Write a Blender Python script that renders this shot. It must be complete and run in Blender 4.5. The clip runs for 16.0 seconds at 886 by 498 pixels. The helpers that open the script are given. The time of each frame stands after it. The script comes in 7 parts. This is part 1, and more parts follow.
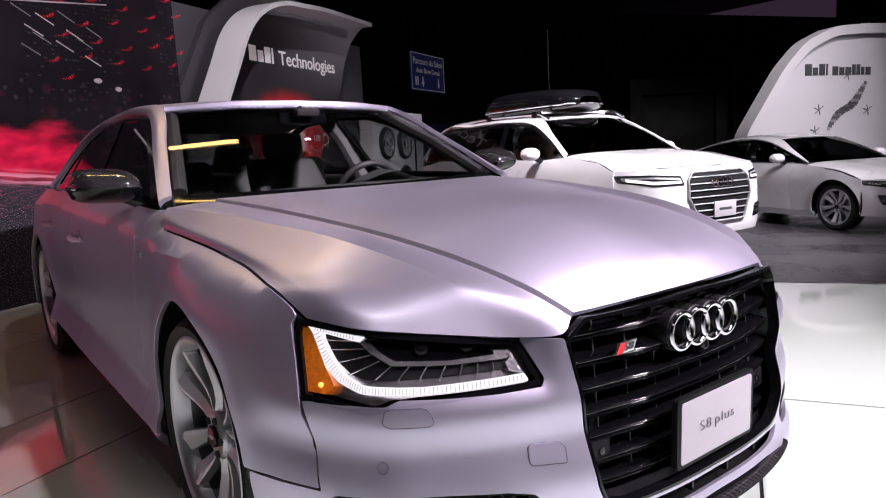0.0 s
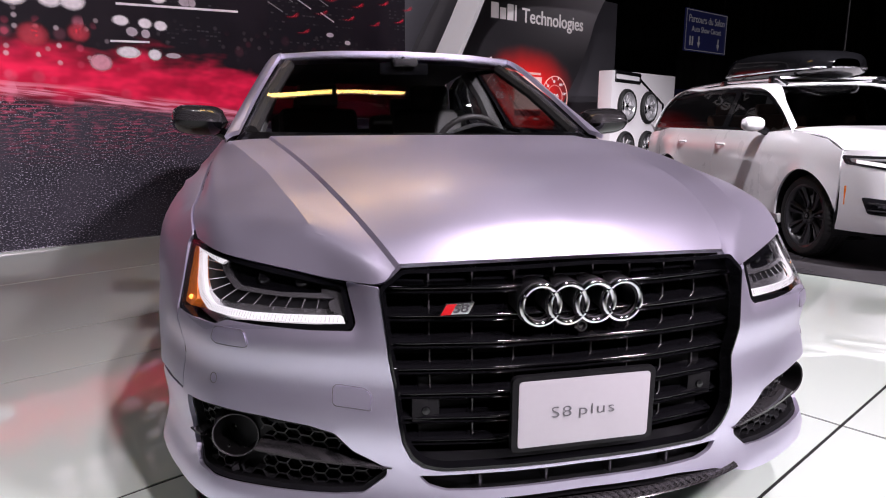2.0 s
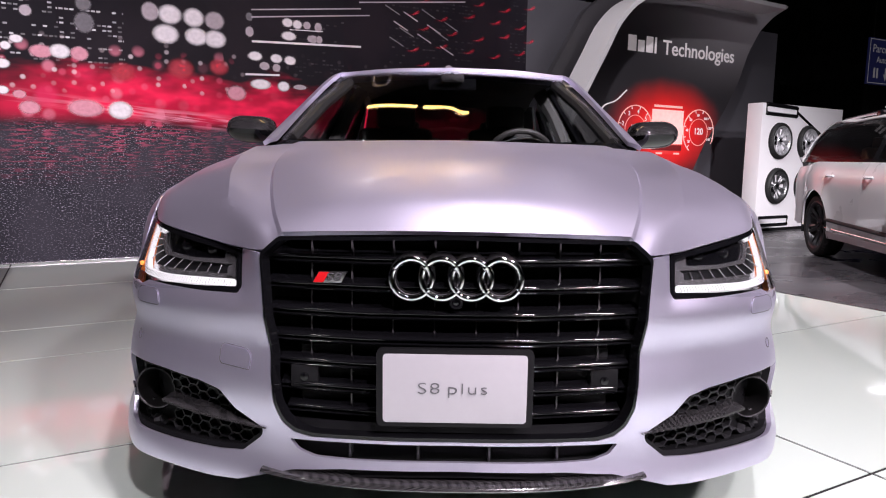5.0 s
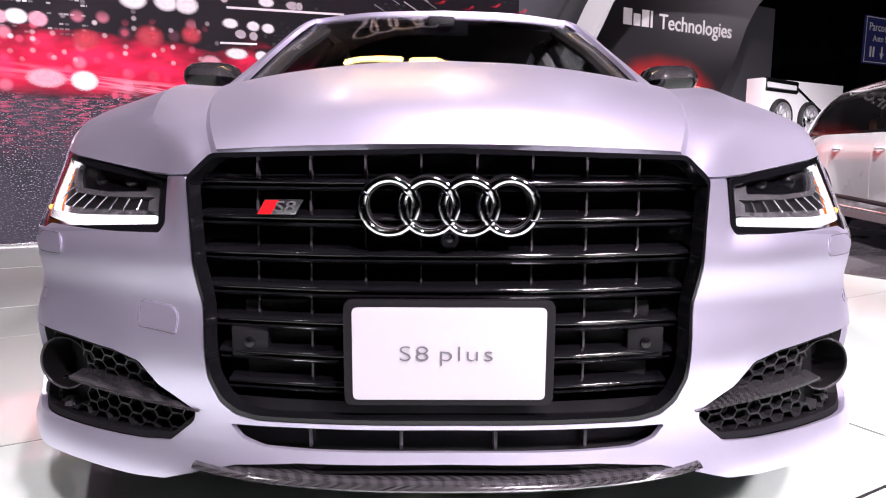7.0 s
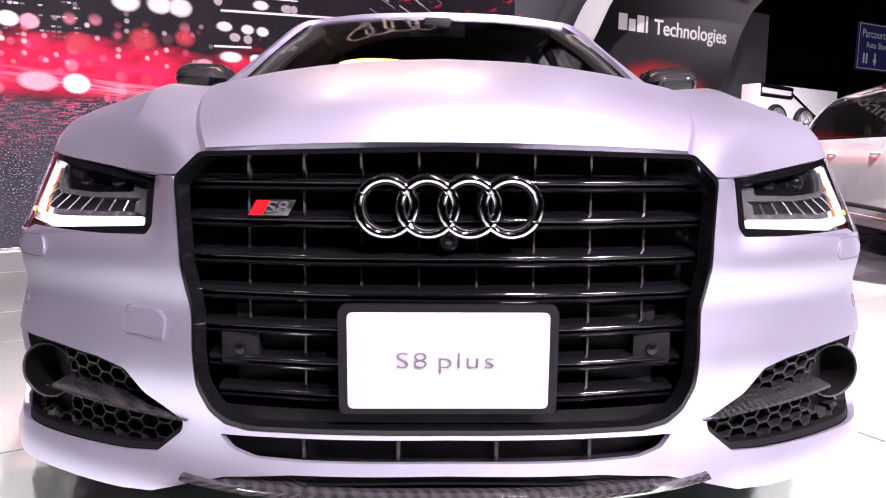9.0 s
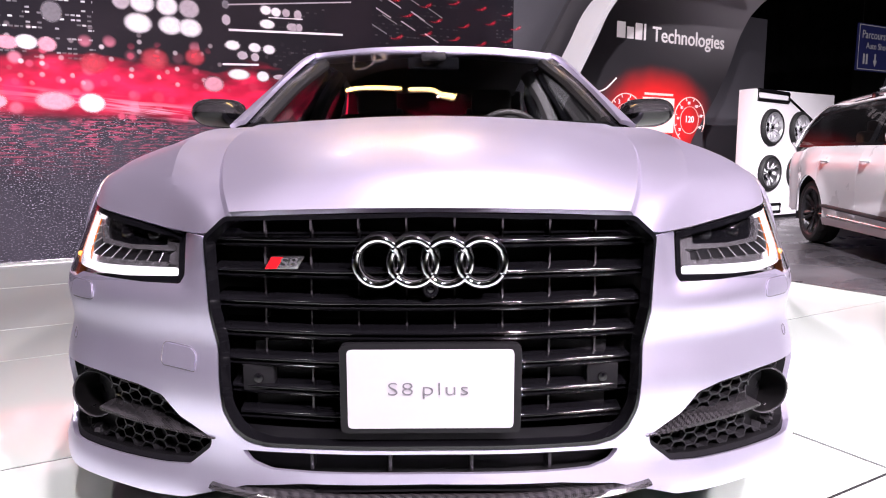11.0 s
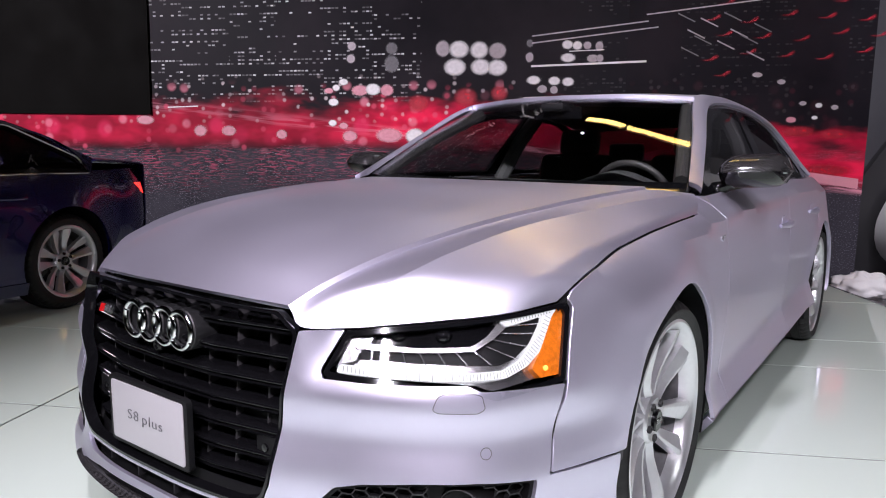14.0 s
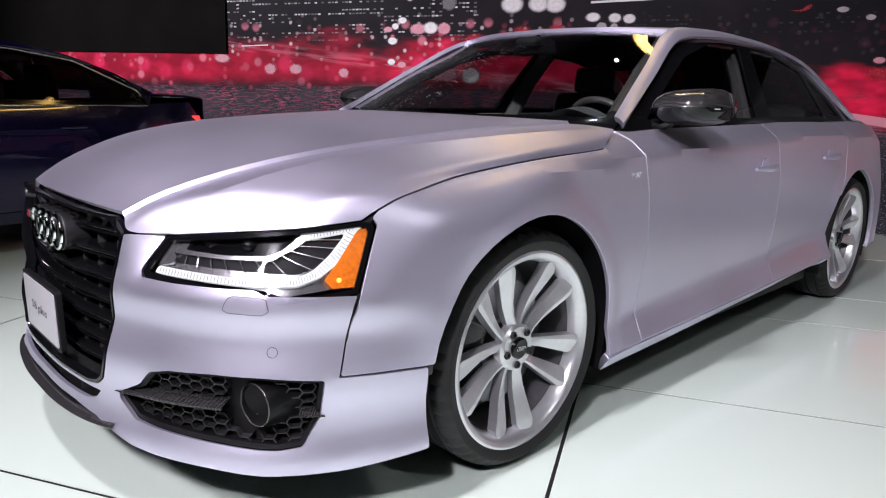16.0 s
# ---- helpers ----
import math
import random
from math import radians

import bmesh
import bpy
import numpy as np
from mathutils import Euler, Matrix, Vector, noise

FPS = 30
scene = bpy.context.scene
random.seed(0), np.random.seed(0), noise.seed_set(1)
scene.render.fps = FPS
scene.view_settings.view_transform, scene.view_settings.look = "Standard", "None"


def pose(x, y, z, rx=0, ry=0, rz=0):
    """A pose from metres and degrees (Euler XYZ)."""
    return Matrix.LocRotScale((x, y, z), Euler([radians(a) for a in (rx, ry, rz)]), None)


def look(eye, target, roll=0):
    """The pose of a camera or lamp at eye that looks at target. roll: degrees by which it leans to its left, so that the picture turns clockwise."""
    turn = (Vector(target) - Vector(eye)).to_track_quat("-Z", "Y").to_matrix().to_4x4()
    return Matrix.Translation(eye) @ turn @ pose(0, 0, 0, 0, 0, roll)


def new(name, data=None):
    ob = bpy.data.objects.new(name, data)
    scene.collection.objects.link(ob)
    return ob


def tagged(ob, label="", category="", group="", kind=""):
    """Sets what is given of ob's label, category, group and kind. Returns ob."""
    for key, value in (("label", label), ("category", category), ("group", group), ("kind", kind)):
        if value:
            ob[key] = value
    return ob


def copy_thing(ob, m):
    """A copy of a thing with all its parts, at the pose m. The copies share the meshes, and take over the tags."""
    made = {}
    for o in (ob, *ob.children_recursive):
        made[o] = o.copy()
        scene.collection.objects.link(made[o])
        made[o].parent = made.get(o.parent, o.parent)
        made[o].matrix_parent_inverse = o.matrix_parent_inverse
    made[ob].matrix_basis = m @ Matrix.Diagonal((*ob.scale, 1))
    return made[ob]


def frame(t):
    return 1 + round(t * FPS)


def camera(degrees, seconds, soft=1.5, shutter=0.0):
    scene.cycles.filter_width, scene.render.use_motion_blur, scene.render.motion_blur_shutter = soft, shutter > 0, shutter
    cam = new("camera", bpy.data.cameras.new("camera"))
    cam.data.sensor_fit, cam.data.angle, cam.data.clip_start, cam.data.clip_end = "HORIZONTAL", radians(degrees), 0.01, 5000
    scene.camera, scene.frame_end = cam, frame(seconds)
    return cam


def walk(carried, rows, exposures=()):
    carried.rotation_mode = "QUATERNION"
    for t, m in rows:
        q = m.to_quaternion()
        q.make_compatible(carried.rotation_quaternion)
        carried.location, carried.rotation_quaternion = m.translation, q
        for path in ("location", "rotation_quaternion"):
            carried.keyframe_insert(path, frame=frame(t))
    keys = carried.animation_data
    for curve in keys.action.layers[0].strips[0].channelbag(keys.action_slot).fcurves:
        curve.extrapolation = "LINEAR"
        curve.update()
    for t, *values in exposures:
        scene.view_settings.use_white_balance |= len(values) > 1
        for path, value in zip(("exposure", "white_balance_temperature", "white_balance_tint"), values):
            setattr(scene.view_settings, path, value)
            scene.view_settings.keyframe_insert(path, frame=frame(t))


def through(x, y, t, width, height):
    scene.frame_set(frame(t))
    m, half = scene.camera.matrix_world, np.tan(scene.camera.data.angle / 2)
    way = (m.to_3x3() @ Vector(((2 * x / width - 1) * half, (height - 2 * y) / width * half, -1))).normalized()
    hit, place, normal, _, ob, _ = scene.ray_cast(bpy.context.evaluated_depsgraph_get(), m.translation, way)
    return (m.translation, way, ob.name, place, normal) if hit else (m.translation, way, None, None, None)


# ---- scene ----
cam = camera(66.4, 16.0, soft=1.1)
PATH = [
    (0, (-1.515, -0.897, 1.161), (-0.318, 0.679, 0.876), -3.0),
    (0.5, (-1.337, -1.003, 1.139), (-0.369, 0.715, 0.807), -1.5),
    (1, (-1.162, -1.189, 1.122), (-0.421, 0.629, 0.742), -1.0),
    (1.5, (-0.926, -1.279, 1.119), (-0.233, 0.554, 0.718), 0.5),
    (2, (-0.654, -1.320, 1.099), (-0.183, 0.587, 0.726), 0.2),
    (2.5, (-0.470, -1.394, 1.096), (-0.093, 0.529, 0.694), 0.2),
    (3, (-0.330, -1.455, 1.097), (-0.092, 0.487, 0.680), 0.4),
    (5.5, (-0.006, -1.434, 0.891), (-0.029, 0.551, 0.651), 0.6),
    (6, (0.001, -1.309, 0.826), (-0.040, 0.675, 0.572), 0.3),
    (6.5, (0.006, -1.167, 0.802), (-0.012, 0.814, 0.529), 0.4),
    (7, (-0.023, -1.081, 0.789), (-0.001, 0.898, 0.506), 0.3),
    (7.5, (-0.033, -1.045, 0.781), (-0.008, 0.936, 0.506), 0.1),
    (8, (-0.028, -1.037, 0.777), (0.006, 0.946, 0.516), 0.5),
    (10.5, (-0.031, -1.054, 0.795), (0.012, 0.926, 0.516), 0.2),
    (11, (0.012, -1.249, 0.900), (0.031, 0.733, 0.630), -0.1),
    (11.5, (0.133, -1.363, 0.962), (0.077, 0.610, 0.635), -0.8),
    (12, (0.416, -1.293, 1.004), (0.174, 0.650, 0.595), -2.4),
    (12.5, (0.703, -1.201, 1.073), (0.248, 0.708, 0.688), -2.5),
    (13, (0.997, -1.158, 1.101), (0.353, 0.714, 0.821), -0.7),
    (13.5, (1.263, -1.006, 1.104), (0.326, 0.738, 0.818), -0.8),
    (14, (1.534, -0.885, 1.113), (0.370, 0.721, 0.856), 1.0),
    (14.5, (1.776, -0.853, 1.098), (0.590, 0.735, 0.838), 2.3),
    (15, (1.947, -0.759, 1.104), (0.701, 0.770, 0.772), 3.4),
    (15.5, (2.070, -0.555, 1.082), (0.713, 0.856, 0.671), 2.2),
    (16, (2.151, -0.479, 1.083), (0.747, 0.881, 0.661), 1.9),
]
EXPOSURE = [(0, 0.14, 6500, 13), (1, 0.08, 6500, 13), (2, -0.02, 6500, 12), (3, -0.12, 6500, 11), (5.5, 0.22, 6500, 10), (6.5, 0.60, 6500, 12), (7.5, 0.84, 6500, 14), (10.5, 0.94, 6500, 15), (11.5, 0.78, 6500, 15), (12.0, 0.62, 6500, 15), (12.5, 0.30, 6500, 13), (13.5, -0.06, 6350, 6), (14.5, -0.12, 6250, 4), (16, -0.14, 6300, 2)]
walk(cam, [(t, look(eye, target, roll)) for t, eye, target, roll in PATH], EXPOSURE)

# ---- world, lamps and exposure
world = bpy.data.worlds.new("hall_dark")
scene.world = world
world.use_nodes = True
world.node_tree.nodes["Background"].inputs[0].default_value = (0.030, 0.017, 0.032, 1)
world.node_tree.nodes["Background"].inputs[1].default_value = 0.8


def lamp(name, eye, target, energy, size, color=(1.0, 0.95, 1.0), kind="AREA", spread=120):
    data = bpy.data.lights.new(name, kind)
    data.energy, data.color = energy, color
    if kind == "AREA":
        data.shape, data.size, data.spread = "DISK", size, radians(spread)
    if kind == "SPOT":
        data.shadow_soft_size, data.spot_size, data.spot_blend = size, radians(spread), 0.75
    ob = new(name, data)
    ob.matrix_world = look(eye, target)
    return ob


# small unseen spot heads over the stand: keys follow shadows, the rest are added
def head(eye, target, energy, cone, color=(1.0, 0.94, 1.0), size=0.10):
    return lamp("unseen_spot", eye, target, energy, size, color, "SPOT", cone)


# added weak spots behind the car that lay a soft highlight on the hood
for x, power in ((-2.0, 30), (0.3, 34), (2.6, 10)):
    head((x, 5.4, 6.6), (0.3, 0.6, 0.9), power, 46, (0.97, 0.95, 1.0), 0.04)
head((1.2, -1.6, 6.3), (1.4, 0.5, 0.3), 930, 68, (1.0, 0.87, 0.985), 0.16)
head((1.5, -4.3, 5.4), (0.2, 0.3, 0.5), 1200, 46, (1.0, 0.87, 0.985), 0.16)
head((3.1, -3.1, 4.15), (0.7, 1.5, 0.5), 1120, 58, (1.0, 0.87, 0.98), 0.22)
# added spots that brighten floor, printed wall, arch and the white cars
head((5.2, 0.6, 4.9), (2.3, 2.2, 0.0), 150, 56, (0.97, 0.96, 0.98))
head((-4.6, -4.0, 4.4), (-5.9, 3.6, 1.3), 3000, 54, (1.0, 0.90, 0.98))
head((-2.8, -1.2, 6.2), (-2.5, -0.5, 0.0), 190, 50, (1.0, 0.93, 0.96))
head((3.1, -3.5, 4.3), (-1.6, 6.0, 2.3), 1900, 42, (1.0, 0.87, 0.98))
head((0.6, 2.2, 6.2), (0.2, 6.5, 2.2), 150, 80, (1.0, 0.90, 0.97))
head((1.5, 3.9, 6.4), (2.9, 9.2, 1.4), 1000, 56)
head((5.6, -1.0, 6.4), (5.2, 4.6, 0.9), 5800, 54)
head((2.4, 2.2, 6.2), (4.8, 5.6, 0.9), 2200, 50)
head((9.6, -2.0, 6.4), (9.6, 4.0, 0.8), 2500, 80)
head((11.5, 2.5, 6.5), (14.5, 7.0, 1.2), 700, 50)

# ---- materials
MATS = {}


def mat(name, color, rough=0.5, metal=0.0, coat=0.0, vary=0.08, grain=60.0, bump=0.0, bump_scale=200.0, emit=None, power=0.0, coat_rough=0.03, ior=1.5):
    """A painted, plastic or metal surface with variation at two scales and fine relief."""
    if name in MATS:
        return MATS[name]
    m = bpy.data.materials.new(name)
    m.use_nodes = True
    nt = m.node_tree
    n, lk = nt.nodes, nt.links
    b = n["Principled BSDF"]
    b.inputs["Base Color"].default_value = (*color, 1)
    b.inputs["Roughness"].default_value, b.inputs["Metallic"].default_value = rough, metal
    b.inputs["Coat Weight"].default_value, b.inputs["Coat Roughness"].default_value = coat, coat_rough
    b.inputs["IOR"].default_value = ior
    co = n.new("ShaderNodeTexCoord")
    if vary:
        big, fine = n.new("ShaderNodeTexNoise"), n.new("ShaderNodeTexNoise")
        big.inputs["Scale"].default_value, big.inputs["Detail"].default_value = 2.3, 4
        fine.inputs["Scale"].default_value, fine.inputs["Detail"].default_value = grain, 3
        add = n.new("ShaderNodeMath")
        add.operation = "ADD"
        for t in (big, fine):
            lk.new(co.outputs["Object"], t.inputs["Vector"])
        lk.new(big.outputs[0], add.inputs[0])
        lk.new(fine.outputs[0], add.inputs[1])
        rng = n.new("ShaderNodeMapRange")
        rng.inputs[1].default_value, rng.inputs[2].default_value = 0.6, 1.4
        rng.inputs[3].default_value, rng.inputs[4].default_value = 1 - vary, 1 + vary
        lk.new(add.outputs[0], rng.inputs[0])
        mul = n.new("ShaderNodeVectorMath")
        mul.operation = "SCALE"
        mul.inputs[0].default_value = color
        lk.new(rng.outputs[0], mul.inputs["Scale"])
        lk.new(mul.outputs[0], b.inputs["Base Color"])
        rr = n.new("ShaderNodeMapRange")
        rr.inputs[1].default_value, rr.inputs[2].default_value = 0.3, 0.7
        rr.inputs[3].default_value, rr.inputs[4].default_value = max(0.0, rough * 0.88), min(1.0, rough * 1.12)
        lk.new(big.outputs[0], rr.inputs[0])
        lk.new(rr.outputs[0], b.inputs["Roughness"])
    if bump:
        nz, bp = n.new("ShaderNodeTexNoise"), n.new("ShaderNodeBump")
        nz.inputs["Scale"].default_value, nz.inputs["Detail"].default_value = bump_scale, 2
        bp.inputs["Strength"].default_value, bp.inputs["Distance"].default_value = bump, 0.002
        lk.new(co.outputs["Object"], nz.inputs["Vector"])
        lk.new(nz.outputs[0], bp.inputs["Height"])
        lk.new(bp.outputs[0], b.inputs["Normal"])
    if emit:
        b.inputs["Emission Color"].default_value, b.inputs["Emission Strength"].default_value = (*emit, 1), power
    MATS[name] = m
    return m


def glass(name, tint, ior=1.45, through=0.9):
    """Thin clear or tinted pane: see-through in its tint, with a mirror gloss by Fresnel."""
    if name in MATS:
        return MATS[name]
    m = bpy.data.materials.new(name)
    m.use_nodes = True
    nt = m.node_tree
    n, lk = nt.nodes, nt.links
    n.remove(n["Principled BSDF"])
    tr, gl, mx, fr = n.new("ShaderNodeBsdfTransparent"), n.new("ShaderNodeBsdfGlossy"), n.new("ShaderNodeMixShader"), n.new("ShaderNodeLayerWeight")
    tr.inputs[0].default_value = (*[c * through for c in tint], 1)
    gl.inputs["Roughness"].default_value = 0.01
    fr.inputs["Blend"].default_value = 0.5
    f0 = ((ior - 1) / (ior + 1))**2
    steep, gain = n.new("ShaderNodeMath"), n.new("ShaderNodeMath")
    steep.operation, gain.operation = "POWER", "MULTIPLY_ADD"
    lk.new(fr.outputs["Facing"], steep.inputs[0])
    steep.inputs[1].default_value, gain.inputs[1].default_value, gain.inputs[2].default_value = 5.0, 1 - f0, f0
    lk.new(steep.outputs[0], gain.inputs[0])
    lk.new(gain.outputs[0], mx.inputs[0])
    lk.new(tr.outputs[0], mx.inputs[1])
    lk.new(gl.outputs[0], mx.inputs[2])
    lk.new(mx.outputs[0], n["Material Output"].inputs[0])
    MATS[name] = m
    return m


def carbon():
    """Gloss carbon weave: a fine two-way twill under clear coat."""
    if "carbon_weave" in MATS:
        return MATS["carbon_weave"]
    m = mat("carbon_weave", (0.03, 0.03, 0.034), 0.14, 0.0, 0.5, vary=0)
    n, lk = m.node_tree.nodes, m.node_tree.links
    co, ck = n.new("ShaderNodeTexCoord"), n.new("ShaderNodeTexChecker")
    mp = n.new("ShaderNodeMapping")
    mp.inputs["Rotation"].default_value = (0.6, 0.3, radians(45))
    ck.inputs["Scale"].default_value = 330
    ck.inputs[1].default_value, ck.inputs[2].default_value = (0.008, 0.008, 0.0085, 1), (0.050, 0.048, 0.050, 1)
    lk.new(co.outputs["Object"], mp.inputs[0])
    lk.new(mp.outputs[0], ck.inputs["Vector"])
    lk.new(ck.outputs[0], n["Principled BSDF"].inputs["Base Color"])
    return m


PAINT = mat("satin_silver_paint", (0.71, 0.68, 0.83), 0.42, 0.87, 0.22, 0.03, 900, 0.03, 1800, coat_rough=0.16)
WHITE_PAINT = mat("white_car_paint", (0.80, 0.79, 0.82), 0.3, 0.0, 1.0, 0.02)
BLUE_PAINT = mat("dark_blue_paint", (0.009, 0.009, 0.085), 0.25, 0.3, 1.0, 0.05)
GLOSS_BLACK = mat("gloss_black_plastic", (0.005, 0.005, 0.006), 0.07, 0.0, 0.0, 0.2)
MATT_BLACK = mat("matt_black_plastic", (0.007, 0.007, 0.008), 0.55, 0.0, 0.0, 0.2, 300, 0.2, 900, ior=1.28)
RIB_GREY = mat("grey_rib_plastic", (0.05, 0.048, 0.052), 0.25, 0.0, 0.3, 0.2)
FOG_BLACK = mat("satin_fog_black", (0.007, 0.0068, 0.007), 0.30, 0.0, 0.0, 0.2, 300, 0.1, 900, ior=1.32)
DARK_GREY = mat("dark_grey_plastic", (0.018, 0.018, 0.02), 0.5, 0.0, 0.0, 0.2, 300, 0.15, 900)
CHROME = mat("chrome", (0.86, 0.86, 0.88), 0.06, 1.0, 0.0, 0.04)
LAMP_TRAY = mat("bright_lamp_chrome", (0.63, 0.62, 0.64), 0.22, 0.90, 0.3, 0.25, 60, 0.3, 120)
SMOKED = mat("smoked_chrome", (0.09, 0.09, 0.10), 0.18, 0.8, 0.6, 0.3, 40)
SATIN_CHROME = mat("satin_chrome", (0.62, 0.62, 0.65), 0.25, 1.0, 0.0, 0.06)
RUBBER = mat("tyre_rubber", (0.007, 0.007, 0.0075), 0.62, 0.0, 0.0, 0.25, 120, 0.25, 500)
ALLOY = mat("silver_alloy", (0.74, 0.74, 0.77), 0.30, 0.80, 0.3, 0.05)
DARK_ALLOY = mat("dark_alloy", (0.05, 0.05, 0.055), 0.3, 0.7, 0.5, 0.1)
STEEL = mat("brushed_steel", (0.32, 0.32, 0.33), 0.35, 1.0, 0.0, 0.15, 300)
# The amber reflector gets a faint emission in place of light thrown back.
AMBER = mat("amber_reflector", (0.72, 0.17, 0.01), 0.16, 0.0, 1.0, 0.45, 90, 0.9, 240, emit=(1.0, 0.25, 0.02), power=0.16)
AMBER_LAMP = mat("amber_bulb", (1.0, 0.45, 0.1), 0.3, emit=(1.0, 0.30, 0.04), power=2.5, vary=0)
DRL = mat("daylight_strip", (0.34, 0.33, 0.35), 0.2, 0.2, 0.6, emit=(1.0, 0.94, 0.98), power=1.0, vary=0.12, grain=25)
RED_LAMP = mat("red_lamp", (0.5, 0.01, 0.01), 0.2, 0, 1.0, emit=(1.0, 0.04, 0.03), power=2.5, vary=0)
RED_BADGE = mat("red_badge", (0.6, 0.01, 0.015), 0.25, 0, 1.0, 0.05)
PLATE_WHITE = mat("plate_white", (0.47, 0.455, 0.485), 0.4, 0, 0.2, 0.02)
PLATE_INK = mat("soft_grey_ink", (0.13, 0.13, 0.14), 0.5, vary=0.1)
INK = mat("grey_ink", (0.07, 0.07, 0.075), 0.5, vary=0.1)
LEATHER = mat("black_leather", (0.035, 0.033, 0.033), 0.5, 0, 0, 0.2, 200, 0.3, 400)
BEIGE = mat("grey_pillar_trim", (0.10, 0.10, 0.10), 0.6, 0, 0, 0.1, 200, 0.2, 400)
SCREEN_GLASS = glass("windscreen_glass", (0.90, 0.93, 0.92), 1.45, 1.0)
TINT_GLASS = glass("tinted_glass", (0.24, 0.245, 0.25))
DASH = mat("grey_dash_trim", (0.13, 0.135, 0.14), 0.55, 0, 0, 0.12, 200, 0.25, 500)
DARK_GLASS = glass("dark_glass", (0.30, 0.31, 0.32))
LENS_GLASS = glass("lamp_lens", (0.97, 0.98, 1.0), 1.4)
CARBON = carbon()
# Silver rim barrel darkened: the shade inside the wheel is in its colour.
BARREL = mat("shaded_rim_barrel", (0.20, 0.20, 0.21), 0.42, 0.7, 0.0, 0.2)
SEAM_DARK = mat("seam_dark", (0.05, 0.047, 0.055), 0.6)
BRIGHT_BAR = mat("bright_grille_bar", (0.55, 0.55, 0.58), 0.35, 0.7)
SEAM = mat("seam_grey", (0.16, 0.15, 0.18), 0.5)


# ---- shaping tools
def linked(name, verts, faces, material, parent=None, label="", sharp=32, smooth=True):
    me = bpy.data.meshes.new(name)
    me.from_pydata([tuple(map(float, v)) for v in verts], [], [tuple(map(int, f)) for f in faces])
    if smooth:
        me.shade_smooth()
        me.set_sharp_from_angle(angle=radians(sharp))
    me.materials.append(material)
    ob = new(name, me)
    if parent:
        ob.parent = parent
    if label:
        ob["label"] = label
    return ob


def part(name, bm, material, parent=None, label="", sharp=32):
    me = bpy.data.meshes.new(name)
    bm.normal_update()
    bm.to_mesh(me)
    bm.free()
    me.shade_smooth()
    me.set_sharp_from_angle(angle=radians(sharp))
    me.materials.append(material)
    ob = new(name, me)
    if parent:
        ob.parent = parent
    if label:
        ob["label"] = label
    return ob


def thing(name, label, category, m=None, group="", kind=""):
    ob = new(name)
    ob.empty_display_size = 0.2
    if m is not None:
        ob.matrix_world = m
    return tagged(ob, label, category, group, kind)


def slopes(k, v):
    """Shape-keeping slopes for a smooth curve through v at k (along the first axis)."""
    d = np.diff(v, axis=0) / np.diff(k)[(...,) + (None,) * (v.ndim - 1)]
    m = np.zeros_like(v)
    m[0], m[-1] = d[0], d[-1]
    a, b = d[:-1], d[1:]
    w = np.diff(k)[(...,) + (None,) * (v.ndim - 1)]
    m[1:-1] = (a * w[1:] + b * w[:-1]) / (w[1:] + w[:-1])
    return m


def curve(k, v, q):
    """A smooth curve through the values v at the knots k, read at q."""
    k, v, q = np.asarray(k, float), np.asarray(v, float), np.asarray(q, float)
    m = slopes(k, v)
    i = np.clip(np.searchsorted(k, q) - 1, 0, len(k) - 2)
    h = k[i + 1] - k[i]
    t = (q - k[i]) / h
    ex = (...,) + (None,) * (v.ndim - 1)
    t, h = t[ex], h[ex]
    return (2 * t**3 - 3 * t**2 + 1) * v[i] + (t**3 - 2 * t**2 + t) * h * m[i] + (-2 * t**3 + 3 * t**2) * v[i + 1] + (t**3 - t**2) * h * m[i + 1]


def line(pts, n):
    """n points along a smooth line through pts, evenly by chord."""
    p = np.asarray(pts, float)
    k = np.r_[0, np.cumsum(np.linalg.norm(np.diff(p, axis=0), axis=1))]
    return curve(k, p, np.linspace(0, k[-1], n))


def skin(lines, nu=40, nv=6, crease=()):
    """A sheet over feature lines: smooth along and across them, with an edge at the lines named in crease."""
    L = np.stack([line(l, nu) for l in lines])
    cuts = [0, *crease, len(L) - 1]
    out = []
    for a, b in zip(cuts, cuts[1:]):
        seg = L[a:b + 1]
        q = np.linspace(0, b - a, (b - a) * nv + 1)
        s = curve(np.arange(b - a + 1), seg, q) if b - a > 1 else seg[0] + (seg[1] - seg[0]) * q[:, None, None]
        out.append(s if a == 0 else s[1:])
    return np.concatenate(out)


def grid_faces(nr, nc, base=0, flip=False):
    i, j = np.meshgrid(np.arange(nr - 1), np.arange(nc - 1), indexing="ij")
    a = (i * nc + j).ravel() + base
    f = np.stack([a, a + 1, a + nc + 1, a + nc], 1)
    return f[:, ::-1] if flip else f


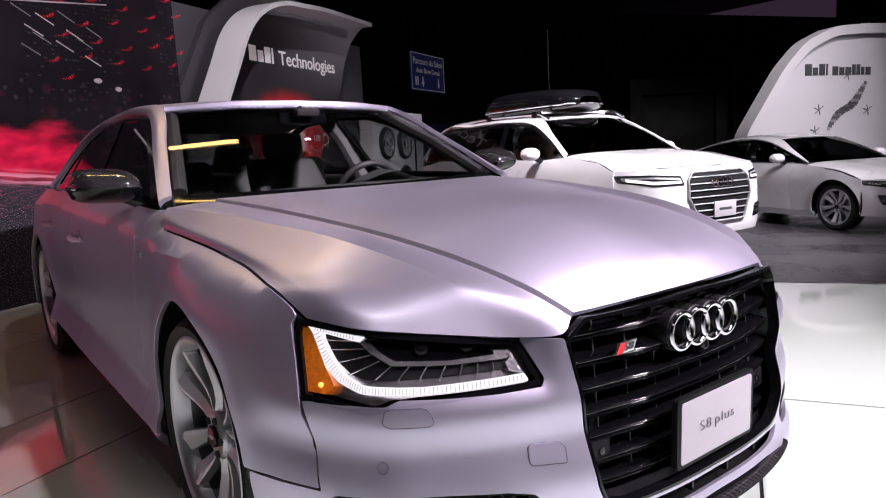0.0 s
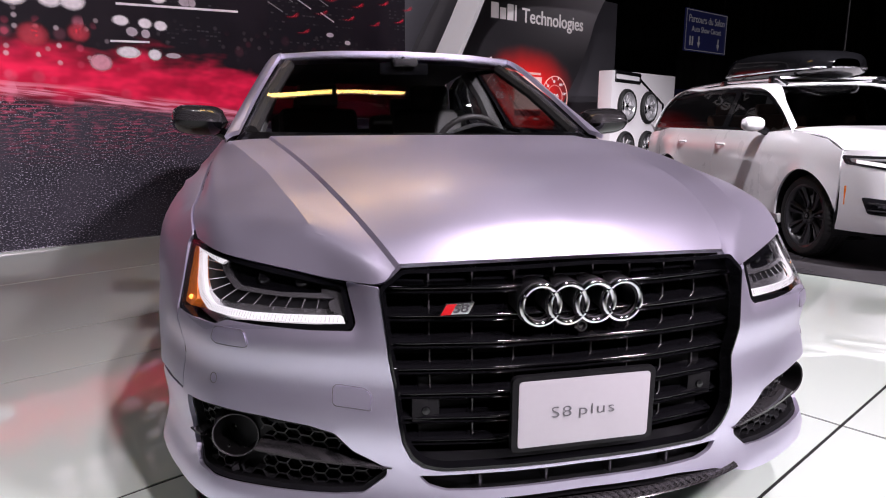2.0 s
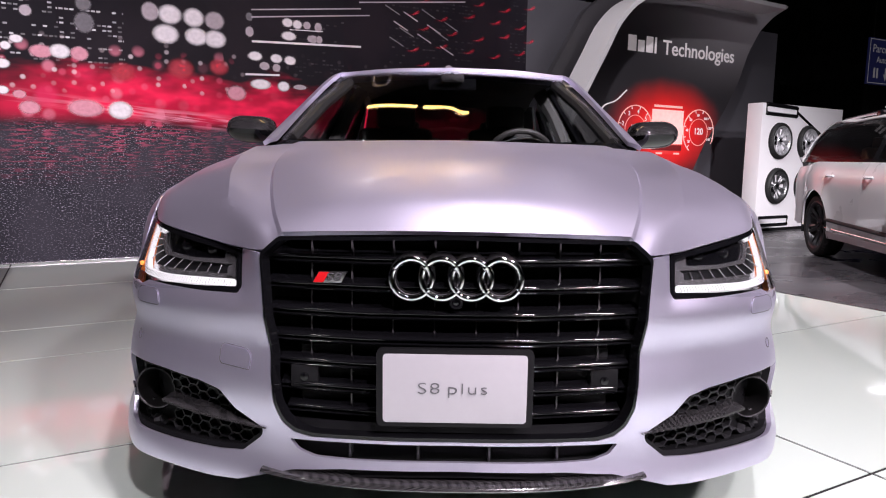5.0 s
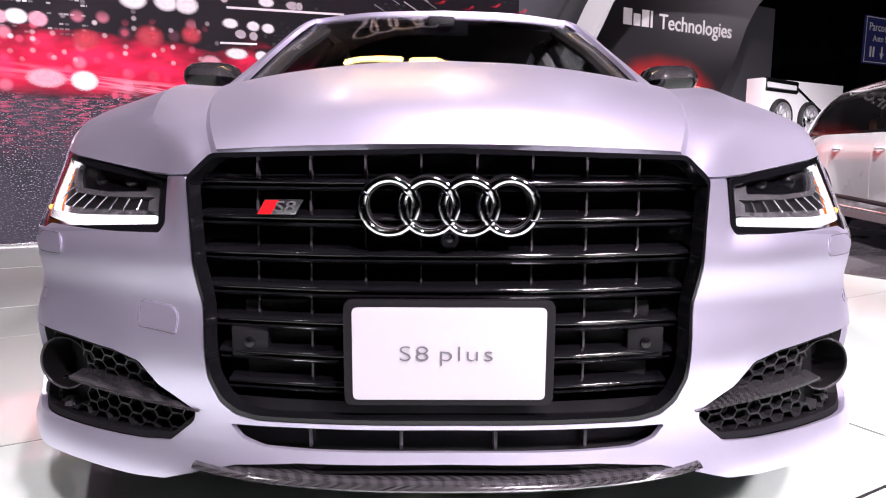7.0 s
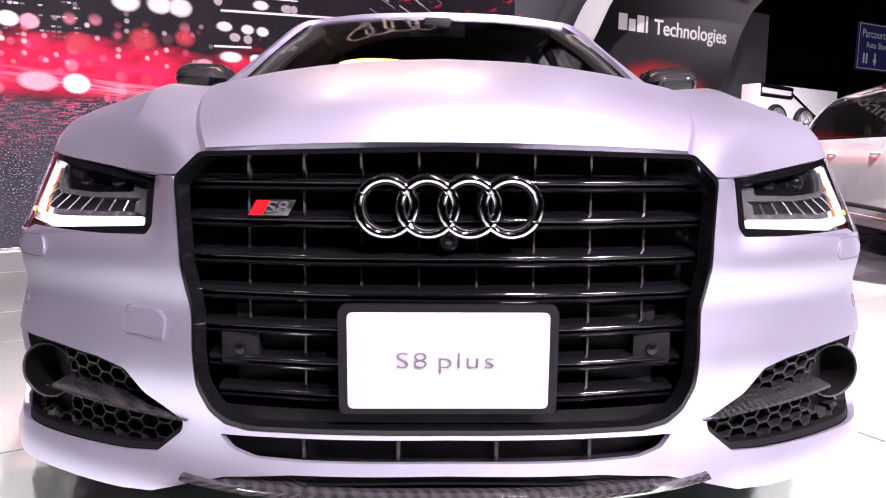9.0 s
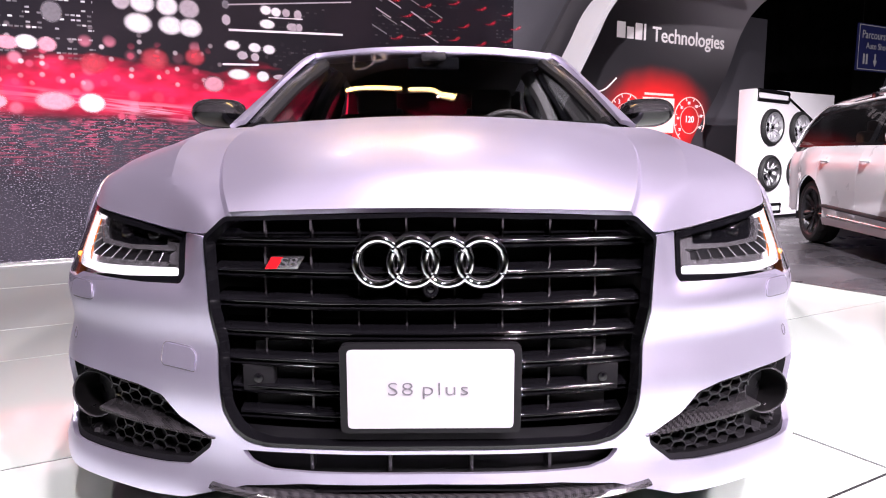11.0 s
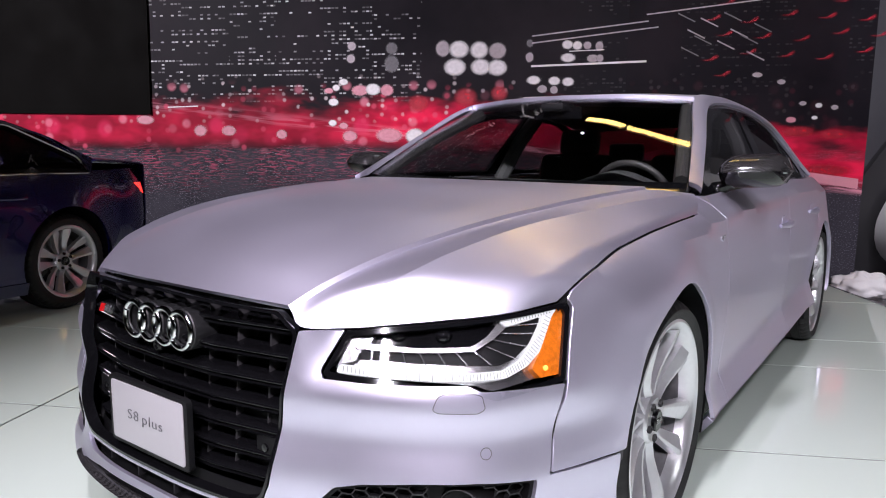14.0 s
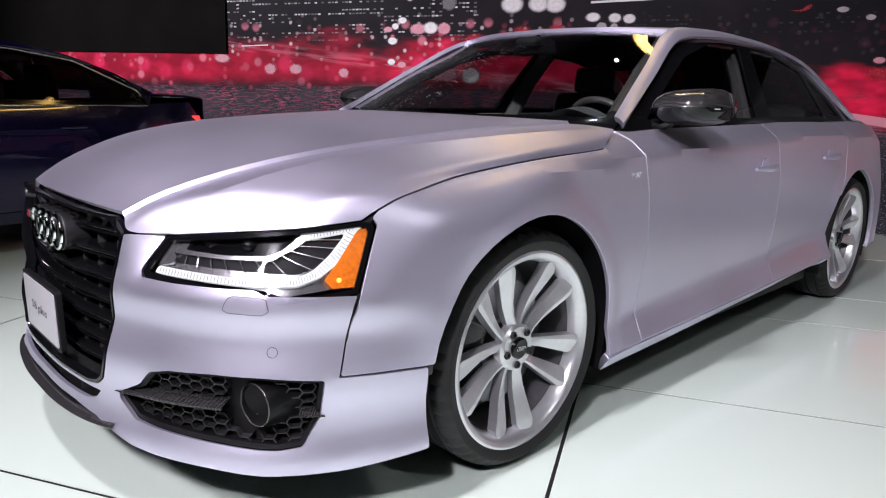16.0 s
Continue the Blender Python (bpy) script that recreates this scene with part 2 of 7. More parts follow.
def sheet(name, g, material, parent=None, label="", thick=0.012, mirror=False, sharp=32):
    """A sheet of points g (rows, columns, 3) as a panel with thickness; mirror: both halves of a body, joined at x = 0."""
    if mirror:
        g = np.concatenate([(g * (-1, 1, 1))[::-1], g[1:]])
    nr, nc, _ = g.shape
    du, dv = np.gradient(g, axis=0), np.gradient(g, axis=1)
    nrm = np.cross(du, dv)
    nrm /= np.linalg.norm(nrm, axis=2, keepdims=True) + 1e-9
    under = g - nrm * thick
    v = np.concatenate([g.reshape(-1, 3), under.reshape(-1, 3)])
    n = nr * nc
    idx = np.arange(n).reshape(nr, nc)
    rim = np.r_[idx[0], idx[1:, -1], idx[-1, ::-1][1:], idx[::-1, 0][1:]]
    f = [tuple(q) for q in grid_faces(nr, nc)] + [tuple(q) for q in grid_faces(nr, nc, n, True)]
    f += [(b, a, a + n, b + n) for a, b in zip(rim, rim[1:])]
    return linked(name, v, f, material, parent, label, sharp)


def inside(poly, p):
    poly, hit = np.asarray(poly), np.zeros(len(p), bool)
    for (x0, y0), (x1, y1) in zip(poly, np.roll(poly, -1, 0)):
        cross = (y0 > p[:, 1]) != (y1 > p[:, 1])
        hit ^= cross & (p[:, 0] < (x1 - x0) * (p[:, 1] - y0) / (y1 - y0 + 1e-12) + x0)
    return hit


def rounded(poly, step, r=0.0):
    """The outline resampled at a step, with its corners rounded by r."""
    p = [np.array(q, float) for q in poly]
    out = []
    for i, c in enumerate(p):
        a, b = p[i - 1] - c, p[(i + 1) % len(p)] - c
        la, lb = np.linalg.norm(a), np.linalg.norm(b)
        k = min(r, la * 0.45, lb * 0.45)
        if k < 1e-5:
            out.append(c)
            continue
        s, e = c + a / la * k, c + b / lb * k
        for t in np.linspace(0, 1, 6):
            out.append((1 - t)**2 * s + 2 * t * (1 - t) * c + t * t * e)
    res = []
    for a, b in zip(out, out[1:] + out[:1]):
        n = max(1, int(np.ceil(np.linalg.norm(b - a) / step)))
        res += [a + (b - a) * t for t in np.arange(n) / n]
    return np.array(res)


def inset(poly, d):
    """The outline moved inwards by d."""
    p = np.asarray(poly, float)
    area = np.sum(p[:, 0] * np.roll(p[:, 1], -1) - np.roll(p[:, 0], -1) * p[:, 1])
    s = 1 if area > 0 else -1
    e0, e1 = p - np.roll(p, 1, 0), np.roll(p, -1, 0) - p
    n0 = np.stack([-e0[:, 1], e0[:, 0]], 1) / (np.linalg.norm(e0, axis=1, keepdims=True) + 1e-9)
    n1 = np.stack([-e1[:, 1], e1[:, 0]], 1) / (np.linalg.norm(e1, axis=1, keepdims=True) + 1e-9)
    n = n0 + n1
    n /= np.maximum(np.sum(n * n, axis=1, keepdims=True) / 2, 0.35)
    return p + s * d * n


def trimmed(name, outline, holes, fmap, material, parent=None, label="", step=0.03, r=0.004, lip=0.012, sharp=32, gap=0.002, hole_r=None, sign=1, bevel=0.0):
    """A panel cut from the surface fmap(a, b) -> (n, 3) by an outline with holes, its edges turned in by lip. sign -1: the mirrored panel."""
    from mathutils.geometry import delaunay_2d_cdt
    loops = [rounded(inset(outline, gap) if gap else outline, step, r)] + [rounded(h, step, r if hole_r is None else hole_r) for h in holes]
    lo, hi = loops[0].min(0), loops[0].max(0)
    ga, gb = np.meshgrid(np.arange(lo[0] + step / 2, hi[0], step), np.arange(lo[1] + step / 2, hi[1], step), indexing="ij")
    ga[:, 1::2] += step / 2
    p = np.stack([ga.ravel(), gb.ravel()], 1)
    keep = inside(loops[0], p)
    for h in loops[1:]:
        keep &= ~inside(h, p)
    edge = np.concatenate(loops)
    p = p[keep]
    if len(p):
        far = np.array([np.min(np.sum((edge - q)**2, 1)) for q in p]) > (step * 0.45)**2
        p = p[far]
    pts = np.concatenate([edge, p])
    es, base = [], 0
    for lp in loops:
        n = len(lp)
        es += [(base + i, base + (i + 1) % n) for i in range(n)]
        base += n
    vo, _, fo, *_ = delaunay_2d_cdt([Vector(q) for q in pts], es, [], 0, 1e-7)
    v2 = np.array([(q.x, q.y) for q in vo])
    f = np.array([t for t in fo])
    c = v2[f].mean(1)
    ok = inside(loops[0], c)
    for h in loops[1:]:
        ok &= ~inside(h, c)
    f = f[ok]
    v3 = fmap(v2[:, 0], v2[:, 1])
    e = 1e-3
    da = fmap(v2[:, 0] + e, v2[:, 1]) - fmap(v2[:, 0] - e, v2[:, 1])
    db = fmap(v2[:, 0], v2[:, 1] + e) - fmap(v2[:, 0], v2[:, 1] - e)
    nr = np.cross(da, db)
    nr /= np.linalg.norm(nr, axis=1, keepdims=True) + 1e-12
    faces = [tuple(t) for t in f]
    verts = v3
    if lip:
        cnt = {}
        for t in faces:
            for a, b in ((t[0], t[1]), (t[1], t[2]), (t[2], t[0])):
                cnt[(a, b)] = cnt.get((a, b), 0) + 1
        rim = [(a, b) for (a, b) in cnt if (b, a) not in cnt]
        ids = sorted({i for q in rim for i in q})
        if bevel:
            # a small chamfer round the edge: outwards in the sheet and a little down
            out = {q: np.zeros(2) for q in ids}
            for a, b in rim:
                e2 = v2[b] - v2[a]
                side = np.array((e2[1], -e2[0])) / (np.linalg.norm(e2) + 1e-12)
                out[a], out[b] = out[a] + side, out[b] + side
            o2 = np.array([out[q] / (np.linalg.norm(out[q]) + 1e-12) for q in ids]) * bevel
            edge = fmap(v2[ids, 0] + o2[:, 0], v2[ids, 1] + o2[:, 1]) - nr[ids] * bevel
            mid = {q: len(verts) + k for k, q in enumerate(ids)}
            verts = np.concatenate([verts, edge])
            faces += [(b, a, mid[a], mid[b]) for a, b in rim]
            rim, foot = [(mid[a], mid[b]) for a, b in rim], edge
            ids = [mid[q] for q in ids]
            low = {q: len(verts) + k for k, q in enumerate(ids)}
            verts = np.concatenate([verts, foot - nr[[q for q in mid]] * lip])
        else:
            low = {q: len(verts) + k for k, q in enumerate(ids)}
            verts = np.concatenate([verts, v3[ids] - nr[ids] * lip])
        faces += [(b, a, low[a], low[b]) for a, b in rim]
    if sign < 0:
        verts = verts * (-1, 1, 1)
        faces = [q[::-1] for q in faces]
    return linked(name, verts, faces, material, parent, label, sharp)


def lathe(profile, n=48, axis="x"):
    """A turned body: profile of (along, radius), about the axis."""
    bm = bmesh.new()
    rings = []
    for a, r in profile:
        ring = []
        for i in range(n):
            t = 2 * math.pi * i / n
            c = (a, r * math.cos(t), r * math.sin(t))
            ring.append(bm.verts.new(c if axis == "x" else (c[1], c[0], c[2]) if axis == "y" else (c[1], c[2], c[0])))
        rings.append(ring)
    for p, q in zip(rings, rings[1:]):
        for i in range(n):
            bm.faces.new((p[i], p[(i + 1) % n], q[(i + 1) % n], q[i]))
    bmesh.ops.recalc_face_normals(bm, faces=bm.faces)
    return bm


def prism(poly, depth, to3d, bevel=0.0):
    """A flat outline given depth; to3d(a, b, d) places it."""
    bm = bmesh.new()
    n = len(poly)
    f = [bm.verts.new(to3d(a, b, 0.0)) for a, b in poly]
    g = [bm.verts.new(to3d(a, b, depth)) for a, b in poly]
    bm.faces.new(f)
    bm.faces.new(g[::-1])
    for i in range(n):
        bm.faces.new((f[i], g[i], g[(i + 1) % n], f[(i + 1) % n]))
    bmesh.ops.recalc_face_normals(bm, faces=bm.faces)
    if bevel:
        bmesh.ops.bevel(bm, geom=bm.edges[:], offset=bevel, segments=2, profile=0.7, affect="EDGES", clamp_overlap=True)
    return bm


def block(lo, hi, bevel=0.0, m=None, seg=2):
    bm = bmesh.new()
    bmesh.ops.create_cube(bm, size=1)
    for v in bm.verts:
        v.co = Vector([lo[i] + (v.co[i] + 0.5) * (hi[i] - lo[i]) for i in range(3)])
    if bevel:
        bmesh.ops.bevel(bm, geom=bm.edges[:], offset=bevel, segments=seg, profile=0.6, affect="EDGES", clamp_overlap=True)
    if m is not None:
        bm.transform(m)
    return bm


def tube(pts, r, n=8, closed=False, sx=1.0):
    """A round bar along points."""
    p = np.asarray(pts, float)
    d = np.gradient(p, axis=0) if not closed else np.roll(p, -1, 0) - np.roll(p, 1, 0)
    bm = bmesh.new()
    rings = []
    rr = np.broadcast_to(np.asarray(r, float), (len(p),))
    for c, t, q in zip(p, d, rr):
        t = Vector(t).normalized()
        u = t.orthogonal().normalized() if abs(t.z) > 0.9 else t.cross(Vector((0, 0, 1))).normalized()
        w = u.cross(t)
        rings.append([bm.verts.new(Vector(c) + (u * math.cos(a) * sx + w * math.sin(a)) * q) for a in [2 * math.pi * i / n for i in range(n)]])
    for a, b in zip(rings, rings[1:] + (rings[:1] if closed else [])):
        for i in range(n):
            bm.faces.new((a[i], a[(i + 1) % n], b[(i + 1) % n], b[i]))
    if not closed:
        bm.faces.new(rings[0])
        bm.faces.new(rings[-1])
    bmesh.ops.recalc_face_normals(bm, faces=bm.faces)
    return bm


def lettering(name, body, size, m, material, parent=None, label="", depth=0.0015, spacing=1.0, align="CENTER", thin=0.0):
    """Raised letters in the built-in font, as a mesh."""
    cu = bpy.data.curves.new(name, "FONT")
    cu.body, cu.size, cu.extrude, cu.align_x, cu.align_y, cu.space_character = body, size, depth, align, "CENTER", spacing
    cu.resolution_u, cu.offset = 4, thin
    tmp = bpy.data.objects.new(name + "_curve", cu)
    scene.collection.objects.link(tmp)
    me = bpy.data.meshes.new_from_object(tmp.evaluated_get(bpy.context.evaluated_depsgraph_get()))
    bpy.data.objects.remove(tmp)
    me.transform(m)
    me.name = name
    me.materials.clear()
    me.materials.append(material)
    ob = new(name, me)
    if parent:
        ob.parent = parent
    if label:
        ob["label"] = label
    return ob

# ---- the hall: bright raised floor, printed wall, dark lower floor and curtains
LOW = -0.13
DEEP = -0.22  # floor level in the far stand's own drawing
STAND = Matrix.Translation((-0.6, -1.25, 0.68)) @ Matrix.Scale(0.90, 4) @ Matrix.Translation((0.6, 1.25, -0.68))
WALL_A, PANEL_A = 29.2, 30.0
WALL = pose(-2.554, 5.087, 0, 0, 0, WALL_A)
PANEL = STAND @ pose(3.18, 10.72, 0, 0, 0, PANEL_A)
FRAME = STAND @ pose(3.53, 10.11, 0, 0, 0, PANEL_A)


def node_mat(name):
    m = bpy.data.materials.new(name)
    m.use_nodes = True
    MATS[name] = m
    return m, m.node_tree.nodes, m.node_tree.links


class Wire:
    """Short writing for node arithmetic."""

    def __init__(self, nt):
        self.n, self.l = nt.nodes, nt.links

    def put(self, sock, v):
        if hasattr(v, "is_linked"):
            self.l.new(v, sock)
        else:
            sock.default_value = v

    def m(self, op, a, b=0.0, c=0.0):
        k = self.n.new("ShaderNodeMath")
        k.operation = op
        for i, v in enumerate((a, b, c)):
            self.put(k.inputs[i], v)
        return k.outputs[0]

    def ramp(self, v, lo, hi, a=0.0, b=1.0):
        k = self.n.new("ShaderNodeMapRange")
        k.interpolation_type = "SMOOTHSTEP"
        for i, q in enumerate((v, lo, hi, a, b)):
            self.put(k.inputs[i], q)
        return k.outputs[0]

    def mix(self, f, a, b):
        k = self.n.new("ShaderNodeMix")
        k.data_type = "RGBA"
        for i, q in ((0, f), (6, a), (7, b)):
            if isinstance(q, tuple):
                q = (*q, 1)
            self.put(k.inputs[i], q)
        return k.outputs[2]

    def noise(self, vec, scale, detail=3.0):
        k = self.n.new("ShaderNodeTexNoise")
        self.l.new(vec, k.inputs["Vector"])
        k.inputs["Scale"].default_value, k.inputs["Detail"].default_value = scale, detail
        return k.outputs[0]

    def vec(self, x, y, z=0.0):
        k = self.n.new("ShaderNodeCombineXYZ")
        for i, q in enumerate((x, y, z)):
            self.put(k.inputs[i], q)
        return k.outputs[0]

    def white(self, vec):
        k = self.n.new("ShaderNodeTexWhiteNoise")
        self.l.new(vec, k.inputs["Vector"])
        return k.outputs[0]


def mural_print():
    """The printed night picture: dark sky and towers with lit windows, a blurred red traffic band, wet asphalt."""
    m, n, l = node_mat("night_city_print")
    w = Wire(m.node_tree)
    b = n["Principled BSDF"]
    co, sp = n.new("ShaderNodeTexCoord"), n.new("ShaderNodeSeparateXYZ")
    l.new(co.outputs["Object"], sp.inputs[0])
    u = w.m("SUBTRACT", sp.outputs[0], 0.065)
    z = w.m("ADD", sp.outputs[2], w.m("MULTIPLY_ADD", sp.outputs[0], -0.013, 0.04))
    obj = co.outputs["Object"]
    # sky with soft towers
    tower = w.white(w.vec(w.m("FLOOR", w.m("MULTIPLY", u, 1.9)), 3.0))
    haze = w.noise(obj, 1.1, 4)
    sky = w.mix(w.ramp(haze, 0.3, 0.7), (0.006, 0.005, 0.008), (0.017, 0.013, 0.018))
    sky = w.mix(w.m("MULTIPLY", w.ramp(tower, 0.3, 0.9), 0.5), sky, (0.012, 0.011, 0.015))
    # windows
    cu, cz = w.m("MULTIPLY", u, 24.0), w.m("MULTIPLY", z, 25.0)
    cell = w.white(w.vec(w.m("FLOOR", cu), w.m("FLOOR", cz), 1.0))
    pane = w.m("MULTIPLY", w.m("GREATER_THAN", w.m("FRACT", cu), 0.25), w.m("GREATER_THAN", w.m("FRACT", cz), 0.62))
    row = w.white(w.vec(w.m("FLOOR", w.m("MULTIPLY", u, 1.9)), w.m("FLOOR", cz), 2.0))
    lit = w.m("MULTIPLY", w.m("GREATER_THAN", w.m("ADD", w.m("MULTIPLY", cell, 0.62), w.m("MULTIPLY", row, 0.60)), 0.80), pane)
    side = w.ramp(u, -0.2, 0.5, 1.0, 0.06)
    high = w.m("MULTIPLY", w.ramp(z, 1.72, 1.95), w.m("GREATER_THAN", tower, 0.33))
    gleam = w.m("POWER", w.white(w.vec(w.m("FLOOR", cu), w.m("FLOOR", cz), 7.0)), 1.6)
    lit = w.m("MULTIPLY", w.m("MULTIPLY", w.m("MULTIPLY", lit, high), side), w.m("MULTIPLY_ADD", gleam, 0.8, 0.12))
    col = w.mix(lit, sky, (0.72, 0.70, 0.74))
    # asphalt below, with glints
    grit = w.noise(w.vec(w.m("MULTIPLY", u, 62.0), w.m("MULTIPLY", z, 105.0), 0.0), 1.0, 1.5)
    streak = w.noise(w.vec(w.m("MULTIPLY", u, 9.0), w.m("MULTIPLY", z, 60.0), 0.0), 1.0, 2)
    asp = w.mix(w.ramp(grit, 0.56, 0.72), (0.026, 0.025, 0.034), (0.34, 0.32, 0.39))
    asp = w.mix(w.m("MULTIPLY", w.ramp(streak, 0.48, 0.66), w.ramp(z, 0.70, 1.25)), asp, (0.40, 0.07, 0.13))
    asp = w.mix(w.ramp(w.noise(obj, 2.2, 3), 0.38, 0.66, 0.0, 0.70), asp, (0.050, 0.046, 0.060))
    edge = w.m("ADD", z, w.m("MULTIPLY", w.m("SUBTRACT", w.noise(w.vec(w.m("MULTIPLY", u, 2.0), w.m("MULTIPLY", z, 6.0)), 1.0, 3), 0.5), 0.35))
    col = w.mix(w.ramp(edge, 1.22, 1.36, 1.0, 0.0), col, asp)
    # red traffic band, falling to the right
    drop = w.m("ADD", z, w.m("MULTIPLY", w.m("MAXIMUM", u, 0.0), 0.105))
    blot = w.noise(w.vec(w.m("MULTIPLY", u, 1.6), w.m("MULTIPLY", z, 4.5), 5.0), 1.0, 3)
    band = w.m("MULTIPLY", w.ramp(drop, 1.26, 1.44), w.ramp(w.m("ADD", drop, w.m("MULTIPLY", blot, -0.75)), 1.22, 1.50, 1.0, 0.0))
    wide = w.ramp(u, -1.6, -0.6, 0.55, 1.0)
    band = w.m("MULTIPLY", band, wide)
    col = w.mix(band, col, w.mix(w.ramp(w.noise(w.vec(w.m("MULTIPLY", u, 3.0), w.m("MULTIPLY", z, 6.0)), 1.0, 2), 0.35, 0.7), (0.50, 0.008, 0.045), (0.92, 0.02, 0.09)))
    # pale pink light trails along its foot
    tr = w.m("ADD", z, w.m("MULTIPLY", u, 0.115))
    trail = w.m("MULTIPLY", w.m("MULTIPLY", w.ramp(tr, 1.27, 1.34), w.ramp(tr, 1.36, 1.46, 1.0, 0.0)), w.ramp(w.noise(w.vec(w.m("MULTIPLY", u, 2.2), w.m("MULTIPLY", tr, 30.0)), 1.0, 2), 0.42, 0.62))
    col = w.mix(w.m("MULTIPLY", trail, w.ramp(u, -1.2, 0.4, 0.25, 0.9)), col, (0.85, 0.34, 0.45))
    # soft discs
    for scale, z0, z1, chance, tint in ((3.0, 1.30, 1.85, 0.40, (0.85, 0.04, 0.14)), (5.5, 1.30, 2.05, 0.70, (0.78, 0.25, 0.34)), (9.0, 1.25, 2.0, 0.76, (0.75, 0.10, 0.18)), (13.0, 1.6, 2.1, 0.80, (0.82, 0.70, 0.74))):
        v = n.new("ShaderNodeTexVoronoi")
        v.voronoi_dimensions = "2D"
        v.inputs["Scale"].default_value, v.inputs["Randomness"].default_value = scale, 0.85
        l.new(w.vec(u, z, 0.0), v.inputs["Vector"])
        pick = n.new("ShaderNodeSeparateColor")
        l.new(v.outputs["Color"], pick.inputs[0])
        disc = w.m("MULTIPLY", w.ramp(v.outputs["Distance"], 0.14, 0.36, 1.0, 0.0), w.m("GREATER_THAN", pick.outputs[0], chance))
        zone = w.m("MULTIPLY", w.ramp(z, z0 - 0.1, z0 + 0.1), w.ramp(z, z1 - 0.15, z1, 1.0, 0.0))
        amt = w.m("MULTIPLY", w.m("MULTIPLY", disc, zone), w.m("MULTIPLY", pick.outputs[1], w.ramp(u, 0.1, 0.9, 0.7, 0.04)))
        col = w.mix(amt, col, tint)
    l.new(col, b.inputs["Base Color"])
    b.inputs["Roughness"].default_value = 0.55
    b.inputs["Specular IOR Level"].default_value = 0.08
    return m


def tile_mat():
    m, n, l = node_mat("white_glass_tile")
    w = Wire(m.node_tree)
    b = n["Principled BSDF"]
    co, info = n.new("ShaderNodeTexCoord"), n.new("ShaderNodeObjectInfo")
    dust = w.noise(co.outputs["Object"], 3.0, 5)
    scuff = w.noise(co.outputs["Object"], 45.0, 3)
    tone = w.m("ADD", w.m("MULTIPLY", info.outputs["Random"], 0.06), w.m("MULTIPLY", dust, 0.05))
    l.new(w.mix(tone, (0.77, 0.88, 0.79), (0.58, 0.66, 0.60)), b.inputs["Base Color"])
    l.new(w.ramp(w.m("ADD", dust, w.m("MULTIPLY", scuff, 0.4)), 0.4, 0.95, 0.025, 0.08), b.inputs["Roughness"])
    b.inputs["Coat Weight"].default_value = 0.6
    b.inputs["Coat Roughness"].default_value = 0.03
    b.inputs["IOR"].default_value = 1.6
    return m


def low_floor_mat():
    m, n, l = node_mat("dark_laminate")
    w = Wire(m.node_tree)
    b = n["Principled BSDF"]
    co = n.new("ShaderNodeTexCoord")
    g = w.noise(co.outputs["Object"], 1.2, 5)
    f = w.noise(co.outputs["Object"], 70, 3)
    l.new(w.mix(w.ramp(w.m("ADD", g, w.m("MULTIPLY", f, 0.4)), 0.4, 1.0), (0.030, 0.028, 0.032), (0.075, 0.070, 0.076)), b.inputs["Base Color"])
    l.new(w.ramp(g, 0.3, 0.7, 0.22, 0.36), b.inputs["Roughness"])
    return m


TILE, LAMINATE, PRINT = tile_mat(), low_floor_mat(), mural_print()
CURTAIN = mat("black_curtain", (0.004, 0.004, 0.005), 0.9, vary=0.3, grain=20)
GREY_WALL = mat("grey_satin_wall", (0.085, 0.082, 0.095), 0.42, vary=0.05, grain=30)
WHITE_PANEL = mat("white_lacquer", (0.74, 0.72, 0.75), 0.32, coat=0.2, vary=0.03)
JOINT = mat("dark_joint", (0.006, 0.007, 0.006), 0.8, vary=0.1)
BLUE_CLOTH = mat("blue_drape", (0.012, 0.014, 0.075), 0.8, vary=0.3, grain=15)

# raised floor: body under its tiles, cut straight along the aisle
EDGE_P, EDGE_D = Vector((0.95, 6.2)), Vector((3.2, -5.1)).normalized()


def clip_edge(poly):
    side = lambda q: (q[0] - EDGE_P.x) * -EDGE_D.y + (q[1] - EDGE_P.y) * EDGE_D.x
    out = []
    for a, b in zip(poly, poly[1:] + poly[:1]):
        sa, sb = side(a), side(b)
        if sa <= 0:
            out.append(a)
        if sa * sb < 0:
            t = sa / (sa - sb)
            out.append((a[0] + (b[0] - a[0]) * t, a[1] + (b[1] - a[1]) * t))
    return out


def turn(e, d, a=radians(29.0)):
    return (e * math.cos(a) - d * math.sin(a), e * math.sin(a) + d * math.cos(a))


base = clip_edge([turn(-16, -9), turn(16, -9), turn(16, 5.72), turn(-16, 5.72)])
FLOOR = tagged(part("floor", prism(base, 0.217, lambda a, b, d: (a, b, -0.003 - d)), JOINT), "raised show floor of pale green-white glass tiles", "floor", kind="structure")
nrm = Vector((-EDGE_D.y, EDGE_D.x))
trim_pts = [EDGE_P - EDGE_D * 2.2, EDGE_P + EDGE_D * 15]
bm = bmesh.new()
vs = [bm.verts.new((p.x + nrm.x * o, p.y + nrm.y * o, zz)) for p in trim_pts for o, zz in ((-0.03, 0.003), (0.0, 0.003), (0.004, 0.0), (0.004, LOW))]
for k in range(3):
    bm.faces.new((vs[k], vs[k + 1], vs[k + 5], vs[k + 4]))
tagged(part("trim", bm, SATIN_CHROME), "thin bright metal edge strip of the floor", "edge strip", kind="structure")
bm = prism([(-30, -25), (40, -25), (40, 45), (-30, 45)], 0.1, lambda a, b, d: (a, b, LOW - d))
tagged(part("ground", bm, LAMINATE), "dark grey laminate aisle floor with soft sheen", "floor", kind="structure")
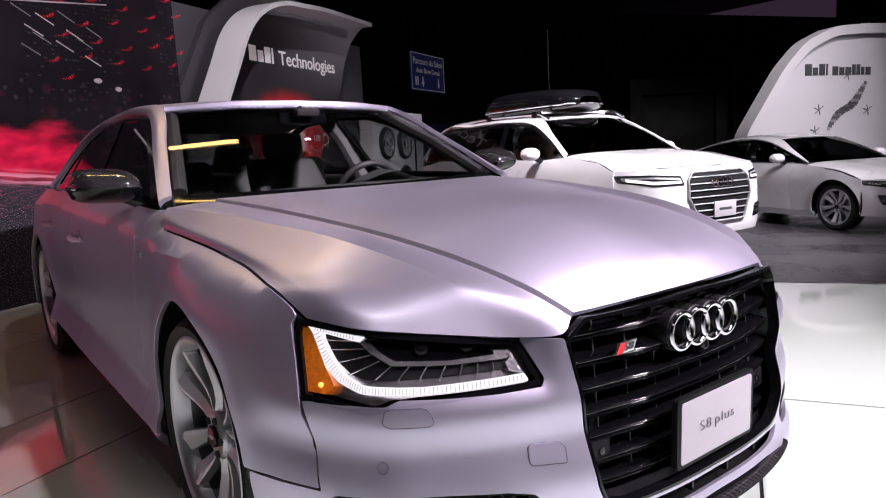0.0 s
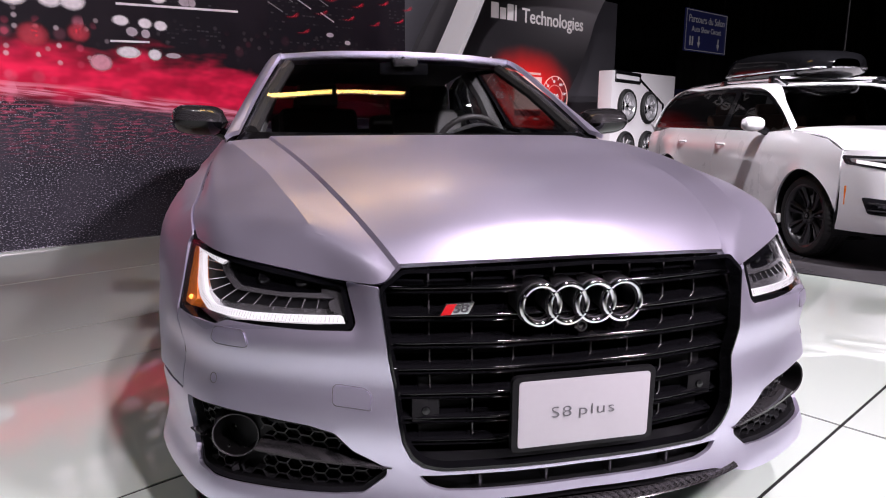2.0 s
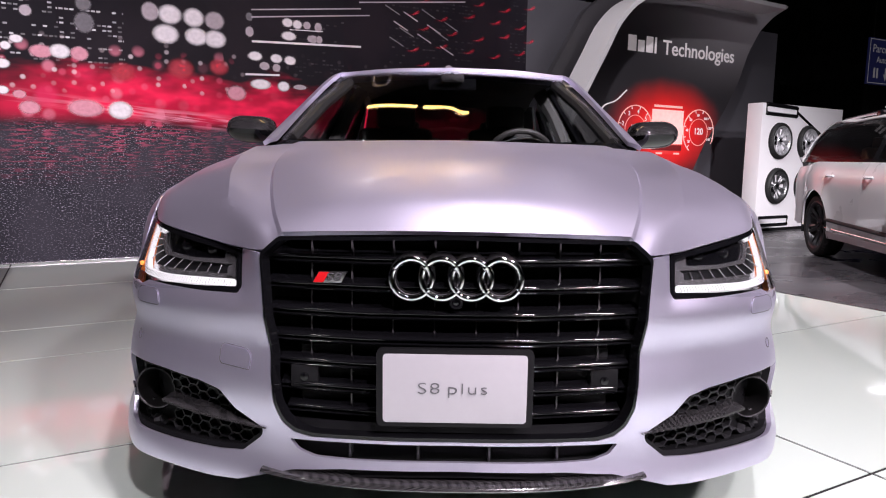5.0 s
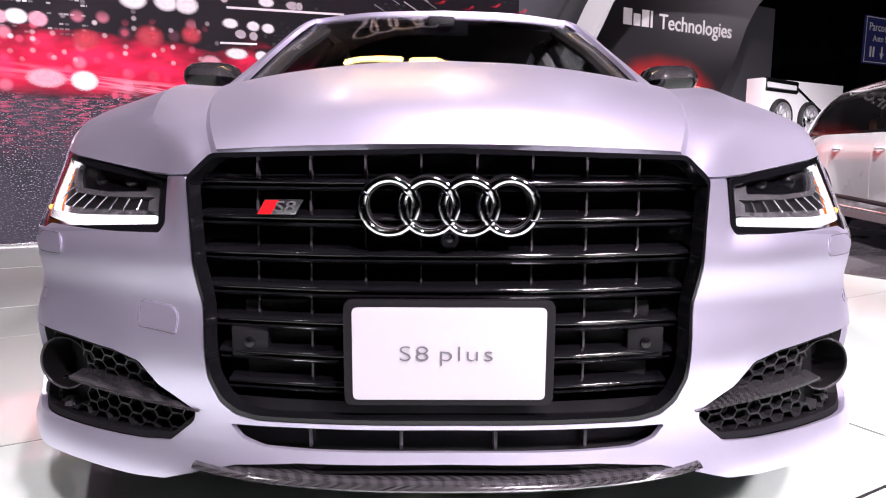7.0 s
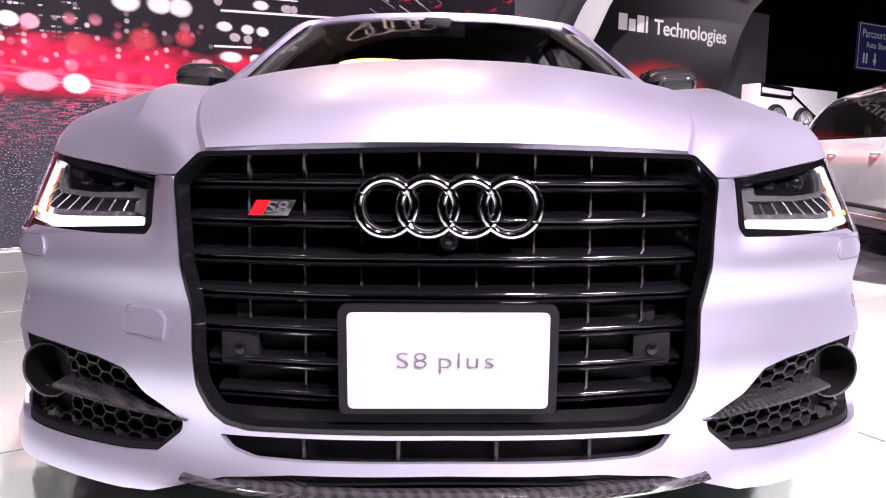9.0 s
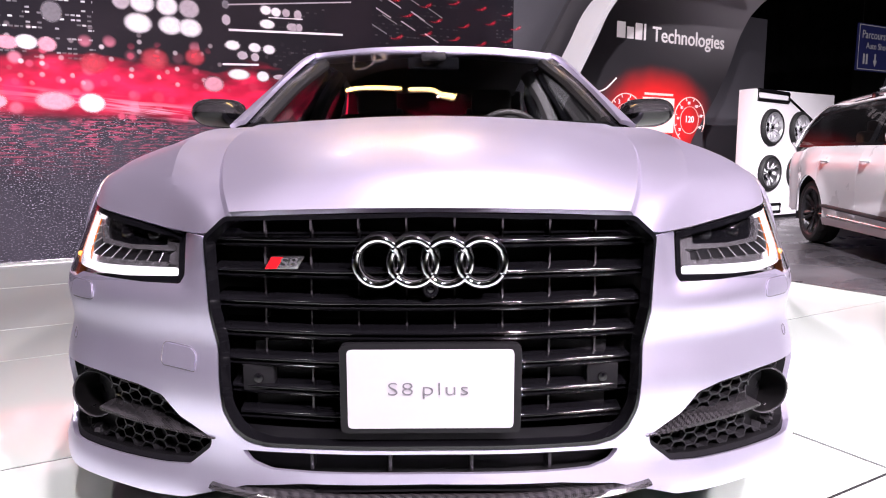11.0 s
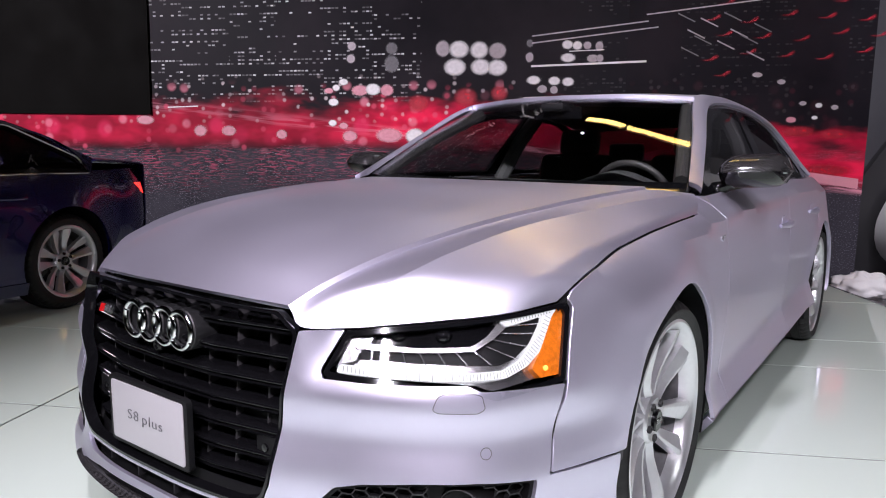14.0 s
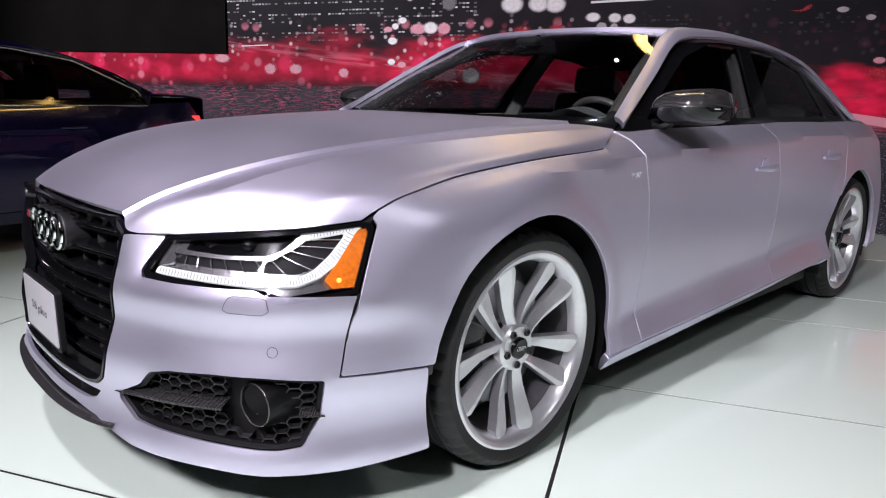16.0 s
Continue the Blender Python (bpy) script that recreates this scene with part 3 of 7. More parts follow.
# printed wall
WALL_OB = tagged(part("wall_mural", block((-11.0, 0.0, 0.0), (3.99, 0.16, 5.2)), PRINT), "printed night city wall with red lights", "wall", kind="structure")
WALL_OB.matrix_world = WALL
sk = part("baseboard", block((-11.0, -0.012, 0.0), (3.99, 0.0, 0.018), 0.002), SATIN_CHROME)
sk.matrix_world = WALL
tagged(sk, "thin metal strip along the wall foot", "strip", kind="structure")


def print_spot(kind, poly, tone, off):
    """A flat shape printed on the wall, a hair proud of it."""
    ob = part(kind, prism(poly, 0.001, lambda a, b, d: (a + 0.065, -off - d, b - 0.04 + 0.013 * a)), tone, WALL_OB)
    return ob


def soft_ink(name, color, edge, strength):
    """Printed ink that fades out towards the rim of its own shape."""
    m, n, l = node_mat(name)
    w = Wire(m.node_tree)
    co, sp = n.new("ShaderNodeTexCoord"), n.new("ShaderNodeSeparateXYZ")
    l.new(co.outputs["Generated"], sp.inputs[0])
    a, b = w.m("SUBTRACT", sp.outputs[0], 0.5), w.m("SUBTRACT", sp.outputs[2], 0.5)
    r = w.m("SQRT", w.m("ADD", w.m("MULTIPLY", a, a), w.m("MULTIPLY", b, b)))
    mottle = w.noise(co.outputs["Object"], 30, 2)
    amt = w.m("MULTIPLY", w.ramp(r, edge, 0.5, 1.0, 0.0), w.ramp(mottle, 0.2, 0.8, strength * 0.8, strength))
    p = n["Principled BSDF"]
    p.inputs["Base Color"].default_value, p.inputs["Roughness"].default_value = (*color, 1), 0.55
    l.new(amt, p.inputs["Alpha"])
    return m


SOFT = [soft_ink("soft_white", (0.86, 0.82, 0.86), 0.27, 0.9), soft_ink("soft_pale", (0.55, 0.48, 0.53), 0.34, 0.65), soft_ink("soft_pink", (0.80, 0.36, 0.45), 0.30, 0.7), soft_ink("soft_red", (0.62, 0.012, 0.045), 0.15, 0.6), soft_ink("soft_grey", (0.16, 0.15, 0.17), 0.35, 0.8)]
INKS = [mat("ink_white", (0.80, 0.76, 0.80), 0.5, vary=0.04), mat("ink_pale", (0.42, 0.38, 0.42), 0.5, vary=0.05), mat("ink_pink", (0.74, 0.30, 0.38), 0.5, vary=0.05), mat("ink_red", (0.42, 0.015, 0.04), 0.5, vary=0.15), mat("ink_grey", (0.15, 0.145, 0.16), 0.5, vary=0.1)]
oval = lambda u, z, a, b, n=20: [(u + a * math.cos(t), z + b * math.sin(t)) for t in np.linspace(0, 2 * math.pi, n, endpoint=False)]
count = 0
for u, z, a, b, tone in (
        (-0.30, 2.32, 0.07, 0.08, 1), (-0.13, 2.31, 0.10, 0.085, 0), (0.08, 2.30, 0.09, 0.085, 0), (0.27, 2.29, 0.085, 0.08, 1), (-0.17, 2.13, 0.11, 0.085, 0), (0.10, 2.13, 0.10, 0.08, 0), (0.27, 2.12, 0.10, 0.08, 0), (0.60, 2.36, 0.035, 0.04, 4), (0.60, 2.22, 0.04, 0.05, 1),
        (0.98, 2.34, 0.055, 0.045, 0), (1.08, 2.33, 0.05, 0.045, 0), (1.18, 2.33, 0.04, 0.04, 1), (1.30, 2.32, 0.04, 0.05, 1), (0.99, 2.21, 0.075, 0.045, 0), (1.24, 2.20, 0.06, 0.04, 1), (1.31, 2.20, 0.035, 0.04, 1), (0.65, 1.99, 0.07, 0.045, 0), (0.86, 1.98, 0.06, 0.045, 0), (1.0, 1.97, 0.06, 0.045, 0), (0.74, 1.90, 0.05, 0.04, 1), (0.86, 1.89, 0.04, 0.04, 1), (0.70, 1.72, 0.10, 0.05, 0), (0.93, 1.71, 0.06, 0.05, 0), (1.10, 1.71, 0.07, 0.025, 1),
        (-1.18, 1.90, 0.09, 0.055, 2), (-1.04, 1.91, 0.08, 0.06, 0), (-0.89, 1.90, 0.07, 0.06, 2), (-1.36, 1.99, 0.05, 0.035, 0), (-1.44, 1.93, 0.04, 0.035, 0), (-1.52, 1.90, 0.05, 0.03, 2), (-1.47, 1.78, 0.055, 0.04, 0), (-1.48, 1.56, 0.045, 0.035, 0), (-1.36, 1.53, 0.05, 0.035, 2), (-1.29, 1.42, 0.08, 0.055, 2), (-0.86, 1.43, 0.14, 0.075, 2), (-0.58, 1.42, 0.10, 0.08, 0), (-1.27, 2.36, 0.045, 0.045, 1), (-1.28, 2.23, 0.045, 0.045, 1), (-0.84, 2.17, 0.075, 0.085, 4), (-0.84, 2.33, 0.06, 0.06, 4), (-2.98, 1.48, 0.07, 0.06, 2), (-2.65, 1.48, 0.08, 0.055, 2), (-2.05, 1.44, 0.06, 0.05, 2), (-3.62, 1.60, 0.10, 0.05, 2), (-0.05, 1.82, 0.12, 0.10, 3), (0.30, 1.86, 0.09, 0.08, 3), (-0.55, 1.76, 0.11, 0.09, 3), (0.46, 1.62, 0.09, 0.07, 2), (3.30, 1.74, 0.035, 0.022, 1), (3.45, 1.72, 0.035, 0.025, 0), (3.60, 1.70, 0.035, 0.025, 1), (3.08, 1.95, 0.04, 0.025, 1), (2.85, 2.02, 0.05, 0.025, 1), (3.20, 1.58, 0.05, 0.03, 2), (3.42, 1.60, 0.03, 0.02, 0)):
    print_spot("bokeh_spot", oval(u, z, a * 1.18, b * 1.16), SOFT[tone], 0.0015 + 0.0006 * (count % 4))
    count += 1
for u, z, wd in ((0.62, 2.43, 1.15), (0.62, 2.36, 1.25), (1.75, 2.62, 1.3)):
    print_spot("light_line", [(u, z - 0.006), (u + wd, z + 0.11 * wd - 0.006), (u + wd, z + 0.11 * wd + 0.006), (u, z + 0.006)], INKS[1], 0.005)
for u, z, wd, h in ((0.62, 2.12, 1.15, 0.02), (0.55, 1.80, 0.34, 0.018), (-3.35, 1.73, 0.35, 0.012), (1.0, 2.27, 0.35, 0.008)):
    print_spot("light_line", [(u, z), (u + wd, z + 0.03 * wd), (u + wd, z + 0.03 * wd + h), (u, z + h)], INKS[0], 0.005)
for k in range(11):
    u, z = 2.05 + 0.17 * (k % 5) + 0.05 * (k % 3), 2.62 - 0.11 * (k // 3) - 0.05 * (k % 2)
    print_spot("slanting_light_line", [(u, z), (u + 0.17, z - 0.085), (u + 0.175, z - 0.075), (u + 0.004, z + 0.012)], INKS[1 if k % 2 else 4], 0.005)
for k in range(26):
    u, z = 2.25 + 0.36 * (k % 5) + 0.13 * ((k // 5) % 2), 2.95 - 0.18 * (k // 5) - 0.03 * (k % 3)
    print_spot("red_light_trail", [(u, z), (u + 0.13, z + 0.004), (u + 0.19, z + 0.045), (u + 0.21, z + 0.075), (u + 0.235, z + 0.07), (u + 0.215, z + 0.02), (u + 0.15, z - 0.018), (u + 0.04, z - 0.012)], SOFT[3], 0.004)
for u, z, wd, h, tone in ((3.05, 1.40, 0.45, 0.13, 3), (3.42, 1.38, 0.40, 0.12, 3), (3.2, 1.0, 0.68, 0.16, 3)):
    print_spot("red_glow", [tuple(q) for q in rounded([(u, z), (u + wd, z - 0.01), (u + wd, z + h), (u, z + h)], 1, 0.05)], SOFT[tone], 0.004)
print_spot("pale_trail", [(2.9, 1.06), (3.88, 0.90), (3.88, 1.0), (2.9, 1.13)], INKS[2], 0.006)
# dark panel hung over the left of the print
dp = tagged(part("dark_panel", block((-11.0, -0.03, 1.570), (-3.475, -0.008, 5.2), 0.003), mat("dark_brown_panel", (0.0035, 0.003, 0.0029), 0.85, vary=0.1, ior=1.2)), "plain dark brown panel on the printed wall", "panel", kind="structure")
dp.matrix_world = WALL
# grey wall behind the display arch, curtains and ceiling round the hall
gw = tagged(part("wall_grey", block((-7.0, 0.35, DEEP), (4.62, 0.5, 3.75)), GREY_WALL), "satin grey backing wall of the display", "wall", kind="structure")
gw.matrix_world = PANEL


def curtain(name, a, b, z0, z1, material, folds=0.35):
    a, b = Vector(a), Vector(b)
    n = int((b - a).length / folds) * 4
    d = (b - a).normalized()
    q = Vector((-d.y, d.x))
    v, f = [], []
    for i in range(n + 1):
        p = a + (b - a) * i / n + q * 0.06 * math.sin(i * math.pi / 2 + 0.6 * math.sin(i * 0.37))
        v += [(p.x, p.y, z0), (p.x, p.y, z1)]
    for i in range(n):
        f.append((2 * i, 2 * i + 2, 2 * i + 3, 2 * i + 1))
    return linked(name, v, f, material, sharp=80)


tagged(curtain("wall_back", (3, 24), (34, 14), LOW, 6.5, CURTAIN), "black stage curtain behind the stands", "curtain", kind="structure")
tagged(curtain("wall_right", (34, 14), (28, -24), LOW, 9, CURTAIN), "black stage curtain", "curtain", kind="structure")
tagged(curtain("wall_front", (28, -24), (-28, -22), LOW, 9, CURTAIN), "black stage curtain", "curtain", kind="structure")
tagged(curtain("wall_left", (-28, -22), (-14, 26), LOW, 9, CURTAIN), "black stage curtain", "curtain", kind="structure")
tagged(curtain("wall_far", (-14, 26), (34, 27), LOW, 9, mat("dim_hall_wall", (0.05, 0.035, 0.09), 0.8, vary=0.2)), "dim purple hall wall over the curtains", "wall", kind="structure")
tagged(part("ceiling", block((-30, -26, 9.0), (40, 30, 9.2)), CURTAIN), "black hall ceiling", "ceiling", kind="structure")
tagged(curtain("blue_drape", (8.6, 21.6), (15.0, 19.8), LOW, 2.2, BLUE_CLOTH), "low blue drape under the direction sign", "drape", kind="structure")

# ---- the silver saloon on the bright floor: nose towards -y, standing on z = 0
HUB_F, HUB_R, HUB_Z, ARCH = 1.044, 4.030, 0.366, 0.414
PLAN_X = [0, 0.2, 0.4, 0.5, 0.6, 0.72, 0.80, 0.86, 0.90, 0.94, 0.967, 0.974]
PLAN_Y = [0.0, 0.008, 0.045, 0.085, 0.126, 0.194, 0.257, 0.344, 0.431, 0.531, 0.631, 0.71]
PLAN = line(list(zip([-x for x in PLAN_X[:0:-1]] + PLAN_X, PLAN_Y[:0:-1] + PLAN_Y)), 801)
PLAN_S = np.r_[0, np.cumsum(np.linalg.norm(np.diff(PLAN, axis=0), axis=1))]
PLAN_S -= PLAN_S[400]


def along(x):
    """Length along the nose's plan curve at the half width x."""
    return np.interp(x, PLAN[:, 0], PLAN_S)


def nose(s, z, off=0.0):
    """The front of the car: a plan curve swept down the bumper's profile. off: outwards."""
    s, z = np.asarray(s, float), np.asarray(z, float)
    x, y = np.interp(s, PLAN_S, PLAN[:, 0]), np.interp(s, PLAN_S, PLAN[:, 1])
    dx, dy = np.interp(s + 0.02, PLAN_S, PLAN[:, 0]) - np.interp(s - 0.02, PLAN_S, PLAN[:, 0]), np.interp(s + 0.02, PLAN_S, PLAN[:, 1]) - np.interp(s - 0.02, PLAN_S, PLAN[:, 1])
    ln = np.hypot(dx, dy) + 1e-9
    nx, ny = dy / ln, -dx / ln
    d = curve([0.10, 0.19, 0.225, 0.28, 0.34, 0.42, 0.455, 0.50], [0.005, 0.026, 0.03, 0.014, 0.008, 0.015, 0.011, 0.0], np.minimum(z, 0.50))
    d = np.where(z > 0.50, np.interp(z, [0.50, 0.528, 0.532, 0.60, 0.65], [0.0, -0.006, -0.006, 0.004, 0.0]), d) + off
    ax = np.abs(x)
    w = np.clip((ax - 0.456) / 0.055, 0, 1)
    w = w * w * (3 - 2 * w)
    up = np.clip(z - 0.606, 0, 0.044)
    lean = (up * up / 0.088 + np.maximum(z - 0.650, 0)) * (0.17 + w * (0.46 + 0.75 * np.maximum(ax - 0.5, 0)))
    return np.stack([x + nx * d, y + ny * d + lean, z], -1)


def nose_of(off):
    return lambda s, z: nose(s, z, off)


SIDE_Y = [0.39, 0.47, 0.62, 0.85, 1.10, 1.48, 1.60, 1.75, 2.8, 3.6, 4.1, 4.6, 4.95, 5.1]
SIDE_Z = [
    [0.79, 0.808, 0.856, 0.897, 0.925, 0.966, 0.988, 1.006, 1.047, 1.056, 1.058, 1.05, 1.03, 1.0],
    [0.735, 0.75, 0.800, 0.858, 0.892, 0.918, 0.926, 0.934, 0.970, 0.978, 0.972, 0.95, 0.92, 0.90],
    [0.62] * 14,
    [0.37, 0.37, 0.37, 0.36, 0.345, 0.352, 0.358, 0.364, 0.413, 0.446, 0.45, 0.45, 0.45, 0.45],
    [0.24, 0.24, 0.24, 0.24, 0.245, 0.256, 0.260, 0.265, 0.296, 0.318, 0.30, 0.28, 0.26, 0.26],
    [0.15, 0.15, 0.15, 0.15, 0.16, 0.186, 0.190, 0.195, 0.238, 0.268, 0.25, 0.20, 0.20, 0.20]]
SIDE_X = [
    [0.83, 0.862, 0.874, 0.877, 0.88, 0.866, 0.863, 0.862, 0.872, 0.866, 0.84, 0.80, 0.72, 0.60],
    [0.85, 0.888, 0.930, 0.949, 0.952, 0.944, 0.940, 0.938, 0.953, 0.950, 0.938, 0.89, 0.80, 0.68],
    [0.872, 0.908, 0.964, 0.974, 0.972, 0.960, 0.957, 0.955, 0.966, 0.966, 0.972, 0.945, 0.85, 0.72],
    [0.898, 0.932, 0.972, 0.976, 0.970, 0.950, 0.945, 0.943, 0.948, 0.950, 0.970, 0.95, 0.86, 0.72],
    [0.88, 0.92, 0.964, 0.976, 0.979, 0.986, 0.989, 0.991, 0.998, 0.996, 0.976, 0.95, 0.86, 0.72],
    [0.86, 0.90, 0.950, 0.962, 0.958, 0.942, 0.940, 0.942, 0.946, 0.946, 0.950, 0.94, 0.85, 0.71]]


def nose_side(y, z):
    """Half width of the nose at the length y and height z, by halving."""
    lo, hi = np.full(np.shape(y), float(along(0.45))), np.full(np.shape(y), float(PLAN_S[-1]))
    for _ in range(26):
        mid = (lo + hi) / 2
        less = nose(mid, z)[..., 1] < y
        lo, hi = np.where(less, mid, lo), np.where(less, hi, mid)
    return nose((lo + hi) / 2, z)[..., 0]


def flank(y, z):
    """The side of the car from hood edge and belt down to the sill: creased at shoulder, lower door line and sill, run into the nose in front."""
    y, z = np.asarray(y, float), np.asarray(z, float)
    zs = np.stack([curve(SIDE_Y, r, y) for r in SIDE_Z])[::-1]
    xs = np.stack([curve(SIDE_Y, r, y) for r in SIDE_X])[::-1]
    out = np.zeros_like(y)
    soft = np.clip((y - 0.75) / 0.5, 0, 1)
    d = (xs[1:] - xs[:-1]) / (zs[1:] - zs[:-1])
    mean = [(d[i - 1] + d[i]) / 2 for i in range(1, 5)]
    # slopes below and above each of the six lines
    below = [d[0], d[0], d[1], mean[2], mean[3] * (1 - soft) + (1.25 * d[3] - 0.25 * mean[2]) * soft, d[4] * 1.35]
    above = [d[0], d[1], d[2] * 0.6, mean[2], mean[3] * (1 - soft) + (d[4] * 1.1) * soft, d[4] * 1.35]
    for i in range(5):
        k0, k1, v0, v1, m0, m1 = zs[i], zs[i + 1], xs[i], xs[i + 1], above[i], below[i + 1]
        t, h = (z - k0) / (k1 - k0), k1 - k0
        pick = ((t >= 0) | (i == 0)) & ((t <= 1) | (i == 4))
        val = (2 * t**3 - 3 * t**2 + 1) * v0 + (t**3 - 2 * t**2 + t) * h * m0 + (-2 * t**3 + 3 * t**2) * v1 + (t**3 - t**2) * h * m1
        lin = np.where(t > 1, v1 + (z - k1) * m1, np.where(t < 0, v0 + (z - k0) * m0, val))
        out = np.where(pick, lin, out)
    for hub in (HUB_F, HUB_R):
        r = np.hypot(y - hub, z - HUB_Z)
        out = out + 0.015 * np.exp(-(np.maximum(r - ARCH - 0.02, 0) / 0.055)**2) * np.clip((z - 0.2) / 0.1, 0, 1)
    w = np.clip((y - 0.46) / 0.24, 0, 1)
    w = w * w * (3 - 2 * w)
    if np.any(w < 1):
        out = np.where(w < 1, nose_side(np.minimum(y, 0.72), z) * (1 - w) + out * w, out)
    return np.stack([out, y, z], -1)


def hood_line(y):
    """Height of the shut line between hood and fender."""
    return curve([0.470, 0.500, 0.535, 0.585, 0.677, 0.777, 0.884, 1.0, 1.128, 1.267, 1.419, 1.476], [0.789, 0.801, 0.822, 0.845, 0.868, 0.888, 0.903, 0.916, 0.928, 0.938, 0.948, 0.953], y)


def arc(hub, a0, a1, r=ARCH, n=28):
    return [(hub + r * math.cos(radians(a)), HUB_Z + r * math.sin(radians(a))) for a in np.linspace(a0, a1, n)]


def mirrored(pts):
    return [(-a, b) for a, b in pts[::-1]]


def to_s(pts):
    return [(float(along(x)), z) for x, z in pts]


def road_wheel(name, spoke, radius=0.363, width=0.26, rim=0.283, pairs=5, group="", alloy=None):
    """A tyre on an alloy rim, axle along x, outer face to +x, as a thing's part with parts of its own."""
    alloy = alloy or ALLOY
    w = width / 2
    prof = [(-w + 0.02, rim - 0.005), (-w + 0.004, rim + 0.03), (-w, radius - 0.035), (-w + 0.03, radius - 0.006), (-w + 0.06, radius), (-0.03, radius), (-0.028, radius - 0.008), (-0.018, radius - 0.008), (-0.016, radius), (0.016, radius), (0.018, radius - 0.008), (0.028, radius - 0.008), (0.03, radius), (w - 0.06, radius), (w - 0.058, radius - 0.007), (w - 0.05, radius - 0.007), (w - 0.048, radius - 0.001), (w - 0.03, radius - 0.005), (w - 0.012, radius - 0.018), (w, radius - 0.036), (w + 0.001, rim + 0.035), (w - 0.006, rim + 0.012), (w - 0.016, rim - 0.005)]
    bm = lathe(prof, 144)
    bm.verts.ensure_lookup_table()
    for k in (2, 3, 16, 17, 18):
        for i in range(0, 144, 3):
            v = bm.verts[k * 144 + i]
            r = math.hypot(v.co.y, v.co.z)
            f = (r - 0.008) / r
            v.co.y, v.co.z = v.co.y * f, v.co.z * f
    tyre = part("tyre", bm, RUBBER, None, "black low-profile tyre with fine tread", 28)
    tyre.name = name
    f = w - 0.012
    part("rim", lathe([(f - 0.05, rim - 0.034), (f - 0.03, rim - 0.030), (f - 0.008, rim - 0.022), (f, rim - 0.012), (f + 0.004, rim - 0.003), (f + 0.001, rim + 0.006), (f - 0.012, rim + 0.004)], 96), alloy, tyre)
    part("brake_disc", lathe([(-0.02, 0.06), (-0.02, 0.195), (0.005, 0.195), (0.005, 0.075), (0.02, 0.07)], 64), STEEL, tyre)
    part("wheel_barrel", lathe([(f - 0.047, rim - 0.029), (0.0, rim - 0.040), (-w + 0.03, rim - 0.032), (-w + 0.028, 0.03), (-w + 0.03, 0.0)], 96), BARREL, tyre)
    cal = [(0.115 * math.cos(a), 0.115 * math.sin(a)) for a in np.linspace(-0.6, 0.6, 9)] + [(0.222 * math.cos(a), 0.222 * math.sin(a)) for a in np.linspace(0.5, -0.5, 9)]
    part("brake_caliper", prism(cal, 0.05, lambda a, b, d: (-0.01 + d, -a, b), 0.006), GLOSS_BLACK, tyre)
    for k in range(pairs):
        a = 2 * math.pi * k / pairs + math.pi / 2
        for sg in (1, -1):
            tip = rim - 0.017
            fan = (0.41 if pairs == 5 else 0.15) * spoke
            root, end = np.array((0.056, sg * 0.0125)), np.array((tip * math.cos(fan), sg * tip * math.sin(fan)))
            run = (end - root) / np.linalg.norm(end - root)
            rows = []
            for t in (0, 0.18, 0.36, 0.54, 0.74, 0.88, 1):
                q = root + (end - root) * t
                hw = float(np.interp(t, [0, 0.25, 0.74, 0.88, 1], [0.014, 0.0165, 0.030, 0.034, 0.022])) * (0.62 if pairs > 5 else 1)
                face = f - 0.012 - 0.030 * math.sin(math.pi * min(1, t * 0.9 + 0.1)) * (1 - t) - 0.022 * (1 - t)
                rad, tan = Vector((0, math.cos(a), math.sin(a))), Vector((0, -math.sin(a), math.cos(a)))
                c = rad * q[0] + tan * q[1]
                tan = rad * -run[1] + tan * run[0]
                rows.append([c - tan * hw + Vector((face - 0.034, 0, 0)), c - tan * hw * 0.94 + Vector((face - (0.001 if sg > 0 else 0.013), 0, 0)), c - tan * hw * sg * 0.45 + Vector((face, 0, 0)), c + tan * hw * 0.94 + Vector((face - (0.013 if sg > 0 else 0.001), 0, 0)), c + tan * hw + Vector((face - 0.034, 0, 0))])
            g = np.array([[tuple(q) for q in r] for r in rows])
            fs = [tuple(q) for q in grid_faces(7, 5)] + [(i * 5, i * 5 + 4, i * 5 + 9, i * 5 + 5) for i in range(6)]
            linked("spoke", g.reshape(-1, 3), fs, alloy, tyre, sharp=14)
    part("hub", lathe([(f - 0.07, 0.075), (f - 0.045, 0.073), (f - 0.036, 0.064), (f - 0.036, 0.0)], 40), alloy, tyre)
    part("centre_cap", lathe([(f - 0.04, 0.034), (f - 0.026, 0.033), (f - 0.023, 0.028), (f - 0.024, 0.0)], 32), GLOSS_BLACK, tyre)
    bm = bmesh.new()
    for k in range(4):
        t = tube([(f - 0.0225, -0.0135 + 0.009 * k + 0.0065 * math.cos(q), 0.0065 * math.sin(q)) for q in np.linspace(0, 2 * math.pi, 16, endpoint=False)], 0.0012, 5, True)
        me = bpy.data.meshes.new("ring")
        t.to_mesh(me)
        t.free()
        bm.from_mesh(me)
        bpy.data.meshes.remove(me)
    part("cap_emblem", bm, CHROME, tyre)
    for k in range(5):
        a = 2 * math.pi * (k + 0.5) / 5 + math.pi / 2
        bm = lathe([(f - 0.045, 0.0125), (f - 0.028, 0.0115), (f - 0.027, 0.007), (f - 0.036, 0.006), (f - 0.036, 0.0)], 6)
        bmesh.ops.translate(bm, verts=bm.verts, vec=(0, 0.054 * math.cos(a), 0.054 * math.sin(a)))
        part("wheel_bolt", bm, DARK_GREY, tyre)
    return tyre


EDGE_Y = np.linspace(0.498, 1.468, 24)
FRONT = np.linspace(0.2, 0.95, 6)


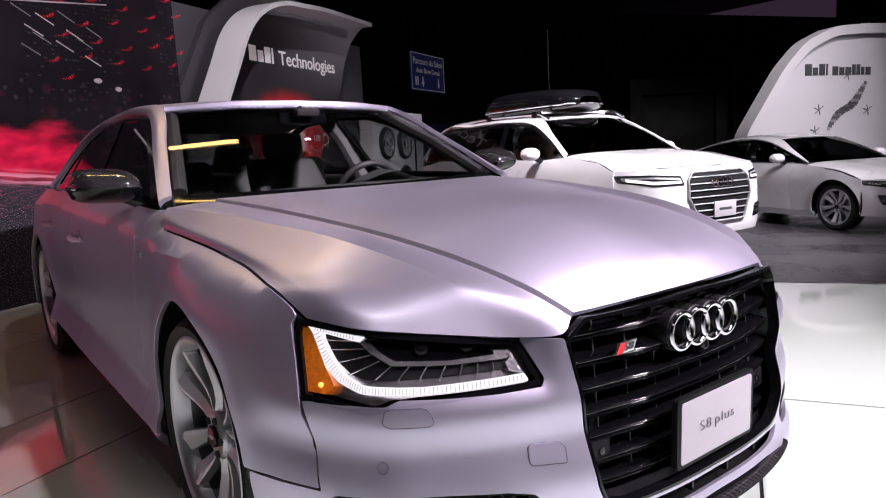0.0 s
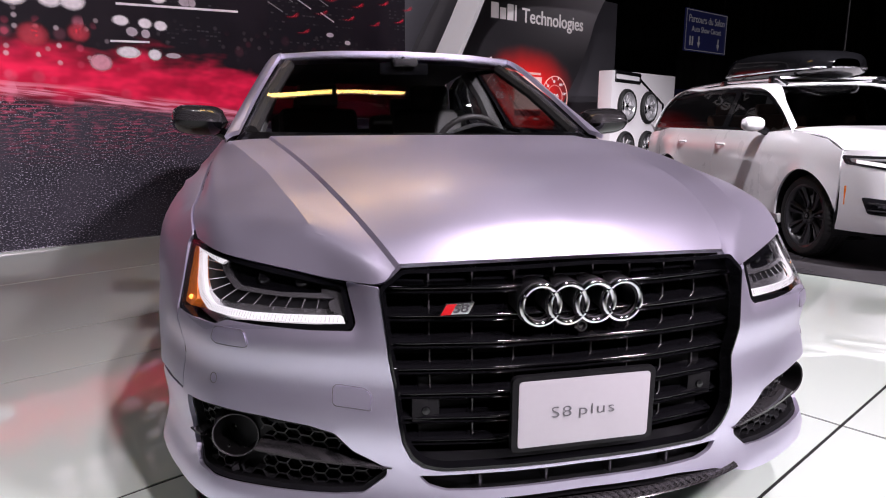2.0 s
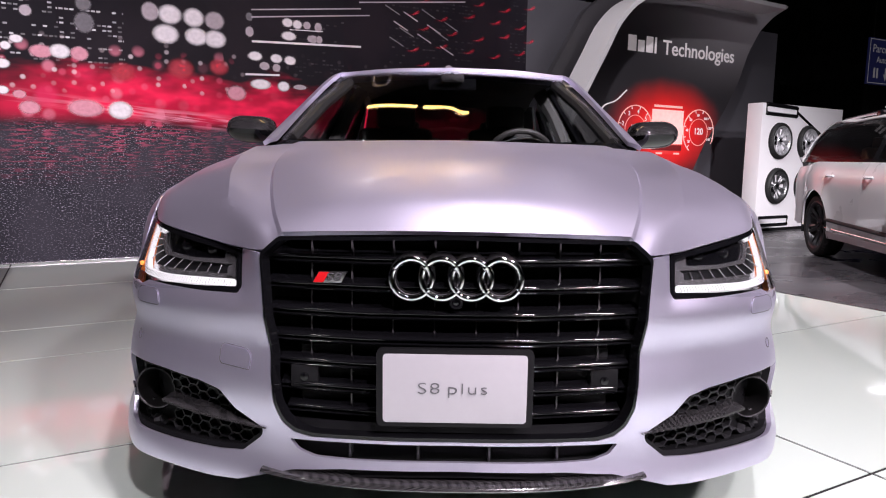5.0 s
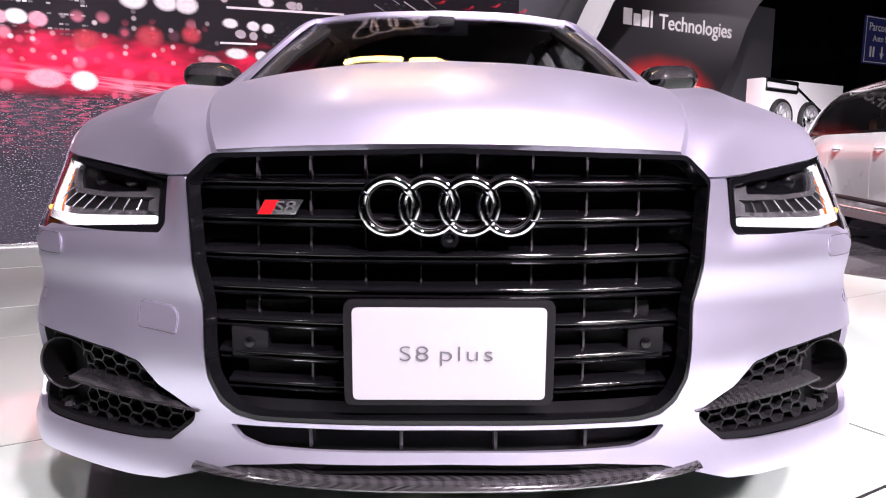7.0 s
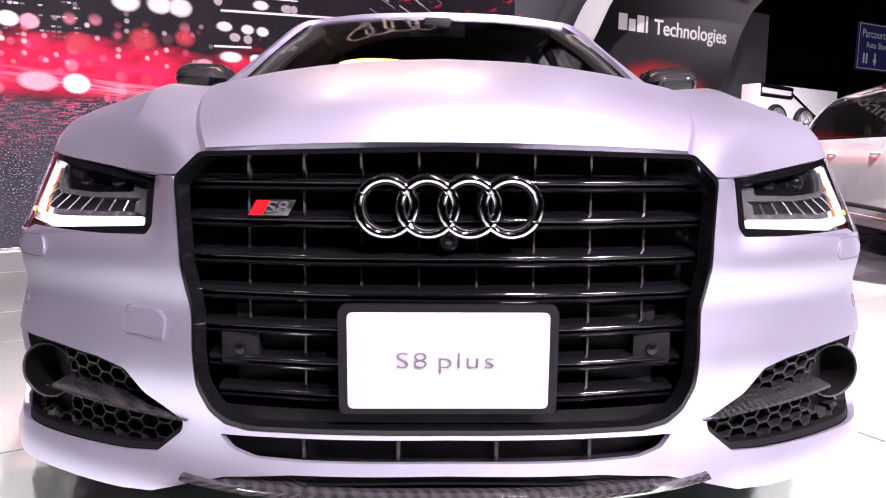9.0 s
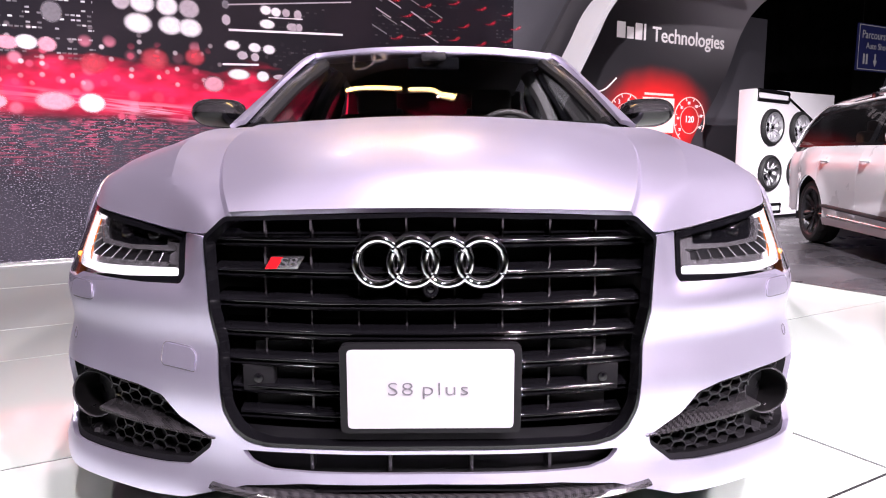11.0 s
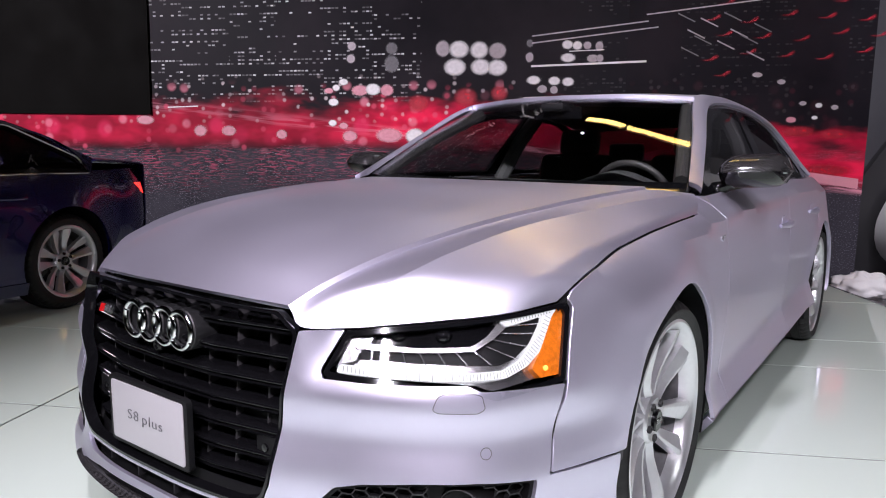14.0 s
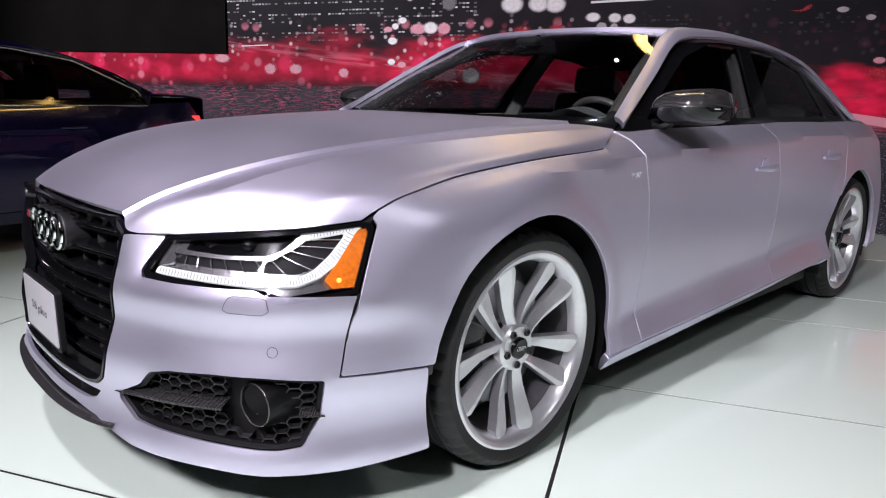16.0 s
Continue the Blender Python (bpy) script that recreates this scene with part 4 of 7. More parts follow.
def saloon():
    car = thing("saloon_car", "satin silver four-door saloon with black grille on white floor tiles", "car")
    # hood over feature lines: middle, ridge, foot of the ridge, valley, edge
    f = np.linspace(0, 1, 16)**1.5
    mid_y, rid_y = 0.056 + 1.364 * f, 0.101 + 1.459 * f
    mid_z = curve([0.056, 0.12, 0.20, 0.30, 0.46, 0.70, 1.0, 1.42], [0.803, 0.866, 0.912, 0.953, 0.988, 1.014, 1.031, 1.041], mid_y)
    knots = [0.101, 0.15, 0.25, 0.35, 0.50, 0.70, 0.90, 1.10, 1.30, 1.56]
    rid_x = curve(knots, [0.401, 0.424, 0.457, 0.483, 0.516, 0.550, 0.581, 0.611, 0.639, 0.668], rid_y)
    rid_z = curve(knots, [0.792, 0.823, 0.865, 0.895, 0.929, 0.960, 0.983, 1.003, 1.019, 1.034], rid_y)
    rid = list(zip(rid_x, rid_y, rid_z))
    foot = [(x + 0.008, y + 0.001, z - 0.010) for x, y, z in rid]
    # a crowned middle: parabola from the middle line to the ridge
    crown = lambda k: [(k * r[0], y + (r[1] - y) * k * k, z + (r[2] - z) * k * k) for y, z, r in zip(mid_y, mid_z, rid)]
    hood = skin([crown(0.0), crown(0.35), crown(0.7), rid, foot,
        [(0.450, 0.102, 0.750), (0.466, 0.13, 0.784), (0.515, 0.25, 0.851), (0.54, 0.35, 0.881), (0.58, 0.50, 0.917), (0.615, 0.70, 0.949), (0.65, 0.90, 0.971), (0.685, 1.10, 0.990), (0.72, 1.30, 1.007), (0.745, 1.58, 1.022)],
        [(0.556, 0.180, 0.753), (0.561, 0.21, 0.795), (0.572, 0.25, 0.838), (0.60, 0.35, 0.880), (0.64, 0.50, 0.920), (0.68, 0.70, 0.955), (0.72, 0.90, 0.976), (0.755, 1.10, 0.992), (0.79, 1.30, 1.005), (0.833, 1.605, 1.013)],
        [(0.715, 0.301, 0.7735), (0.72, 0.334, 0.808), (0.73, 0.395, 0.846), (0.75, 0.52, 0.886), (0.79, 0.82, 0.934), (0.825, 1.16, 0.968), (0.866, 1.537, 0.991)],
        [(0.80, 0.384, 0.786), (0.803, 0.415, 0.815), (0.809, 0.465, 0.845), (0.822, 0.56, 0.871), (0.845, 0.83, 0.917), (0.865, 1.165, 0.951), (0.878, 1.50, 0.973)],
        [tuple(q) for q in flank(EDGE_Y, hood_line(EDGE_Y)) - (0.0055, 0, 0)]], 64, 6, (3, 4, 6))
    sheet("hood", hood, PAINT, car, mirror=True, thick=0.014, sharp=14)
    # bumper skin
    grille = [(0.0, 0.340), (0.20, 0.339), (0.322, 0.338), (0.362, 0.346), (0.387, 0.366), (0.403, 0.404), (0.416, 0.478), (0.428, 0.557), (0.437, 0.636), (0.444, 0.70), (0.450, 0.748)]
    lamp_low = [(0.514, 0.746), (0.499, 0.664), (0.508, 0.649), (0.60, 0.647), (0.70, 0.648), (0.778, 0.650), (0.803, 0.638), (0.850, 0.636), (0.907, 0.632)]
    rear = [(0.890, 0.435), (0.94, 0.4335), (0.9655, 0.4315)]
    low = [(0.9655, 0.215), (0.90, 0.197), (0.80, 0.200), (0.68, 0.207), (0.55, 0.208), (0.49, 0.214), (0.43, 0.236), (0.36, 0.258), (0.25, 0.268), (0.0, 0.272)]
    half = grille + lamp_low + rear + low
    full = to_s(half) + mirrored(to_s(half))[1:-1]
    intake = to_s([(0.437, 0.341), (0.508, 0.378), (0.545, 0.419), (0.60, 0.433), (0.70, 0.442), (0.80, 0.444), (0.876, 0.431), (0.872, 0.34), (0.852, 0.268), (0.82, 0.262), (0.70, 0.268), (0.552, 0.273), (0.489, 0.279), (0.440, 0.322)])
    slot = to_s([(0.0, 0.331), (0.26, 0.329), (0.372, 0.327), (0.352, 0.305), (0.312, 0.293), (0.23, 0.291), (0.0, 0.293)])
    slot = slot + mirrored(slot)[1:-1]
    trimmed("front_bumper", full, [slot, intake, mirrored(intake)], nose, PAINT, car, step=0.022, r=0.006, lip=0.012, gap=0.0018, hole_r=0.008, sharp=28)
    # dark recess behind the openings
    sg, zg = np.meshgrid(np.linspace(along(-0.9), along(0.9), 60), np.linspace(0.22, 0.80, 12), indexing="ij")
    linked("nose_liner", nose(sg, zg, -0.13).reshape(-1, 3), grid_faces(60, 12), MATT_BLACK, car)
    # tray closing the nose below
    s = np.linspace(along(-0.9), along(0.9), 60)
    px = np.interp(s, PLAN_S, PLAN[:, 0])
    lift = 0.228 + 0.03 * np.clip(1 - (px / 0.45)**2, 0, 1)
    linked("nose_tray", np.stack([nose(s, np.full(60, 0.25), o) * (1, 1, 0) + np.stack([0 * s, 0 * s, lift], 1) for o in (-0.012, -0.08, -0.15)]).reshape(-1, 3), grid_faces(3, 60), MATT_BLACK, car)
    linked("slot_liner", nose(*np.meshgrid(np.linspace(along(-0.42), along(0.42), 40), np.linspace(0.25, 0.36, 4), indexing="ij"), -0.05).reshape(-1, 3), grid_faces(40, 4), MATT_BLACK, car)
    for x in (-0.235, -0.08, 0.08, 0.235):
        y = float(np.interp(abs(x), PLAN_X, PLAN_Y))
        part("slot_rib", block((x - 0.003, y + 0.006, 0.288), (x + 0.003, y + 0.06, 0.334), 0.001), DARK_GREY, car)
    # carbon splitter blade under the nose
    bl = []
    for o, z in ((-0.06, 0.252), (0.0, 0.248), (0.018, 0.242), (0.023, 0.236), (0.016, 0.230), (-0.06, 0.230)):
        s = np.linspace(along(-0.43), along(0.43), 41)
        p = nose(s, np.full(41, 0.45), o)
        p[:, 2] = z + 0.012 * (np.abs(p[:, 0]) / 0.43)**3
        bl.append(p)
    g = np.stack(bl)
    linked("splitter_blade", g.reshape(-1, 3), grid_faces(6, 41, 0, True), CARBON, car, "gloss carbon splitter blade")
    # front fenders, doors, quarters and sills of both sides
    gap1 = [(1.600, 1.010), (1.638, 0.975), (1.652, 0.93), (1.686, 0.79), (1.694, 0.62), (1.676, 0.47), (1.666, 0.36), (1.662, 0.264)]
    gap2 = [(2.735, 1.040), (2.775, 1.000), (2.800, 0.955), (2.848, 0.80), (2.850, 0.58), (2.846, 0.42), (2.842, 0.300)]
    gap3 = [(3.780, 1.05), (3.81, 0.99), (3.815, 0.90), (3.80, 0.80)]
    # the fender's front edge follows the headlamp's and the bumper's outer edges
    seam = [tuple(q[1:]) for q in nose(along(np.array([0.8905, 0.8963, 0.9025, 0.9078])), np.array([0.436, 0.50, 0.57, 0.634]), 0.0)]
    seam += [tuple(q[1:]) for q in nose(along(0.9085 + (0.876 - 0.9085) * FRONT), 0.634 + (0.797 - 0.634) * FRONT)]
    fender = [(0.519, 0.807)] + [(y, z) for y, z in zip(EDGE_Y, hood_line(EDGE_Y)) if y > seam[-1][0] + 0.012] + [(1.492, 0.972), (1.53, 1.006)] + gap1 + arc(HUB_F, -14.5, 170.3) + seam
    fdoor = gap1 + gap2[::-1] + [(2.3, 1.030), (1.85, 1.018), (1.68, 1.008)]
    rdoor = gap2 + [(3.60, 0.322)] + arc(HUB_R, 185, 136, ARCH + 0.012, 10) + gap3[::-1] + [(3.4, 1.052), (2.95, 1.048)]
    quarter = gap3 + arc(HUB_R, 137, -14, ARCH, 24) + [(4.95, 0.26), (5.02, 0.5), (5.03, 0.90), (4.95, 1.0), (4.6, 1.04), (4.2, 1.055)]
    sill = [(1.445, 0.252), (1.66, 0.259), (2.84, 0.2945), (3.61, 0.314), (3.62, 0.27), (2.8, 0.24), (1.6, 0.193), (1.47, 0.188)]
    for sg in (1, -1):
        trimmed("front_fender", fender, [], flank, PAINT, car, step=0.028, sign=sg, lip=0.012, r=0.006, gap=0.0026, bevel=0.0012)
        # black bars behind hood and bumper gaps stand in for the shade inside
        p = flank(EDGE_Y, hood_line(EDGE_Y)) + (-0.006, 0, -0.016)
        part("shut_channel", tube(p * (sg, 1, 1), 0.008, 6), MATT_BLACK, car)
        q = np.array(seam[:4])
        part("bumper_seam", tube((flank(q[:, 0], q[:, 1]) - (0.009, -0.003, 0)) * (sg, 1, 1), 0.006, 6), MATT_BLACK, car)
        fd = trimmed("front_door", fdoor, [], flank, PAINT, car, step=0.03, sign=sg, lip=0.02, gap=0.0045, bevel=0.002)
        rd = trimmed("rear_door", rdoor, [], flank, PAINT, car, step=0.03, sign=sg, lip=0.02, gap=0.0045, bevel=0.002)
        trimmed("rear_quarter", quarter, [], flank, PAINT, car, step=0.04, sign=sg, lip=0.02, bevel=0.002)
        trimmed("sill", sill, [], flank, PAINT, car, step=0.06, sign=sg, lip=0.025)
        for dr, y, z in ((fd, 2.66, 0.848), (rd, 3.52, 0.872)):
            hx = float(flank(y, z)[0])
            pts = [(sg * (hx + 0.008 + 0.026 * math.sin(math.pi * t)), y - 0.11 + 0.22 * t, z + 0.01 * (t - 0.5)) for t in np.linspace(0, 1, 13)]
            part("door_handle", tube(pts, [0.008 + 0.007 * math.sin(math.pi * t) for t in np.linspace(0, 1, 13)], 10), PAINT, dr, "silver bow handle")
            part("handle_recess", lathe([(sg * (hx - 0.001), 0.0), (sg * (hx + 0.0015), 0.038), (sg * (hx - 0.004), 0.042)], 28), PAINT, dr).location = (0, y, z)
    # roof and glass house
    top = [(0, 2.215, 1.425), (0.35, 2.245, 1.418), (0.602, 2.325, 1.404)]
    roof = skin([top, [(0, 2.6, 1.457), (0.35, 2.6, 1.450), (0.590, 2.63, 1.434)], [(0, 3.1, 1.460), (0.35, 3.1, 1.453), (0.580, 3.1, 1.438)], [(0, 3.55, 1.438), (0.35, 3.54, 1.43), (0.592, 3.5, 1.415)], [(0, 3.85, 1.398), (0.4, 3.83, 1.388), (0.625, 3.76, 1.368)]], 24, 6)
    roof = np.swapaxes(roof, 0, 1)[:, ::-1]
    sheet("roof", roof, PAINT, car, mirror=True, thick=0.02)
    screen = skin([[(0, 1.45, 1.032), (0.4, 1.52, 1.036), (0.62, 1.60, 1.038), (0.785, 1.69, 1.042)], [(0, 1.83, 1.250), (0.36, 1.885, 1.245), (0.55, 1.95, 1.24), (0.692, 2.01, 1.236)], top[:1] + [(0.35, 2.245, 1.418), (0.50, 2.29, 1.411), (0.597, 2.325, 1.404)]], 24, 10)
    screen = np.swapaxes(screen, 0, 1)[:, ::-1]
    ws = sheet("windscreen", screen, SCREEN_GLASS, car, "clear windscreen", mirror=True, thick=0.004)
    ws.visible_shadow = False
    rw = np.swapaxes(skin([[(0, 3.87, 1.396), (0.4, 3.85, 1.386), (0.62, 3.78, 1.366)], [(0, 4.2, 1.27), (0.4, 4.17, 1.262), (0.67, 4.08, 1.24)], [(0, 4.55, 1.115), (0.4, 4.5, 1.108), (0.73, 4.36, 1.085)]], 16, 6), 0, 1)[:, ::-1]
    sheet("rear_window", rw, TINT_GLASS, car, mirror=True, thick=0.004)
    trunk = np.swapaxes(skin([[(0, 4.56, 1.112), (0.4, 4.51, 1.105), (0.78, 4.37, 1.06)], [(0, 4.85, 1.09), (0.4, 4.83, 1.085), (0.76, 4.75, 1.035)], [(0, 5.12, 1.06), (0.4, 5.10, 1.05), (0.66, 4.99, 1.01)], [(0, 5.16, 0.98), (0.4, 5.14, 0.96), (0.68, 5.03, 0.93)], [(0, 5.17, 0.60), (0.45, 5.15, 0.60), (0.74, 5.03, 0.60)], [(0, 5.14, 0.22), (0.45, 5.12, 0.22), (0.74, 4.98, 0.22)]], 16, 5), 0, 1)[:, ::-1]
    sheet("tail", trunk, PAINT, car, mirror=True)
    lipp = np.stack([line([(0.0, 1.44, 1.024), (0.4, 1.505, 1.027), (0.65, 1.60, 1.028), (0.80, 1.69, 1.028)], 24), line([(0.0, 1.50, 1.05), (0.4, 1.565, 1.053), (0.63, 1.645, 1.055), (0.775, 1.72, 1.055)], 24)])
    sheet("scuttle", np.stack([lipp[0] + (0, -0.03, -0.012), lipp[0] + (0, 0.0, 0.002), lipp[1] + (0, 0.0, -0.006)]).swapaxes(0, 1), GLOSS_BLACK, car, mirror=True)
    rail_in = [(0.795, 1.672, 1.038), (0.70, 1.995, 1.234), (0.604, 2.325, 1.405), (0.591, 2.63, 1.436), (0.581, 3.1, 1.440), (0.593, 3.5, 1.417), (0.626, 3.76, 1.370), (0.69, 4.10, 1.24), (0.75, 4.38, 1.075)]
    rail_mid = [(0.822, 1.660, 1.030), (0.730, 1.982, 1.214), (0.638, 2.322, 1.391), (0.622, 2.64, 1.428), (0.610, 3.1, 1.434), (0.618, 3.5, 1.412), (0.652, 3.78, 1.362), (0.716, 4.10, 1.225), (0.79, 4.36, 1.068)]
    rail_out = [(0.846, 1.642, 1.014), (0.754, 1.968, 1.190), (0.660, 2.32, 1.368), (0.637, 2.64, 1.408), (0.624, 3.1, 1.418), (0.632, 3.5, 1.395), (0.664, 3.80, 1.335), (0.735, 4.04, 1.20), (0.825, 4.26, 1.056)]
    rails = skin([rail_in, rail_mid, rail_out], 70, 5)

    def pane(y, z, off=0.0):
        y, z = np.asarray(y, float), np.asarray(z, float)
        x = 0.850 - 0.54 * (z - 1.0) - 0.05 * (z - 1.0)**2 + off + 0.012 * np.sin((y - 1.7) / 2.4 * math.pi)
        return np.stack([x, y, z], -1)
    frame_out = [(1.648, 1.006), (1.968, 1.188), (2.32, 1.366), (2.64, 1.416), (3.1, 1.42), (3.5, 1.397), (3.80, 1.337), (4.04, 1.202), (4.21, 1.052), (3.4, 1.048), (2.3, 1.026)]
    lights = [[(1.83, 1.046), (2.0, 1.138), (2.34, 1.310), (2.62, 1.382), (2.96, 1.394), (2.82, 1.062), (2.4, 1.054)], [(2.99, 1.066), (3.09, 1.394), (3.40, 1.380), (3.70, 1.315), (3.80, 1.076)], [(3.85, 1.080), (3.76, 1.292), (3.94, 1.190), (4.06, 1.082)]]
    for sg in (1, -1):
        side = rails * (sg, 1, 1)
        sheet("roof_rail", side if sg < 0 else side[::-1], PAINT, car, thick=0.02)
        trimmed("window_frame", frame_out, lights, pane, GLOSS_BLACK, car, "gloss black window frame", 0.05, 0.01, 0.02, sign=sg, hole_r=0.02)
        for pl in lights:
            w = trimmed("side_window", pl, [], lambda a, b: pane(a, b, -0.006), TINT_GLASS, car, "", 0.08, 0.02, 0.003, sign=sg, gap=-0.004)
            w.visible_shadow = False
    # mirrors with carbon caps
    for sg in (1, -1):
        shell = []
        for t in np.linspace(-1, 1, 13):
            k = (1 - abs(t)**4.2)**0.5 if abs(t) < 1 else 0.02
            x = 0.972 + t * 0.122
            ring = [(sg * x, 1.925 + 0.025 * t + (0.140 * k if math.sin(a) > -9 else 0) * math.cos(a) * (1.25 if math.cos(a) < 0 else 0.8), 1.094 + 0.006 * t + 0.069 * k * math.sin(a) * (1.0 if math.sin(a) > 0 else 0.9)) for a in np.linspace(0, 2 * math.pi, 25)]
            shell.append(ring)
        g = np.array(shell)
        cap, lower = g[:, :13], g[:, 12:]
        md = linked("door_mirror", cap.reshape(-1, 3), grid_faces(13, 13, 0, sg > 0), CARBON, car, "gloss carbon mirror cap over black lower shell")
        linked("mirror_shell", lower.reshape(-1, 3), grid_faces(13, 13, 0, sg > 0), GLOSS_BLACK, md)
        part("mirror_trim", tube([(sg * (0.865 + 0.22 * t), 1.786 + 0.016 * t + 0.06 * (2 * t - 1)**4 * t, 1.088 + 0.006 * t) for t in np.linspace(0, 1, 12)], 0.004, 6), CHROME, md)
        part("mirror_glass", prism([(0.88, 1.045), (1.06, 1.05), (1.068, 1.10), (1.04, 1.145), (0.90, 1.14), (0.878, 1.09)], 0.004, lambda a, b, d: (sg * a, 2.000 + d, b)), CHROME, md)
        part("mirror_arm", tube([(sg * 0.83, 1.88, 1.022), (sg * 0.87, 1.89, 1.035), (sg * 0.91, 1.90, 1.055)], [0.03, 0.024, 0.02], 10), GLOSS_BLACK, md)
    # grille: frame, slats, ribs
    gr = to_s(grille[:-1] + [(0.449, 0.746), (0.402, 0.787)]) + [(0.0, 0.797)]
    gfull = gr + mirrored(gr)[1:-1]
    inner = [(a * 0.986, 0.348 + (b - 0.340) * 0.962) for a, b in gfull]

    def gnose(s, z):
        p = nose(s, np.minimum(z, 0.628), 0.0)
        p[:, 1] += np.maximum(z - 0.628, 0) * 0.17
        p[:, 2] = z
        return p
    trimmed("grille_frame", gfull, [inner], lambda s, z: gnose(s, z) + (0, -0.002, 0), GLOSS_BLACK, car, "gloss black grille frame", 0.02, 0.01, 0.03, gap=0.001, hole_r=0.012)
    width_at = lambda z: float(np.interp(z, [0.34, 0.366, 0.404, 0.478, 0.557, 0.636, 0.70, 0.755], [0.34, 0.387, 0.403, 0.416, 0.428, 0.437, 0.444, 0.450])) - 0.005
    for z in (0.731, 0.6705, 0.610, 0.550, 0.492, 0.434, 0.380):
        w = width_at(z)
        xs = np.linspace(-w, w, 41)
        y0 = np.interp(np.abs(xs), PLAN_X, PLAN_Y) + max(z - 0.628, 0) * 0.17
        g = np.stack([np.stack([xs, y0 + dy, np.full(41, z + dz)], 1) for dy, dz in ((0.10, 0.022), (0.043, 0.0125), (0.037, 0.0105), (0.0345, 0.0075), (0.0365, 0.004), (0.044, 0.0025), (0.046, 0.0), (0.040, -0.0015), (0.0375, -0.004), (0.040, -0.0075), (0.050, -0.009), (0.10, -0.004))])
        linked("grille_slat", g.reshape(-1, 3), grid_faces(12, 41, 0, True), GLOSS_BLACK, car, sharp=75)
    for k in (-4, -3, -2, -1, 1, 2, 3, 4):
        x = 0.0955 * (k - 0.5 * np.sign(k))
        y = float(np.interp(abs(x), PLAN_X, PLAN_Y))
        zl = 0.36 if abs(k) < 4 else 0.44
        part("grille_rib", prism([(y + 0.056, zl), (y + 0.078, 0.78), (y + 0.13, 0.78), (y + 0.13, zl)], 0.004, lambda a, b, d: (x - 0.002 + d, a, b), 0.0009), RIB_GREY, car)
    part("lower_grille_panel", block((-0.36, 0.10, 0.36), (0.36, 0.12, 0.53), 0.004), MATT_BLACK, car)
    for sx in (-1, 1):
        part("radar_cover", block((sx * 0.348 - 0.032, 0.075, 0.432), (sx * 0.348 + 0.032, 0.11, 0.486), 0.004), MATT_BLACK, car)
        part("sensor_eye", lathe([(0.070, 0.0), (0.071, 0.009), (0.078, 0.011)], 20, "y"), GLOSS_BLACK, car).location = (sx * 0.348, 0, 0.458)
    # four rings and their dark sockets
    for k in range(4):
        cx = -0.099 + 0.066 * k
        pts = [(cx + 0.0445 * math.cos(a), 0.028, 0.7005 + 0.0445 * math.sin(a)) for a in np.linspace(0, 2 * math.pi, 56, endpoint=False)]
        part("emblem_ring", tube(pts, 0.0072, 12, True), CHROME, car, "polished chrome ring")
        bm = lathe([(0.034, 0.036), (0.032, 0.0405), (0.032, 0.0485), (0.036, 0.0515), (0.095, 0.0525), (0.095, 0.036), (0.04, 0.035)], 48, "y")
        part("emblem_socket", bm, DARK_GREY, car).location = (cx, 0, 0.7005)
    part("nose_camera", lathe([(0.06, 0.016), (0.028, 0.016), (0.024, 0.013), (0.024, 0.009), (0.028, 0.007), (0.026, 0.0)], 24, "y"), GLOSS_BLACK, car).location = (0, 0, 0.647)
    bd = part("badge", prism([(-0.322, 0.6845), (-0.258, 0.6845), (-0.244, 0.7095), (-0.308, 0.7095)], 0.008, lambda a, b, d: (a, 0.050 + d, b), 0.001), SATIN_CHROME, car, "small chrome and red badge")
    part("badge_field", prism([(-0.321, 0.6853), (-0.298, 0.6853), (-0.284, 0.7087), (-0.307, 0.7087)], 0.003, lambda a, b, d: (a, 0.0485 + d, b)), RED_BADGE, bd)
    slant = Matrix(((1.45, 0.30, 0, 0), (0, 1, 0, 0), (0, 0, 1, 0), (0, 0, 0, 1)))
    lettering("badge_text", "S8", 0.026, Matrix.Translation((-0.2745, 0.0488, 0.697)) @ Matrix.Rotation(radians(90), 4, "X") @ slant, INK, bd, depth=0.001)
    # show plate
    def on_plate(a, b, d):
        return (a, 0.004 - 0.02 * b + d - 0.012, 0.462 + b)
    rr = lambda w, h, r: [tuple(q) for q in rounded([(-w, -h), (w, -h), (w, h), (-w, h)], 9, r)]
    pf = part("show_plate", prism(rr(0.173, 0.089, 0.016), 0.016, on_plate, 0.002), MATT_BLACK, car, "white show plate in a black holder")
    part("plate_face", prism(rr(0.1585, 0.078, 0.010), 0.004, lambda a, b, d: on_plate(a, b, d - 0.0025), 0.0006), PLATE_WHITE, pf)
    for word, px in (("S8", -0.0575), ("plus", 0.028)):
        lettering("plate_text", word, 0.0365, Matrix.Translation((px, -0.0118, 0.462)) @ Matrix.Rotation(radians(90 - 1.1), 4, "X") @ Matrix.Diagonal((1.42, 1, 1, 1)), PLATE_INK, pf, depth=0.0006, spacing=1.12, thin=-0.0006)
    # small seams: washer covers, towing cover, sensors
    for sg in (1, -1):
        ol = to_s([(0.735, 0.628), (0.728, 0.600), (0.738, 0.594), (0.802, 0.593), (0.812, 0.603), (0.806, 0.628), (0.796, 0.633), (0.745, 0.633)])
        w = trimmed("washer_cover", [(a * 1.0, b) for a, b in ol], [], nose_of(0.0022), PAINT, car, "", 0.02, 0.006, 0.003, sign=sg)
